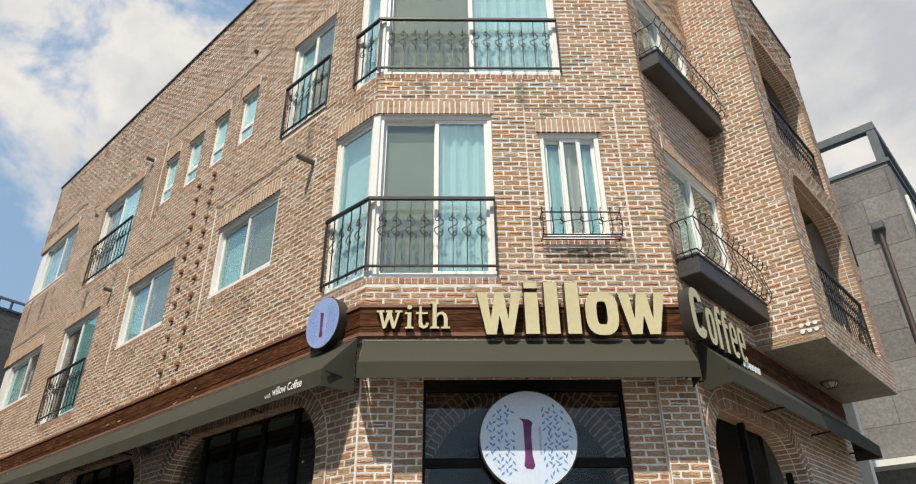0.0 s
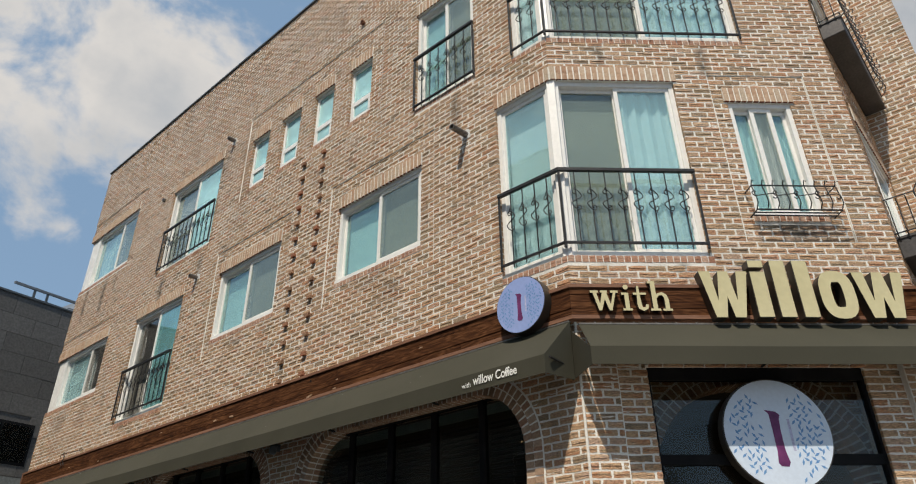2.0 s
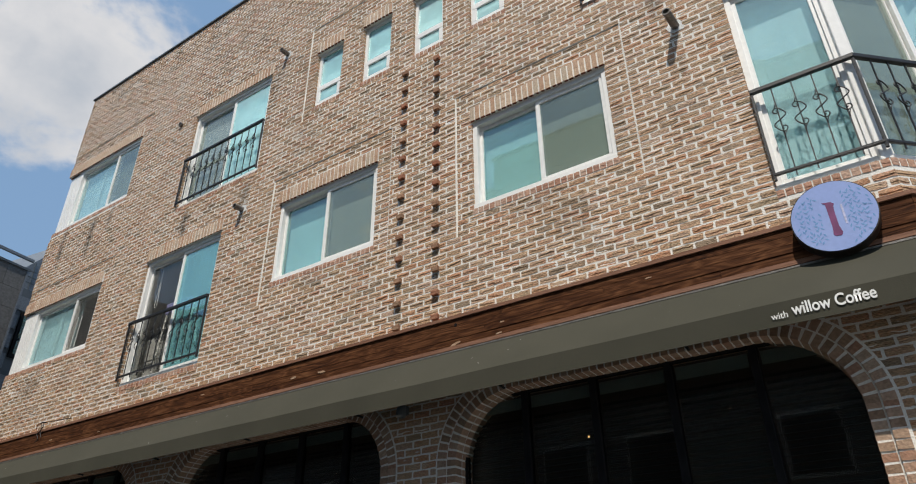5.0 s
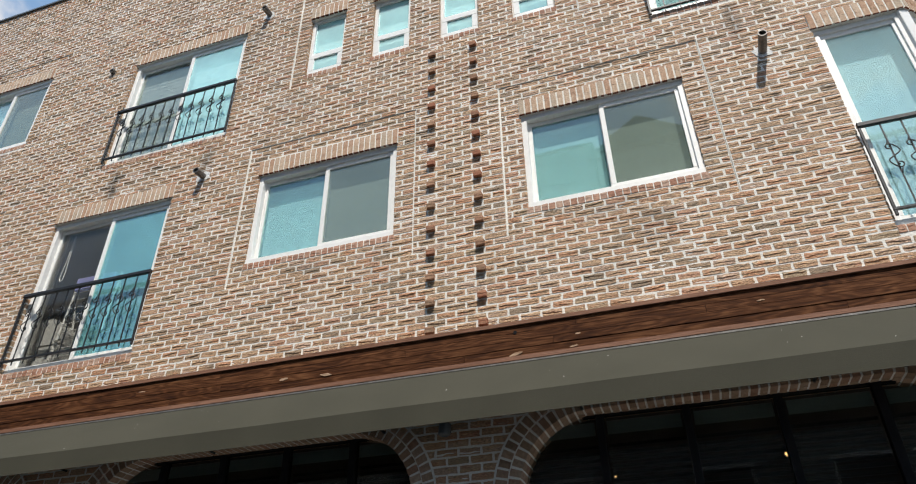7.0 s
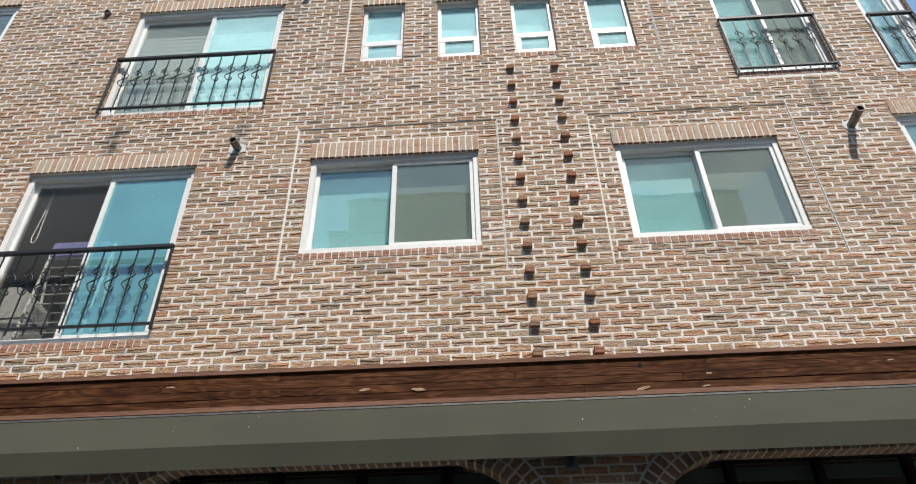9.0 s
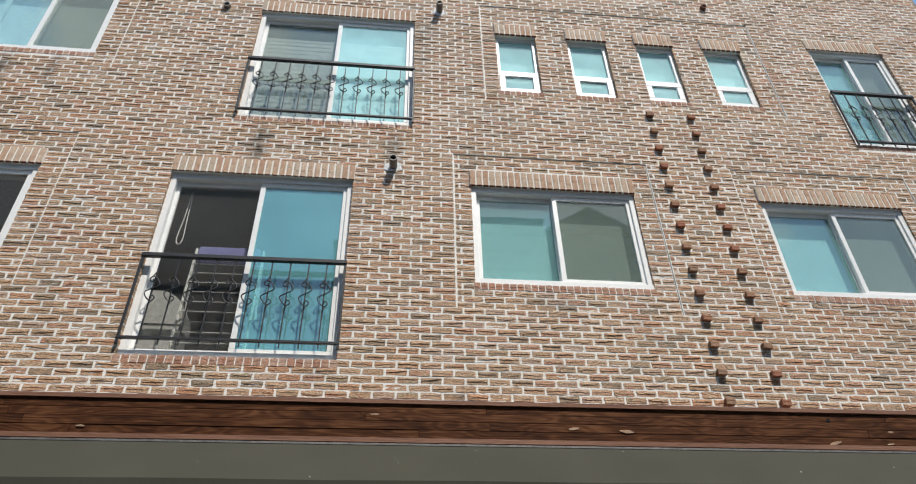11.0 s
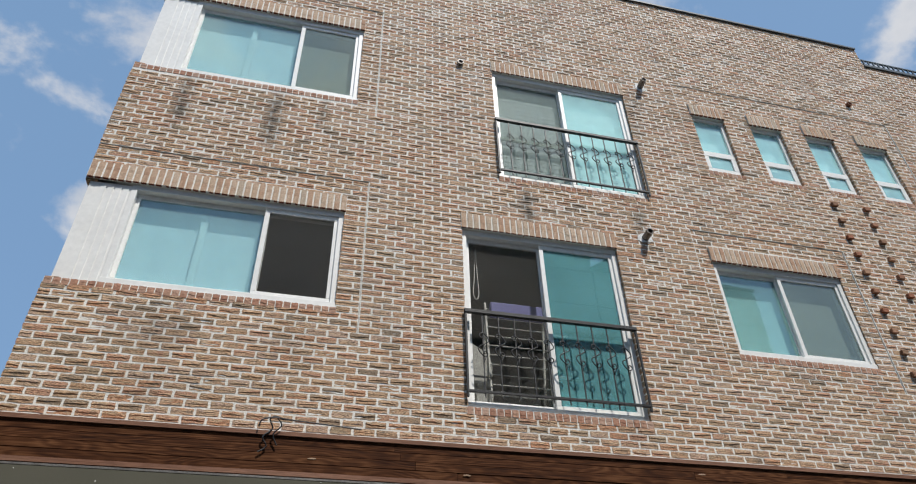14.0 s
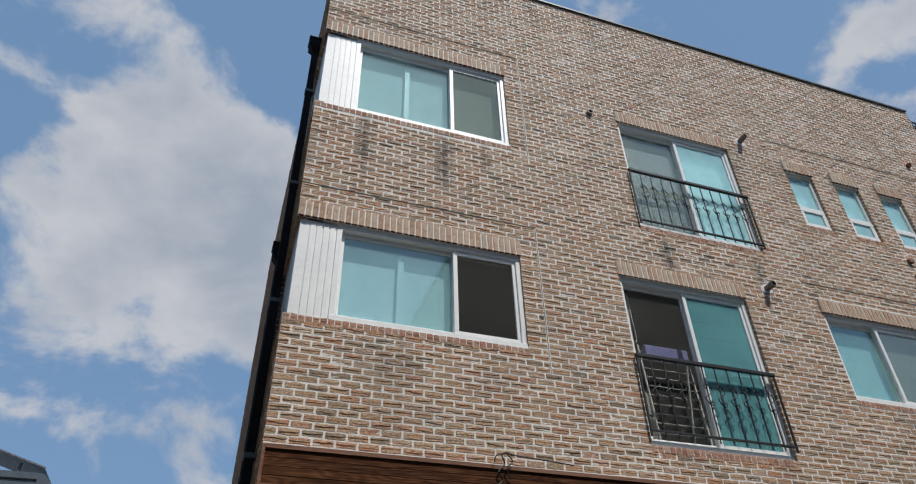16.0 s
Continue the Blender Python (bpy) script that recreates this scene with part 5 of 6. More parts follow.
for x, z, long, high, tilt in ((-11.247, 4.331, 0.15, 0.032, -0.05), (-11.695, 4.347, 0.10, 0.028, 0.1), (-9.423, 4.262, 0.14, 0.032, 0.2), (-8.871, 4.37, 0.06, 0.018, 0.0),
                               (-8.914, 4.262, 0.09, 0.016, 0.1), (-13.35, 4.44, 0.10, 0.015, 0.0), (-15.6, 4.30, 0.08, 0.016, 0.0), (-7.4, 4.42, 0.07, 0.014, 0.1), (-16.9, 4.36, 0.09, 0.015, 0.0)):
    bare_patch(x, z, long, high, tilt)
hole = Shape().tube([(-9.414, -FAS_OUT - 0.007, 4.464), (-9.414, -FAS_OUT + 0.02, 4.464)], 0.017, 12)
part("cable_hole", hole, M_BLACKFRAME, long_fascia, "round dark hole with a worn rim")


def awning(name, m, a, b, label, end_a=0.0, end_b=0.0, z_top=4.19, z_knee=3.79, z_low=3.615, out=0.44, wall_y=-0.07, cheeks=(True, True), root_a=None):
    """Sloped cloth on a frame, with an upright valance; end_: how far the outer edge runs past the wall edge."""
    t = thing(name, m, label, "awning", "shop awnings")
    n = max(6, int((b - a) / 0.5))
    th = 0.006

    def row(i, j):
        f = i / n
        sag = 0.003 * math.sin(f * math.pi * n * 0.5) * (1 if j == 1 else 0.3)
        if j == 0:
            return (a + (b - a) * f, wall_y, z_top)
        x = a - end_a + (b - a + end_a + end_b) * f
        if j == 1:
            return (x, -out + sag * 0.6, z_knee + sag)
        return (x, -out + sag * 1.5, z_low + sag)

    for nm, j in (("slope", 0), ("valance", 1)):
        s = Shape()
        for i in range(n + 1):
            p, q = Vector(row(i, j)), Vector(row(i, j + 1))
            s.v += [tuple(p), tuple(q), tuple(p + Vector((0, th, -th))), tuple(q + Vector((0, th, -th * (1 - j))))]
        for i in range(n):
            k = i * 4
            s.f += [(k, k + 1, k + 5, k + 4), (k + 2, k + 6, k + 7, k + 3), (k, k + 4, k + 6, k + 2), (k + 1, k + 3, k + 7, k + 5)]
        part(nm, s, M_CANVAS, t, "olive grey cloth")
    for i in [e for e, on in zip((0, n), cheeks) if on]:
        s = Shape()
        p0, p1, p2 = row(i, 0), row(i, 1), row(i, 2)
        base = (p0[0], wall_y, z_low)
        if i == 0 and root_a:
            p0, base = (*root_a, z_top), (*root_a, z_low)
        off = 0.004 if i else -0.004
        s.v = [p0, p1, p2, base] + [(p[0] + off, p[1], p[2]) for p in (p0, p1, p2, base)]
        s.f = [(0, 1, 2, 3), (7, 6, 5, 4), (0, 4, 5, 1), (1, 5, 6, 2), (2, 6, 7, 3), (3, 7, 4, 0)]
        part("end_cheek", s, M_CANVAS, t, "olive grey cloth cheek")
    part("head_bar", Shape().box(a, b, wall_y - 0.014, wall_y + 0.02, z_top - 0.008, z_top + 0.008), M_GALV, t, "thin pale metal bar")
    part("front_tube", Shape().tube([row(0, 1)[:1] + (-out + 0.02, z_knee - 0.02), row(n, 1)[:1] + (-out + 0.02, z_knee - 0.02)], 0.016, 8), M_IRON, t)
    k = max(2, int((b - a) / 1.7))
    for i in range(k + 1):
        x = a + 0.03 + (b - a - 0.06) * i / k
        part("arm", Shape().tube([(x, -0.01, z_low + 0.12), (x, -out + 0.03, z_knee - 0.03)], 0.012, 6), M_IRON, t)
    return t


awning("awning", F_LONG, LEFT + 0.04, CORNER - 0.01, "long olive grey cloth awning with an upright valance", 0.0, -0.07)
awning("awning", F_CUT, -0.05, 3.37, "olive grey cloth awning over the corner door", 0.0, -0.04, z_top=4.155, z_knee=3.80, z_low=3.635, root_a=(-0.13, 0.05))
awning("awning", F_RIGHT, 0.06, 5.3, "olive grey cloth awning along the side face", 0.14, 0.0)


# pale specks on the long awning's slope
specks = Shape()
sr = random.Random(21)
for _ in range(30):
    x, f, q = sr.uniform(LEFT, CORNER - 0.2), sr.uniform(0.05, 0.95), sr.uniform(0.0015, 0.004)
    y, z = -0.07 - 0.37 * f - 0.004, 4.19 - 0.40 * f + 0.004
    g = sr.uniform(0.6, 2.6)
    specks.quad((x - q, y, z), (x, y - 0.74 * q * g, z - 0.8 * q * g), (x + q, y, z), (x, y + 0.74 * q * g, z + 0.8 * q * g))
solid("awning_specks", specks, M_WHITE, F_LONG, "small pale droppings and specks on the awning cloth", "specks", kind="stuff")


# ---- sign letters ----
def strip(points, half, thick, closed=False):
    """A flat band of that half width along (x, z) points, from y = -thick to 0."""
    s = Shape()
    n = len(points)
    for i, (x, z) in enumerate(points):
        p = points[(i - 1) % n] if closed or i else points[i]
        q = points[(i + 1) % n] if closed or i < n - 1 else points[i]
        d = Vector((q[0] - p[0], q[1] - p[1])).normalized()
        h = half[i] if isinstance(half, (list, tuple)) else half
        nx, nz = -d.y * h, d.x * h
        s.v += [(x + nx, -thick, z + nz), (x - nx, -thick, z - nz), (x + nx, 0, z + nz), (x - nx, 0, z - nz)]
    for i in range(n if closed else n - 1):
        a, b = i * 4, (i + 1) % n * 4
        s.f += [(a, a + 1, b + 1, b), (a + 2, b + 2, b + 3, a + 3), (a, b, b + 2, a + 2), (a + 1, a + 3, b + 3, b + 1)]
    if not closed:
        e = (n - 1) * 4
        s.f += [(0, 2, 3, 1), (e, e + 1, e + 3, e + 2)]
    return s


def oval(w, h, bar, a0=0.0, a1=360.0, n=28):
    """Centre line of a tall rounded bowl with square-ish shoulders."""
    pts = []
    for k in range(n if a1 - a0 == 360.0 else n + 1):
        t = radians(a0 + (a1 - a0) * k / n)
        c, q = math.cos(t), math.sin(t)
        pts.append(((w / 2 - bar) * math.copysign(abs(c) ** 0.62, c) + w / 2, (h / 2 - bar) * math.copysign(abs(q) ** 0.72, q) + h / 2))
    return pts


def block_letter(char, w, h, thick):
    """One heavy condensed letter."""
    if char == "l":
        return Shape().box(0, w, -thick, 0, 0, h, 0.006)
    if char == "i":
        return Shape().box(0, w, -thick, 0, 0, h * 0.80, 0.006).box(0, w, -thick, 0, h * 0.86, h, 0.006)
    if char == "w":
        k = w
        out = [(0.20 * k, 0), (0.42 * k, 0), (0.5 * k, 0.45 * h), (0.58 * k, 0), (0.80 * k, 0), (k, h), (0.775 * k, h), (0.695 * k, 0.36 * h), (0.60 * k, h), (0.40 * k, h), (0.305 * k, 0.36 * h), (0.225 * k, h), (0, h)]
        return Shape().prism(out, -thick, 0)
    if char == "o":
        return strip(oval(w, h, 0.17 * w), 0.17 * w, thick, True)
    if char == "C":
        return strip(oval(w, h, 0.16 * w, 35, 325), 0.16 * w, thick)
    if char == "e":
        s = strip(oval(w, h, 0.16 * w, 0, 318), 0.16 * w, thick)
        return s.box(0.3 * w, 0.97 * w, -thick + 0.002, 0, h * 0.43, h * 0.55)
    s = strip([(0.30 * w, 0), (0.30 * w, h * 0.72), (0.40 * w, h * 0.88), (0.98 * w, h * 0.90)], [0.24 * w, 0.24 * w, 0.22 * w, 0.055 * h + 0.02], thick)
    return s.box(0.0, 0.95 * w, -thick + 0.002, 0, h * 0.58, h * 0.68)


def serif_letter(char, w, h, thick):
    """One slab-serif letter."""
    b, y = 0.032, thick
    if char == "w":
        out = [(0.26 * w, 0), (0.36 * w, 0), (0.5 * w, 0.55 * h), (0.64 * w, 0), (0.74 * w, 0), (0.95 * w, h), (0.85 * w, h), (0.71 * w, 0.32 * h), (0.56 * w, h), (0.44 * w, h), (0.31 * w, 0.32 * h), (0.20 * w, h), (0.05 * w, h)]
        s = Shape().prism(out, -y, 0)
        for a, c in ((-0.02, 0.28), (0.36, 0.62), (0.74, 1.02)):
            s.box(a * w, c * w, -y + 0.002, 0, h - 0.02, h + 0.004)
        return s
    if char == "i":
        s = Shape().box(w / 2 - b * 0.65, w / 2 + b * 0.65, -y, 0, 0.0, 0.185).box(0, w, -y + 0.002, 0, 0, 0.022).box(-0.004, w / 2, -y + 0.002, 0, 0.165, 0.188)
        ring = [(w / 2 + 0.026 * math.cos(k * math.pi / 7), 0.245 + 0.026 * math.sin(k * math.pi / 7)) for k in range(14)]
        return s.prism(ring, -y, 0)
    if char == "t":
        s = strip([(0.36 * w, h), (0.36 * w, 0.07), (0.42 * w, 0.03), (0.62 * w, 0.014), (0.86 * w, 0.03), (0.92 * w, 0.065)], [0.01, 0.021, 0.022, 0.018, 0.015, 0.012], y)
        return s.box(0.0, 0.92 * w, -y + 0.002, 0, 0.166, 0.188)
    s = Shape().box(0.12 * w, 0.33 * w, -y, 0, 0.0, h).box(0.0, 0.46 * w, -y + 0.002, 0, 0.0, 0.022).box(0.56 * w, w, -y + 0.002, 0, 0.0, 0.022).box(0.0, 0.2 * w, -y + 0.002, 0, h - 0.022, h + 0.002)
    arm = strip([(0.28 * w, 0.13), (0.42 * w, 0.17), (0.60 * w, 0.178), (0.74 * w, 0.155), (0.785 * w, 0.115), (0.785 * w, 0.01)], [0.010, 0.014, 0.017, 0.019, 0.021, 0.021], y - 0.001)
    n = len(s.v)
    s.v += arm.v
    s.f += [tuple(n + k for k in f) for f in arm.f]
    return s


def letters(m, maker, spec, label, thick, y):
    for char, x, z, w, h in spec:
        me = maker(char, w, h, thick).mesh("sign_letter", M_CREAM)
        me.materials.append(M_DARKSIDE)
        for f in me.polygons:
            f.material_index = 0 if f.normal.y < -0.9 else 1
        ob = new("sign_letter", me)
        ob.matrix_basis = m @ Matrix.Translation((x, y, z))
        tagged(ob, label, "sign letter", "sign letters")


letters(F_CUT, serif_letter, [("w", 0.082, 4.268, 0.262, 0.205), ("i", 0.383, 4.268, 0.09, 0.27), ("t", 0.496, 4.268, 0.138, 0.26), ("h", 0.65, 4.268, 0.212, 0.31)], "small cream slab-serif sign letter on dark timber", 0.05, -0.085)
letters(F_CUT, block_letter, [("w", 1.15, 4.175, 0.478, 0.483), ("i", 1.655, 4.175, 0.158, 0.61), ("l", 1.873, 4.175, 0.158, 0.61), ("l", 2.10, 4.175, 0.158, 0.61), ("o", 2.31, 4.165, 0.352, 0.505), ("w", 2.675, 4.175, 0.51, 0.483)], "large cream block sign letter with dark sides on timber", 0.12, -0.08)
letters(F_RIGHT, block_letter, [("C", -0.27, 4.125, 0.33, 0.57), ("o", 0.09, 4.125, 0.22, 0.43), ("f", 0.335, 4.125, 0.17, 0.54), ("f", 0.52, 4.125, 0.17, 0.54), ("e", 0.70, 4.125, 0.20, 0.43), ("e", 0.925, 4.125, 0.20, 0.43)], "cream block sign letter with dark sides on the side fascia", 0.13, -0.09)
for k in range(6):
    solid("print_bar", Shape().box(0, 0.055, -0.012, 0, 0, 0.075), M_WHITE, F_RIGHT @ Matrix.Translation((0.98 + k * 0.085, -0.2, 4.075)), "small white raised bar of unreadable sign print", "sign print", "sign print")


def print_text(m, body_text, x0, x1, z, h, y, fat, label, name="awning_print"):
    n = len(body_text)
    cu = bpy.data.curves.new("print", "FONT")
    cu.body, cu.size, cu.offset = body_text, 1.0, fat
    tmp = bpy.data.objects.new("print", cu)
    scene.collection.objects.link(tmp)
    me = bpy.data.meshes.new_from_object(tmp.evaluated_get(bpy.context.evaluated_depsgraph_get()))
    bpy.data.objects.remove(tmp)
    xs, ys = [v.co.x for v in me.vertices], [v.co.y for v in me.vertices]
    for v in me.vertices:
        v.co = Vector((x0 + (v.co.x - min(xs)) / (max(xs) - min(xs)) * (x1 - x0), y, z + (v.co.y - min(ys)) / (max(ys) - min(ys)) * h))
    me.materials.clear()
    me.materials.append(M_WHITE)
    ob = new(name, me)
    ob.matrix_basis = m
    return tagged(ob, label, "lettering", "awning prints")


print_text(F_LONG, "with", -6.47, -6.36, 3.665, 0.05, -0.449, 0.004, "small white print on the awning valance")
print_text(F_LONG, "willow Coffee", -6.33, -5.80, 3.67, 0.09, -0.449, 0.02, "white print on the awning valance")
print_text(F_LONG, "with", -18.97, -18.82, 3.665, 0.05, -0.449, 0.004, "small white print on the awning valance")
print_text(F_LONG, "willow Coffee", -18.86, -18.37, 3.67, 0.09, -0.449, 0.02, "white print on the awning valance")


# ---- round signs ----
def round_sign(m, r, label, face_mat):
    t = thing("round_sign", m, label, "sign", "round signs")
    ring = [(r * math.cos(2 * math.pi * k / 48), r * math.sin(2 * math.pi * k / 48)) for k in range(48)]
    part("case", Shape().prism(ring, -0.02, 0.09 if r > 0.4 else 0.11), M_DARKSIDE, t, "dark round sign case")
    inner = [(x * 0.975, z * 0.975) for x, z in ring]
    part("face", Shape().prism(inner, -0.026, -0.018), face_mat, t, "pale blue acrylic face")
    leaves = Shape()
    lr = random.Random(5)
    for side in (-1, 1):
        for col in range(4):
            x = side * r * (0.36 + 0.145 * col)
            top = math.sqrt(max(0.0, (0.86 * r) ** 2 - x * x)) * (0.95 if col else 0.86)
            z = top
            flip = 1
            while z > -math.sqrt(max(0.0, (0.88 * r) ** 2 - x * x)):
                w = flip * radians(38) + lr.uniform(-0.45, 0.45)
                cx, cz = x + (flip * 0.022 + lr.uniform(-0.008, 0.008)) * r / 0.48, z + lr.uniform(-0.008, 0.008)
                lx, lz = math.sin(w) * 0.030 * r / 0.48, -math.cos(w) * 0.030 * r / 0.48
                wx, wz = lz * 0.36, -lx * 0.36
                if lr.random() < 0.84:
                    leaves.quad((cx - lx, -0.0275, cz - lz), (cx + wx, -0.0275, cz + wz), (cx + lx, -0.0275, cz + lz), (cx - wx, -0.0275, cz - wz))
                z -= r * 0.07
                flip = -flip
    part("leaf_print", leaves, M_LEAF, t, "blue printed leaves", kind="stuff")
    k = r / 0.48
    bar = [(-0.062, 0.20), (-0.034, 0.165), (-0.030, 0.0), (-0.030, -0.16), (-0.040, -0.25), (-0.022, -0.275), (0.030, -0.28), (0.046, -0.245), (0.030, -0.15), (0.028, 0.02), (0.034, 0.12), (0.046, 0.155), (0.02, 0.185)]
    part("emblem", Shape().prism([(x * k * 1.2 - 0.008, z * k) for x, z in bar], -0.0285, -0.026), M_PURPLE, t, "dark purple upright emblem")
    part("side_print", Shape().box(0.10 * k, 0.122 * k, -0.0283, -0.0275, -0.15 * k, 0.12 * k), material("pale_purple_print", [(0.46, 0.46, 0.66), (0.52, 0.54, 0.72)], 0.5), t, "faint print beside the emblem")
    return t


round_sign(F_CUT @ Matrix.Translation((1.641, -0.034, 3.125)), 0.495, "large round pale blue sign hung before the corner door", M_DISC)
round_sign(F_LONG @ Matrix.Translation((-5.90, -0.17, 4.47)), 0.30, "round pale blue sign fixed on the timber fascia", M_DISCBLUE)


# ---- shop front behind the arches ----
M_BAND = material("frosted_band", [(0.20, 0.235, 0.215), (0.27, 0.30, 0.28)], 0.5, scale=2, fine=20, grain=0.05)
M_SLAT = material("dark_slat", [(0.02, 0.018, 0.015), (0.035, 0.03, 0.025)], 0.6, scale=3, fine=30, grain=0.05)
def shop_window(m, a, b, top, bars, label, y=0.17, rail=3.12, pane_mat=None, glazed=True, bands=False):
    global WINDOWS
    WINDOWS += 1
    t = tagged(thing("window_%d" % WINDOWS, m, label, "shop window"), kind="structure")
    s = Shape()
    s.box(a, b, y, y + 0.07, top - 0.06, top + 0.1).box(a, b, y, y + 0.07, -0.4, 0.1)
    if glazed:
        s.box(a, b, y, y + 0.07, rail - 0.045, rail + 0.045)
    part("window_frame", s, M_BLACKFRAME, t, "black metal frame")
    w = (b - a) / bars
    for k in range(bars + 1):
        x = a + w * k
        part("mullion", Shape().box(x - 0.03, x + 0.03, y - 0.005, y + 0.075, 0.1, top), M_BLACKFRAME, t)
    for k in range(bars if glazed else 0):
        for z0, z1 in ((rail + 0.045, top - 0.06), (0.1, rail - 0.045)):
            p = part("pane", Shape().box(a + w * k + 0.03, a + w * (k + 1) - 0.03, y + 0.03, y + 0.036, z0, z1), pane_mat or M_CAFEGLASS, t, "dark reflecting shop glass")
            p.visible_shadow = False
        if bands:
            part("film_band", Shape().box(a + w * k + 0.05, a + w * (k + 1) - 0.05, y + 0.039, y + 0.043, top - 0.21, top - 0.1), M_BAND, t, "pale frosted band along the top of the glass")
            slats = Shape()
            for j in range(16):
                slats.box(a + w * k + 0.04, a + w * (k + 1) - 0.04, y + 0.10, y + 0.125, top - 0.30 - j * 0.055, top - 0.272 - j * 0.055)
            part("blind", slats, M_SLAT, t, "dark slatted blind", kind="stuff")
    return t


for arch in ARCHES:
    shop_window(F_LONG, arch[0] - 0.02, arch[1] + 0.02, arch[2] + 0.05, 5, "black-framed shop window under a brick arch", rail=2.2, bands=True)
shop_window(F_CUT, C_DOOR[0], C_DOOR[1], 3.72, 1, "black-framed glazed corner entrance", y=0.1, rail=2.93, pane_mat=M_DOORGLASS)
shop_window(F_RIGHT, R_ARCH[0], R_ARCH[1], 3.75, 2, "black-framed shop front folded open on the side face", glazed=False)


def bulb(x, y, z):
    t = thing("pendant_lamp", Matrix.Translation((x, y, z)), "small lit pendant bulb hanging in the dark shop", "lamp", "pendant lamps")
    part("cord", Shape().tube([(0, 0, 0.08), (0, 0, 4.30 - z)], 0.004, 5), M_IRON, t)
    part("cap", Shape().tube([(0, 0, 0.03), (0, 0, 0.09)], 0.018, 10), M_IRON, t)
    part("bulb", Shape().tube([(0, 0, -0.006), (0, 0, 0.0), (0, 0, 0.015), (0, 0, 0.03)], 0.012, 10, (0.4, 0.85, 1.0, 0.6)), M_BULB, t, "warm lit bulb", smooth=True)


for x, y in ((-8.9, 6.2), (-7.3, 6.0), (-12.6, 6.1), (-13.1, 6.4), (-11.4, 6.3), (-16.3, 6.2)):
    bulb(x, y, 3.62)


# ---- pipes and vents on the long face ----
def vent_pipe(x, z, long=0.215, r=0.043, label="short weathered waste pipe end with white sealant round its root"):
    t = thing("vent_pipe", F_LONG @ Matrix.Translation((x, 0, z)), label, "pipe", "pipe ends")
    n = 12
    s = Shape()
    ring = [(math.cos(2 * math.pi * k / n), math.sin(2 * math.pi * k / n)) for k in range(n)]
    for y, rr in ((0.02, r), (-long, r), (-long, r * 0.78), (-long + 0.09, r * 0.78)):
        s.v += [(-0.06 * max(0.0, -y) + rr * c, y, -0.03 * max(0.0, -y) + rr * q) for c, q in ring]
    for j in range(3):
        for k in range(n):
            a, b = j * n + k, j * n + (k + 1) % n
            s.f.append((a, b, b + n, a + n))
    s.f.append(tuple(3 * n + k for k in range(n)))
    part("pipe", s, M_GALV, t, smooth=False)
    lr = random.Random(int(-x * 100))
    blob = [(lr.uniform(0.95, 1.7) * r * 1.6 * math.cos(w), lr.uniform(0.9, 1.5) * r * 1.5 * math.sin(w) - 0.01) for w in [2 * math.pi * k / 16 for k in range(16)]]
    part("sealant", Shape().prism(blob, -0.006, 0.012), M_CAULK, t, "smeared white sealant")


vent_pipe(-6.72, 7.14, 0.26)
vent_pipe(-13.29, 7.28, 0.15)
vent_pipe(-12.78, 10.16, 0.15)
M_TERRA = material("terracotta", [(0.16, 0.06, 0.035), (0.22, 0.09, 0.05)], 0.8, scale=8)
for x, z, mat in ((-15.5, 9.91, M_GALV), (-8.97, 10.72, M_TERRA)):
    s = Shape()
    n = 12
    ring = [(math.cos(2 * math.pi * k / n), math.sin(2 * math.pi * k / n)) for k in range(n)]
    for y, rr in ((0.02, 0.045), (-0.05, 0.045), (-0.05, 0.032), (0.015, 0.032)):
        s.v += [(rr * c, y, rr * q) for c, q in ring]
    for j in range(3):
        for k in range(n):
            a, b = j * n + k, j * n + (k + 1) % n
            s.f.append((a, b, b + n, a + n))
    s.f.append(tuple(3 * n + k for k in range(n)))
    solid("round_vent", s, mat, F_LONG @ Matrix.Translation((x, 0, z)), "short round vent sleeve in the brick wall", "vent", "vent sleeves")

# loose cable end over the fascia
cable = Shape().tube(eased([(-17.55, -0.1, 4.68), (-17.62, -0.12, 4.70), (-17.66, -0.11, 4.67), (-17.63, -0.10, 4.60), (-17.70, -0.11, 4.52), (-17.66, -0.10, 4.45), (-17.72, -0.10, 4.40)]), 0.0065, 5)
cable.tube(eased([(-16.9, -0.05, 4.665), (-17.2, -0.09, 4.67), (-17.5, -0.1, 4.685), (-17.62, -0.12, 4.69), (-17.72, -0.13, 4.66), (-17.74, -0.12, 4.60)]), 0.0065, 5)
cable.tube(eased([(-17.60, -0.10, 4.69), (-17.56, -0.12, 4.62), (-17.62, -0.11, 4.55), (-17.58, -0.10, 4.46)]), 0.006, 5)
solid("loose_cable", cable, M_IRON, F_LONG @ Matrix.Translation((0.39, 0, -0.02)), "tangle of loose black cable hanging over the timber boards", "cable")

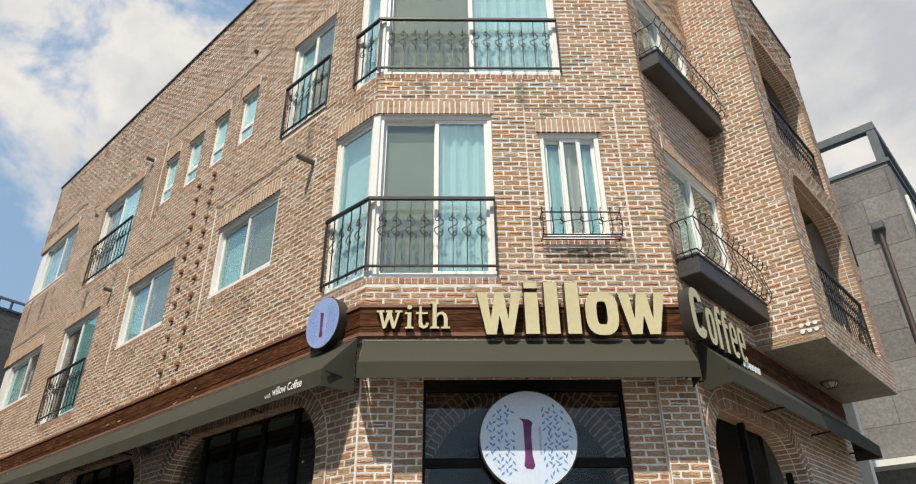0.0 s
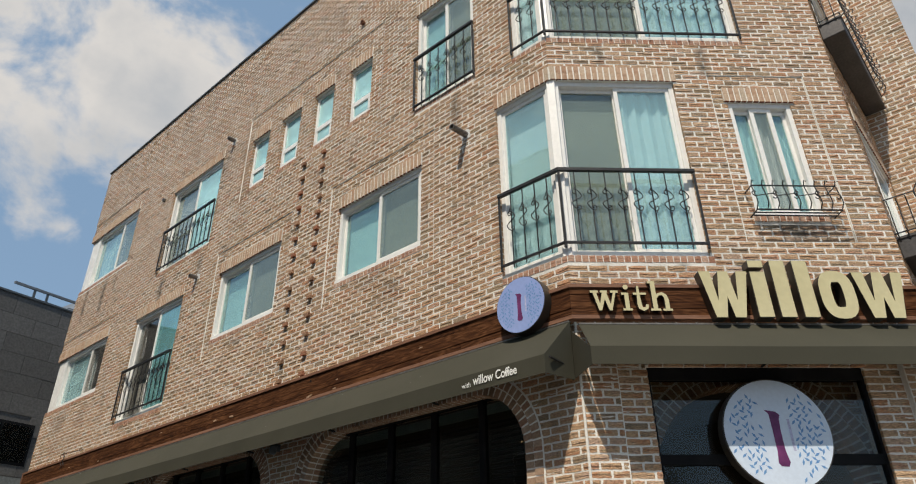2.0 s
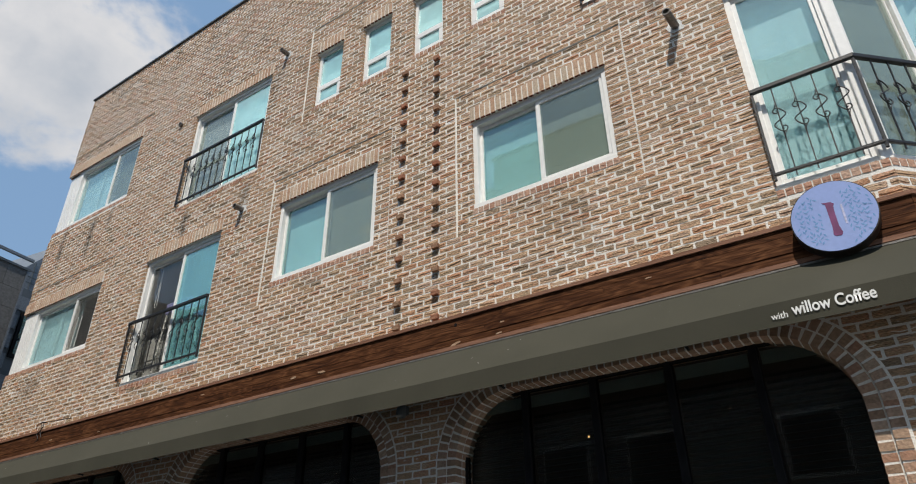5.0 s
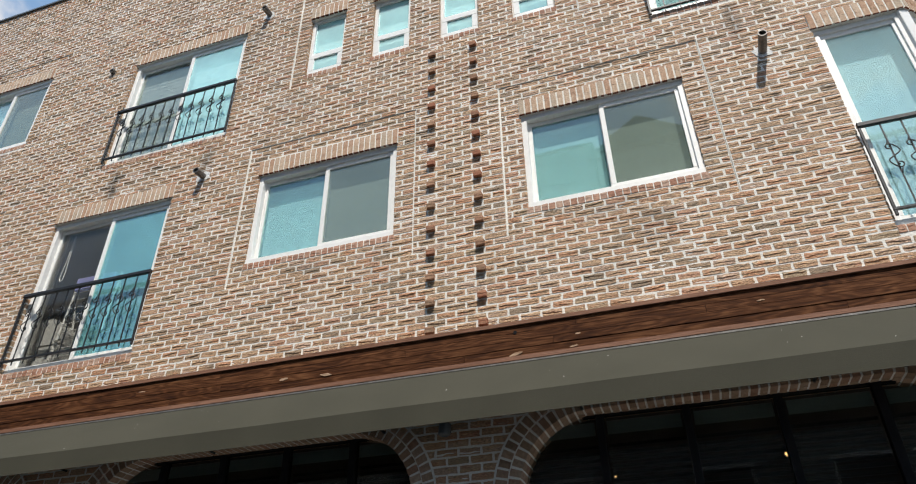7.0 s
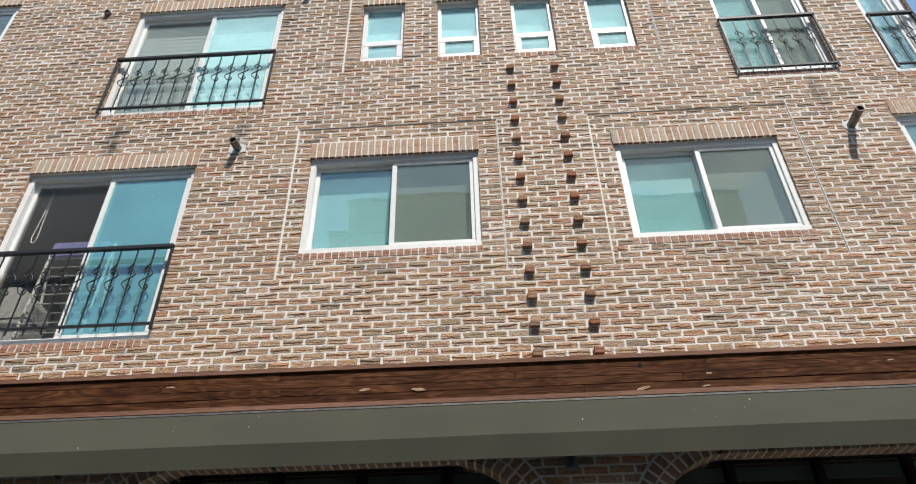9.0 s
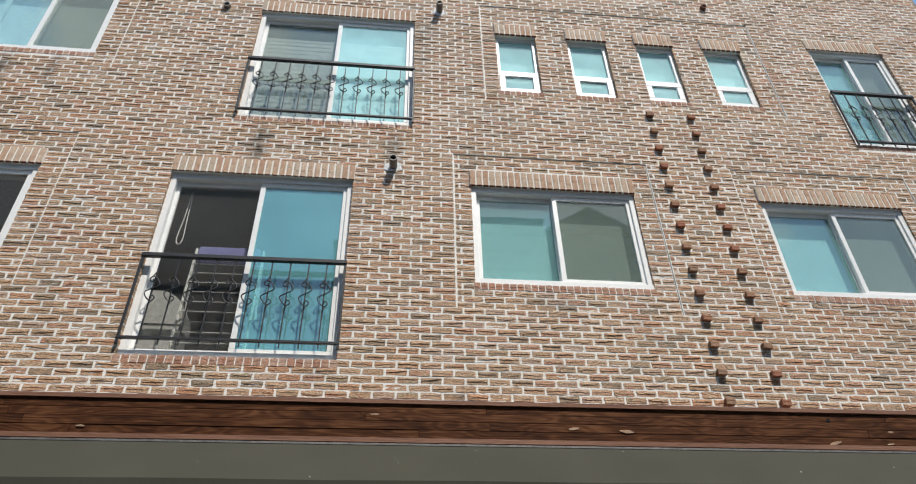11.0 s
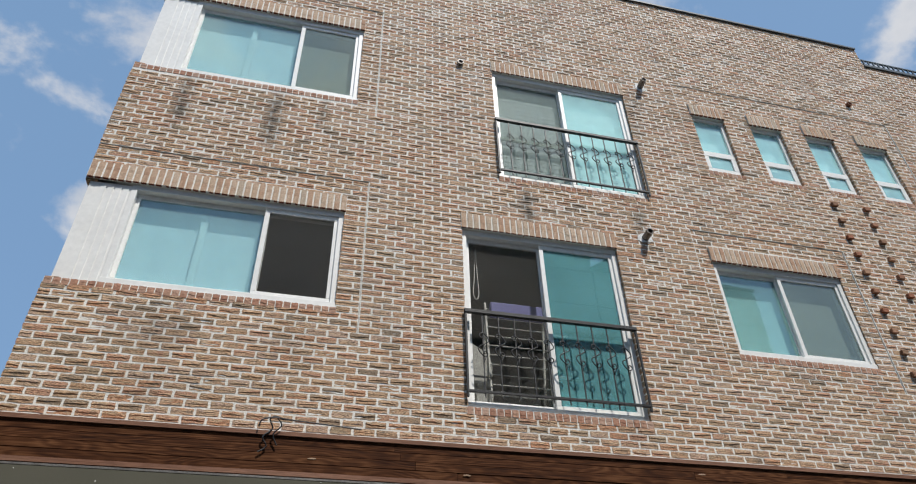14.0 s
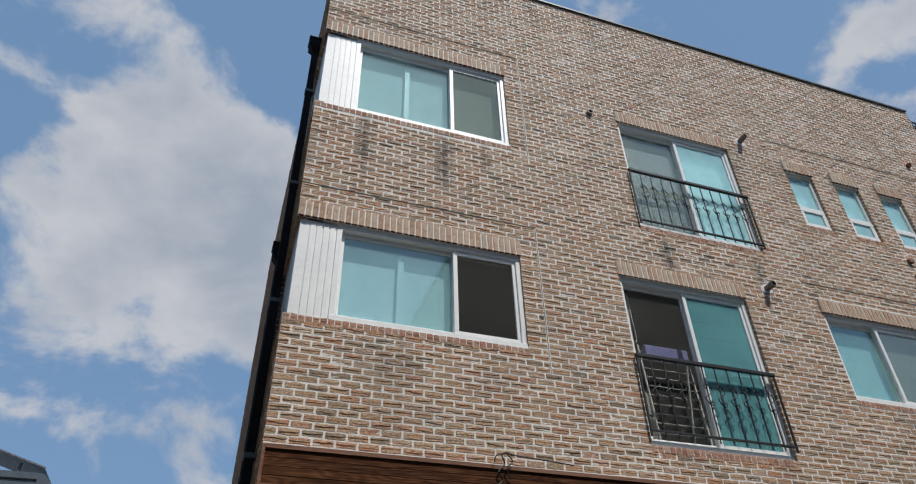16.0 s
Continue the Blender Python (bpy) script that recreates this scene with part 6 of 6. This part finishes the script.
# rain pipes with hopper heads on the end face
for dx, dy, z1 in ((-0.06, 0.80, 10.72), (-0.06, 1.15, 7.2)):
    x, y = LEFT + dx, FRONT + dy
    pipe = thing("rain_pipe", Matrix.Translation((x, y, 0)), "dark square rain pipe with a hopper head on the end face", "rain pipe", "rain pipes")
    part("pipe", Shape().box(-0.045, 0.045, -0.045, 0.045, 0.9, z1, 0.008), M_BLACKFRAME, pipe)
    hop = Shape()
    for z, r in ((z1 - 0.02, 0.05), (z1 + 0.08, 0.10), (z1 + 0.20, 0.10)):
        hop.v += [(-r, -r, z), (r, -r, z), (r, r, z), (-r, r, z)]
    hop.f = [(3, 2, 1, 0), (8, 9, 10, 11)] + [(j * 4 + i, j * 4 + (i + 1) % 4, j * 4 + 4 + (i + 1) % 4, j * 4 + 4 + i) for j in range(2) for i in range(4)]
    part("hopper_head", hop, M_BLACKFRAME, pipe)
    part("hopper_rim", Shape().box(-0.115, 0.115, -0.115, 0.115, z1 + 0.19, z1 + 0.225, 0.006), M_BLACKFRAME, pipe)
    z = z1 - 0.9
    while z > 1.2:
        part("bracket", Shape().box(-0.055, -dx, -0.055, 0.055, z, z + 0.05, 0.004), M_STEEL, pipe)
        z -= 1.7

# clothes rack behind the open balcony window
dry = thing("clothes_rack", F_LONG @ Matrix.Translation((-15.06, 0.36, 4.72)), "white folding clothes rack with a lavender towel behind the open window", "clothes rack")
for x in (-0.16, 0.5):
    part("leg", Shape().tube([(x, -0.12, -0.24), (x, 0.0, 1.62)], 0.014, 6), M_PVC, dry)
    part("leg", Shape().tube([(x, 0.35, -0.24), (x, 0.0, 1.58)], 0.014, 6), M_PVC, dry)
for k in range(10):
    part("rod", Shape().tube([(-0.16, -0.1 + 0.009 * k, 0.5 + k * 0.115), (0.5, -0.1 + 0.009 * k, 0.5 + k * 0.115)], 0.006, 5), M_PVC, dry)
cloth = Shape().box(-0.12, 0.48, -0.05, 0.02, 1.42, 1.6, 0.01)
solid("towel", cloth, M_BLUECLOTH, F_LONG @ Matrix.Translation((-15.06, 0.33, 4.72)), "lavender towel folded over a clothes rack", "towel")


box = thing("storage_box", F_LONG @ Matrix.Translation((-15.56, 0.34, 4.6)), "pale grey rounded storage box standing inside the open window", "storage box")
part("body", Shape().prism([(0, 0), (0.36, 0), (0.36, 0.84), (0, 0.84)], 0.0, 0.3), M_BOXGREY, box)
part("lid", Shape().prism([(-0.012, 0.852), (0.372, 0.852), (0.372, 1.0), (0.34, 1.08), (0.27, 1.15), (0.16, 1.21), (0.02, 1.21), (-0.012, 1.18)], -0.012, 0.312), M_BOXGREY, box, "rounded grey lid")

chest = thing("storage_chest", F_LONG @ Matrix.Translation((-14.58, 0.30, 4.6)), "dark green storage chest standing behind the balcony window", "storage chest")
part("body", Shape().prism([(0, 0), (0.50, 0), (0.42, 0.86), (0.04, 0.86)], 0.0, 0.4), M_CHEST, chest)
part("lid", Shape().box(0.02, 0.44, -0.02, 0.42, 0.864, 0.90, 0.008), M_CHEST, chest)

cord = Shape().tube(eased([(-15.36, 0.2, 6.95), (-15.37, 0.2, 6.6), (-15.39, 0.2, 6.34), (-15.36, 0.2, 6.27), (-15.33, 0.2, 6.34), (-15.34, 0.2, 6.6), (-15.345, 0.2, 6.95)]), 0.006, 5)
solid("pull_cord", cord, M_PVC, F_LONG, "white looped pull cord hanging inside the open window", "cord")

# smooth mortar edge down the pier at the corner
for k, (x, y) in enumerate(((CORNER, FRONT), (CX, CY))):
    seam = Shape().tube([(x + 0.004, y + 0.008, 0.0), (x + 0.004, y + 0.008, 4.2)], 0.0135, 10)
    solid("trim_%d" % (k + 1), seam, M_MORTAR, Matrix.Identity(4), "smooth white mortar bead down the corner of the brick pier", "mortar bead", kind="structure")

# ---- neighbours, street, distance ----
M_SOLAR = material("solar_cells", [(0.008, 0.03, 0.03), (0.015, 0.05, 0.045)], 0.25, scale=3, fine=30)

def tiles(m, u0, u1, z0, z1, w, h, mat, parent, off=0.5, seed=1, cuts=()):
    """Stone slabs with open joints over a wall face."""
    s = Shape()
    z, k = z0, 0
    r = random.Random(seed)
    while z < z1 - 0.02:
        zb = min(z + h, z1)
        x = u0 - (w * off if k % 2 else 0.0)
        while x < u1 - 0.02:
            a, b = max(x, u0), min(x + w, u1)
            if b - a > 0.05 and not any(c[0] < (a + b) / 2 < c[1] and c[2] < (z + zb) / 2 < c[3] for c in cuts):
                y = r.uniform(-0.003, 0.003)
                s.box(a + 0.004, b - 0.004, -0.02 + y, 0.01, z + 0.004, zb - 0.004)
            x += w
        z += h
        k += 1
    return part("stone_slab", s, mat, parent, "grey stone slabs", kind="stuff")


stone = thing("stone_building", face((-9.0, 16.0), (1, 0)), "grey stone-clad building behind with narrow slots and a steel roof frame", "building")
SW, SH = 7.6, 10.55
part("wall", Shape().box(0, SW, 0.0, 9.0, -0.5, SH), M_STONEDARK, stone)
tiles(Matrix.Identity(4), 0, SW, -0.1, SH, 1.25, 0.62, M_STONE, stone)
side = Shape()
for r_ in range(17):
    for c_ in range(7):
        side.box(SW - 0.01, SW + 0.02, 0.01 + c_ * 1.25 + 0.004, (c_ + 1) * 1.25 - 0.004, r_ * 0.62 - 0.1 + 0.004, r_ * 0.62 + 0.52 - 0.004)
part("stone_slab", side, M_STONE, stone, kind="stuff")
part("roof", Shape().box(-0.06, SW + 0.06, -0.06, 9.06, SH, SH + 0.09), M_STEEL, stone, "dark metal roof edge")
for u, z0, z1 in ((6.25, 8.3, 9.1), (6.55, 3.8, 4.6), (5.2, 8.2, 9.0)):
    part("slot_window", Shape().box(u, u + 0.16, -0.026, 0.1, z0, z1), M_BLACKFRAME, stone, "narrow dark slot window")
part("rain_pipe", Shape().tube([(7.02, -0.07, 9.0), (7.02, -0.07, 1.0)], 0.055, 8), material("rust_brown_pipe", [(0.06, 0.04, 0.035), (0.09, 0.06, 0.05)], 0.5), stone, "brown rain pipe")
part("rain_head", Shape().box(6.9, 7.14, -0.2, 0.0, 8.95, 9.15, 0.02), M_STEEL, stone)
part("side_pipe", Shape().tube([(SW + 0.08, 0.4, 9.8), (SW + 0.08, 0.4, 2.0)], 0.04, 8), M_PVC, stone, "white pipe")
for u in (SW - 0.1, 5.0, 2.5, 0.1):
    part("frame_post", Shape().box(u - 0.09, u + 0.09, 0.05, 0.23, SH + 0.09, SH + 1.1), M_STEEL, stone, "steel roof frame post")
part("frame_beam", Shape().box(0.0, SW, 0.04, 0.24, SH + 1.0, SH + 1.2), M_STEEL, stone, "steel roof frame beam")
part("frame_beam", Shape().box(SW - 0.2, SW, 0.24, 6.0, SH + 1.0, SH + 1.2), M_STEEL, stone)
part("ledge", Shape().box(5.0, SW + 0.5, -0.6, 0.0, 4.02, 4.14), M_WHITE, stone, "white ledge")

A, B = Vector((-24.8, 6.27, 0)), Vector((-24.45, 3.9, 0))
ALONG = (A - B).normalized()
grey = thing("grey_building", face((A - ALONG * 10).to_2d(), ALONG.to_2d()), "dark grey slab-clad building across the side street with a roof rail", "building")
GH = 10.4
part("wall", Shape().box(0, 9.98, 0.0, 8.0, -0.5, GH), M_STONEDARK, grey)
tiles(Matrix.Identity(4), 0, 9.96, 5.32, GH, 1.35, 0.56, M_STONEDARK, grey, seed=4, cuts=[(7.85, 9.62, 5.62, 6.78)])
part("roof", Shape().box(-0.05, 10.05, -0.05, 8.0, GH, GH + 0.06), M_STEEL, grey, "dark metal roof edge")
win = part("window", Shape().box(7.85, 9.62, -0.03, 0.1, 5.62, 6.78), M_BLACKFRAME, grey, "dark framed window")
for a, b in ((7.92, 8.7), (8.76, 9.55)):
    part("pane", Shape().box(a, b, -0.045, -0.032, 5.70, 6.70), M_CAFEGLASS, win)
part("base", Shape().box(0, 10.02, -0.03, 0.1, -0.5, 5.3), M_RENDERW, grey, "pale wall base")
part("corner_trim", Shape().box(9.965, 10.02, -0.035, 0.05, 5.3, GH), M_LOUVRE, grey, "grey metal corner trim")
part("roof_rail", Shape().box(0, 10, 0.3, 0.32, GH + 0.14, GH + 0.155), M_STEEL, grey)
part("roof_rail", Shape().box(8.0, 10.25, 0.28, 0.36, GH + 0.46, GH + 0.53), M_LOUVRE, grey, "thick grey handrail")
for u in (8.64, 9.04):
    part("roof_post", Shape().box(u - 0.03, u + 0.03, 0.29, 0.35, GH + 0.05, GH + 0.47), M_STEEL, grey)
part("roof_kerb", Shape().box(8.9, 9.6, 0.2, 0.6, GH + 0.05, GH + 0.14), M_STEEL, grey)
wing = thing("panelled_wing", face(A.to_2d(), ALONG.to_2d()), "recessed wing with grey metal panels and a window", "building")
part("wall", Shape().box(0.02, 5, 0.83, 7.0, -0.5, 10.3), M_STEEL, wing)
for k in range(10):
    z = 4.6 + k * 0.56
    for a, b in (((0.02, 0.6), (1.32, 5)) if 7.9 < z < 9.6 else ((0.02, 5),)):
        part("panel", Shape().box(a, b, 0.79, 0.83, z, z + 0.40), M_LOUVRE, wing, "grey metal panel")
frame_w = part("window", Shape().box(0.66, 1.24, 0.76, 0.83, 8.3, 9.6), M_BLACKFRAME, wing, "dark framed window")
for z0, z1 in ((8.4, 8.78), (8.86, 9.5)):
    part("pane", Shape().box(0.74, 1.16, 0.745, 0.758, z0, z1), M_GLASS, frame_w)
part("roof", Shape().prism([(0.1, 10.3), (0.46, 10.9), (1.7, 12.5), (5, 12.5), (5, 10.3)], 1.25, 6.0), M_LOUVRE, wing, "seamed grey metal roof")
for k in range(6):
    part("roof_seam", Shape().box(0.62 + k * 0.24, 0.64 + k * 0.24, 1.225, 1.25, 10.3, 11.05 + k * 0.3), M_STEEL, wing)
for z in (10.5, 10.68, 10.86):
    part("rail", Shape().box(0.0, 5, 0.85, 0.875, z, z + 0.025), M_STEEL, wing)

# rounded roof with a tilted solar panel, far behind
low = thing("rounded_building", Matrix.Translation((-26.9, 32.0, 0)), "dark grey building with a rounded roof edge", "building")
prof = [(-14, -0.5), (0.55, -0.5), (0.55, 11.9)] + [(0.55 - 0.6 * (1 - math.cos(w)), 11.9 + 0.6 * math.sin(w)) for w in [k * math.pi / 16 for k in range(1, 9)]] + [(-14, 12.5)]
part("wall", Shape().prism(prof, 0, 10), M_STEEL, low)
part("roof_edge", Shape().box(-14, 0.0, -0.05, 0.05, 12.16, 12.22), M_BLACKFRAME, low, "dark line of metal trim")
sol = thing("solar_panel", Matrix.Translation((-26.9, 32.4, 12.5)), "tilted dark solar panel with a pale edge on a steel frame", "solar panel")
tilt = Matrix.Rotation(radians(17.5), 4, "Y")
for k in range(4):
    part("module", Shape().box(-1.5 - k * 1.5, -0.06 - k * 1.5, 0.0, 2.6, 0.33, 0.37), M_SOLAR, sol, at=tilt)
    part("strut", Shape().box(-1.0 - k * 1.5, -0.9 - k * 1.5, 0.2, 0.3, 0.0, 0.55 + k * 0.45), M_STEEL, sol)
part("edge_frame", Shape().box(-6.0, 0.0, -0.04, 0.0, 0.32, 0.385), M_GALV, sol, "pale aluminium edge", at=tilt)

# small wall lamp on the pier between two arches
spot = thing("wall_lamp", F_LONG @ Matrix.Translation((-10.07, 0, 3.70)), "small dark grey spotlight on the brick pier, unlit", "lamp")
part("bracket", Shape().box(-0.03, 0.03, -0.05, 0.0, -0.04, 0.05, 0.006), M_STEEL, spot)
part("housing", Shape().tube([(0, -0.085, 0.06), (0, -0.09, 0.0), (0, -0.10, -0.07), (0, -0.10, -0.075)], 0.05, 14, (0.75, 0.95, 1.0, 0.8)), M_STEEL, spot, "dark grey cone", smooth=True)

# houses across the narrow street, seen as reflections in the panes
HY = -4.8


def far_house(name, a, b, h, label, roof=None, peak=0.0):
    t = thing(name, Matrix.Translation((0, HY, 0)), label, "house", "houses across the street")
    part("wall", Shape().box(a, b, -8.0, -0.03, -0.5, h), M_RENDERW, t)
    z = 0.0
    while z < h - 0.3:
        part("siding_board", Shape().box(a, b, -0.03, 0.0, z + 0.01, min(h, z + 0.58)), M_RENDERW, t)
        z += 0.6
    if roof:
        ra, rb = roof
        g = Shape()
        g.v = [(ra - 0.15, 0.2, h), (rb + 0.15, 0.2, h), (rb + 0.15, -8.2, h), (ra - 0.15, -8.2, h), ((ra + rb) / 2, 0.2, peak), ((ra + rb) / 2, -8.2, peak)]
        g.f = [(0, 1, 4), (3, 5, 2), (0, 4, 5, 3), (1, 2, 5, 4), (0, 3, 2, 1)]
        part("roof", g, M_TILE, t, "dark slate gable roof")
    else:
        part("coping", Shape().box(a - 0.05, b + 0.05, -8.05, 0.05, h, h + 0.08), M_TILE, t, "dark slate coping")
    w = a + 0.9
    while w < b - 1.6:
        for z in (1.2, 4.2, 7.2, 10.2):
            if z < h - 2.5:
                win = part("window", Shape().box(w, w + 1.2, -0.02, 0.04, z, z + 1.3), M_PVC, t, "white framed window")
                part("pane", Shape().box(w + 0.08, w + 1.12, 0.03, 0.05, z + 0.08, z + 1.22), M_BLACKFRAME, win, "dark pane")
        w += 2.1
    return t


far_house("house", -9.0, -6.45, 13.85, "pale sided house with a slate gable across the street", (-9.0, -6.45), 14.75)
far_house("house", -6.4, -3.6, 13.9, "pale flat-topped house across the street")
far_house("house", -14.3, -9.05, 14.3, "tall pale flat-topped house across the street")
far_house("house", -14.8, -14.35, 13.2, "narrow pale stair tower across the street")
far_house("house", -34.0, -17.2, 9.2, "long pale flat-topped house across the street")

# ground
gs = Shape()
edges = [-900, -300, -120, -60, -40, -30] + [-26 + k for k in range(30)] + [6, 12, 30, 120, 300, 900]
lev = lambda x: 0.045 * min(24.0, max(0.0, -x)) - 0.05
for x in edges:
    gs.v += [(x, -900, lev(x)), (x, 900, lev(x))]
for i in range(len(edges) - 1):
    gs.f.append((2 * i, 2 * i + 2, 2 * i + 3, 2 * i + 1))
solid("ground", gs, M_STREET, Matrix.Identity(4), "unseen street rising gently along the building, paled to bounce light", "street", kind="structure")

for name, x0, x1, y0, y1 in (("pavement", -26.0, CORNER, 1.4, FRONT - 0.003), ("pavement_corner", CORNER + 0.003, 3.0, 1.4, 12.0)):
    p = Shape()
    xs = [x0 + (x1 - x0) * k / 20 for k in range(21)]
    for x in xs:
        p.v += [(x, y0, lev(x) - 0.2), (x, y0, lev(x) + 0.12), (x, y1, lev(x) + 0.12)]
    for k in range(20):
        for q in (0, 1):
            p.f.append((3 * k + q, 3 * k + 3 + q, 3 * k + 4 + q, 3 * k + 1 + q))
    solid(name, p, M_PAVING, Matrix.Identity(4), "pale paved footway raised along the building", "pavement", kind="structure")


def small_tree(x, y, top, seed):
    """A slender street tree: tapered trunk, limbs, and a loose crown of single leaves."""
    r = random.Random(seed)
    t = thing("tree", Matrix.Translation((x, y, -0.05)), "slender young street tree with loose dark green leaves", "tree", "street trees")
    s = Shape().tube([(0, 0, -0.1), (0.03, 0.02, top * 0.3), (0.0, 0.05, top * 0.6), (0.05, 0.0, top * 0.93)], 0.09, 8, (1.0, 0.8, 0.5, 0.15))
    tips = []
    for k in range(16):
        z, w, long = top * r.uniform(0.38, 0.88), r.uniform(0, 6.28), r.uniform(0.5, 1.1)
        long *= 1.25 - z / top
        tip = (long * math.cos(w), long * math.sin(w), z + r.uniform(0.3, 0.7))
        s.tube([(0.02, 0.03, z), (tip[0] * 0.5, tip[1] * 0.5, z + 0.25), tip], 0.025, 5, (1.0, 0.7, 0.3))
        tips.append(tip)
    tips.append((0.05, 0.0, top * 0.95))
    part("trunk", s, M_BARK, t, "thin brown trunk with limbs")
    leaves = Shape()
    for _ in range(1500):
        c = r.choice(tips)
        p = Vector((c[0] + r.gauss(0, 0.2), c[1] + r.gauss(0, 0.2), c[2] + r.gauss(0, 0.2)))
        a = Vector((r.gauss(0, 1), r.gauss(0, 1), r.gauss(0, 0.7))).normalized()
        b = a.orthogonal().normalized() * 0.022
        n = len(leaves.v)
        leaves.v += [tuple(p), tuple(p + a * 0.04 + b), tuple(p + a * 0.095), tuple(p + a * 0.04 - b)]
        leaves.f.append((n, n + 1, n + 2, n + 3))
    part("crown", leaves, M_FOLIAGE, t, "loose crown of small leaves", kind="stuff")


small_tree(5.9, -4.1, 6.7, 5)
small_tree(8.2, -1.7, 5.7, 6)

# ---- the bricks themselves ----
def singles(entries, meshes, name):
    r = random.Random(11)
    for owner, place in entries:
        ob = new(name, r.choice(meshes))
        ob.parent = owner
        ob.matrix_basis = Matrix.Translation(place)


PROJ = brick_meshes("projecting_brick", 0.085, 0.055, material("brick_projecting", [(0.24, 0.13, 0.08), (0.40, 0.24, 0.15), (0.34, 0.14, 0.08), (0.30, 0.19, 0.12)], 0.9, scale=9, fine=50, per="object", bump=0.6, spec=0.25), 0.09, HEADERS)
singles([(wall_long, (x, -0.046, Z0 + (4 * k + 0.5) * COURSE)) for x in (-10.235, -9.715) for k in range(14)], PROJ, "projecting_brick")
singles(LINTELS, SOLDIER, "lintel_brick")
singles(SINGLE, FULL, "brick")
by_owner = {}
for owner, a, b, z0, z1, n, proud in SILLS:
    s = by_owner.setdefault(owner, Shape())
    w = (b - a) / n
    for i in range(n):
        add_brick(s, a + i * w + 0.005, a + (i + 1) * w - 0.005, z0 + 0.004, z1 - 0.002, -proud + rng.uniform(-0.002, 0.002), 0.12, HEADERS)
for owner, s in by_owner.items():
    ob = new("sill_bricks", raw_mesh("sill_bricks", s, M_RED))
    ob.parent = owner
    tagged(ob, "red brick headers under the openings", kind="stuff")
for owner, s, mat in FIELDS:
    if s.v:
        ob = new("brick_field", raw_mesh("brick_field", s, mat))
        ob.parent = owner
        tagged(ob, "hewn tan and red bricks", kind="stuff")
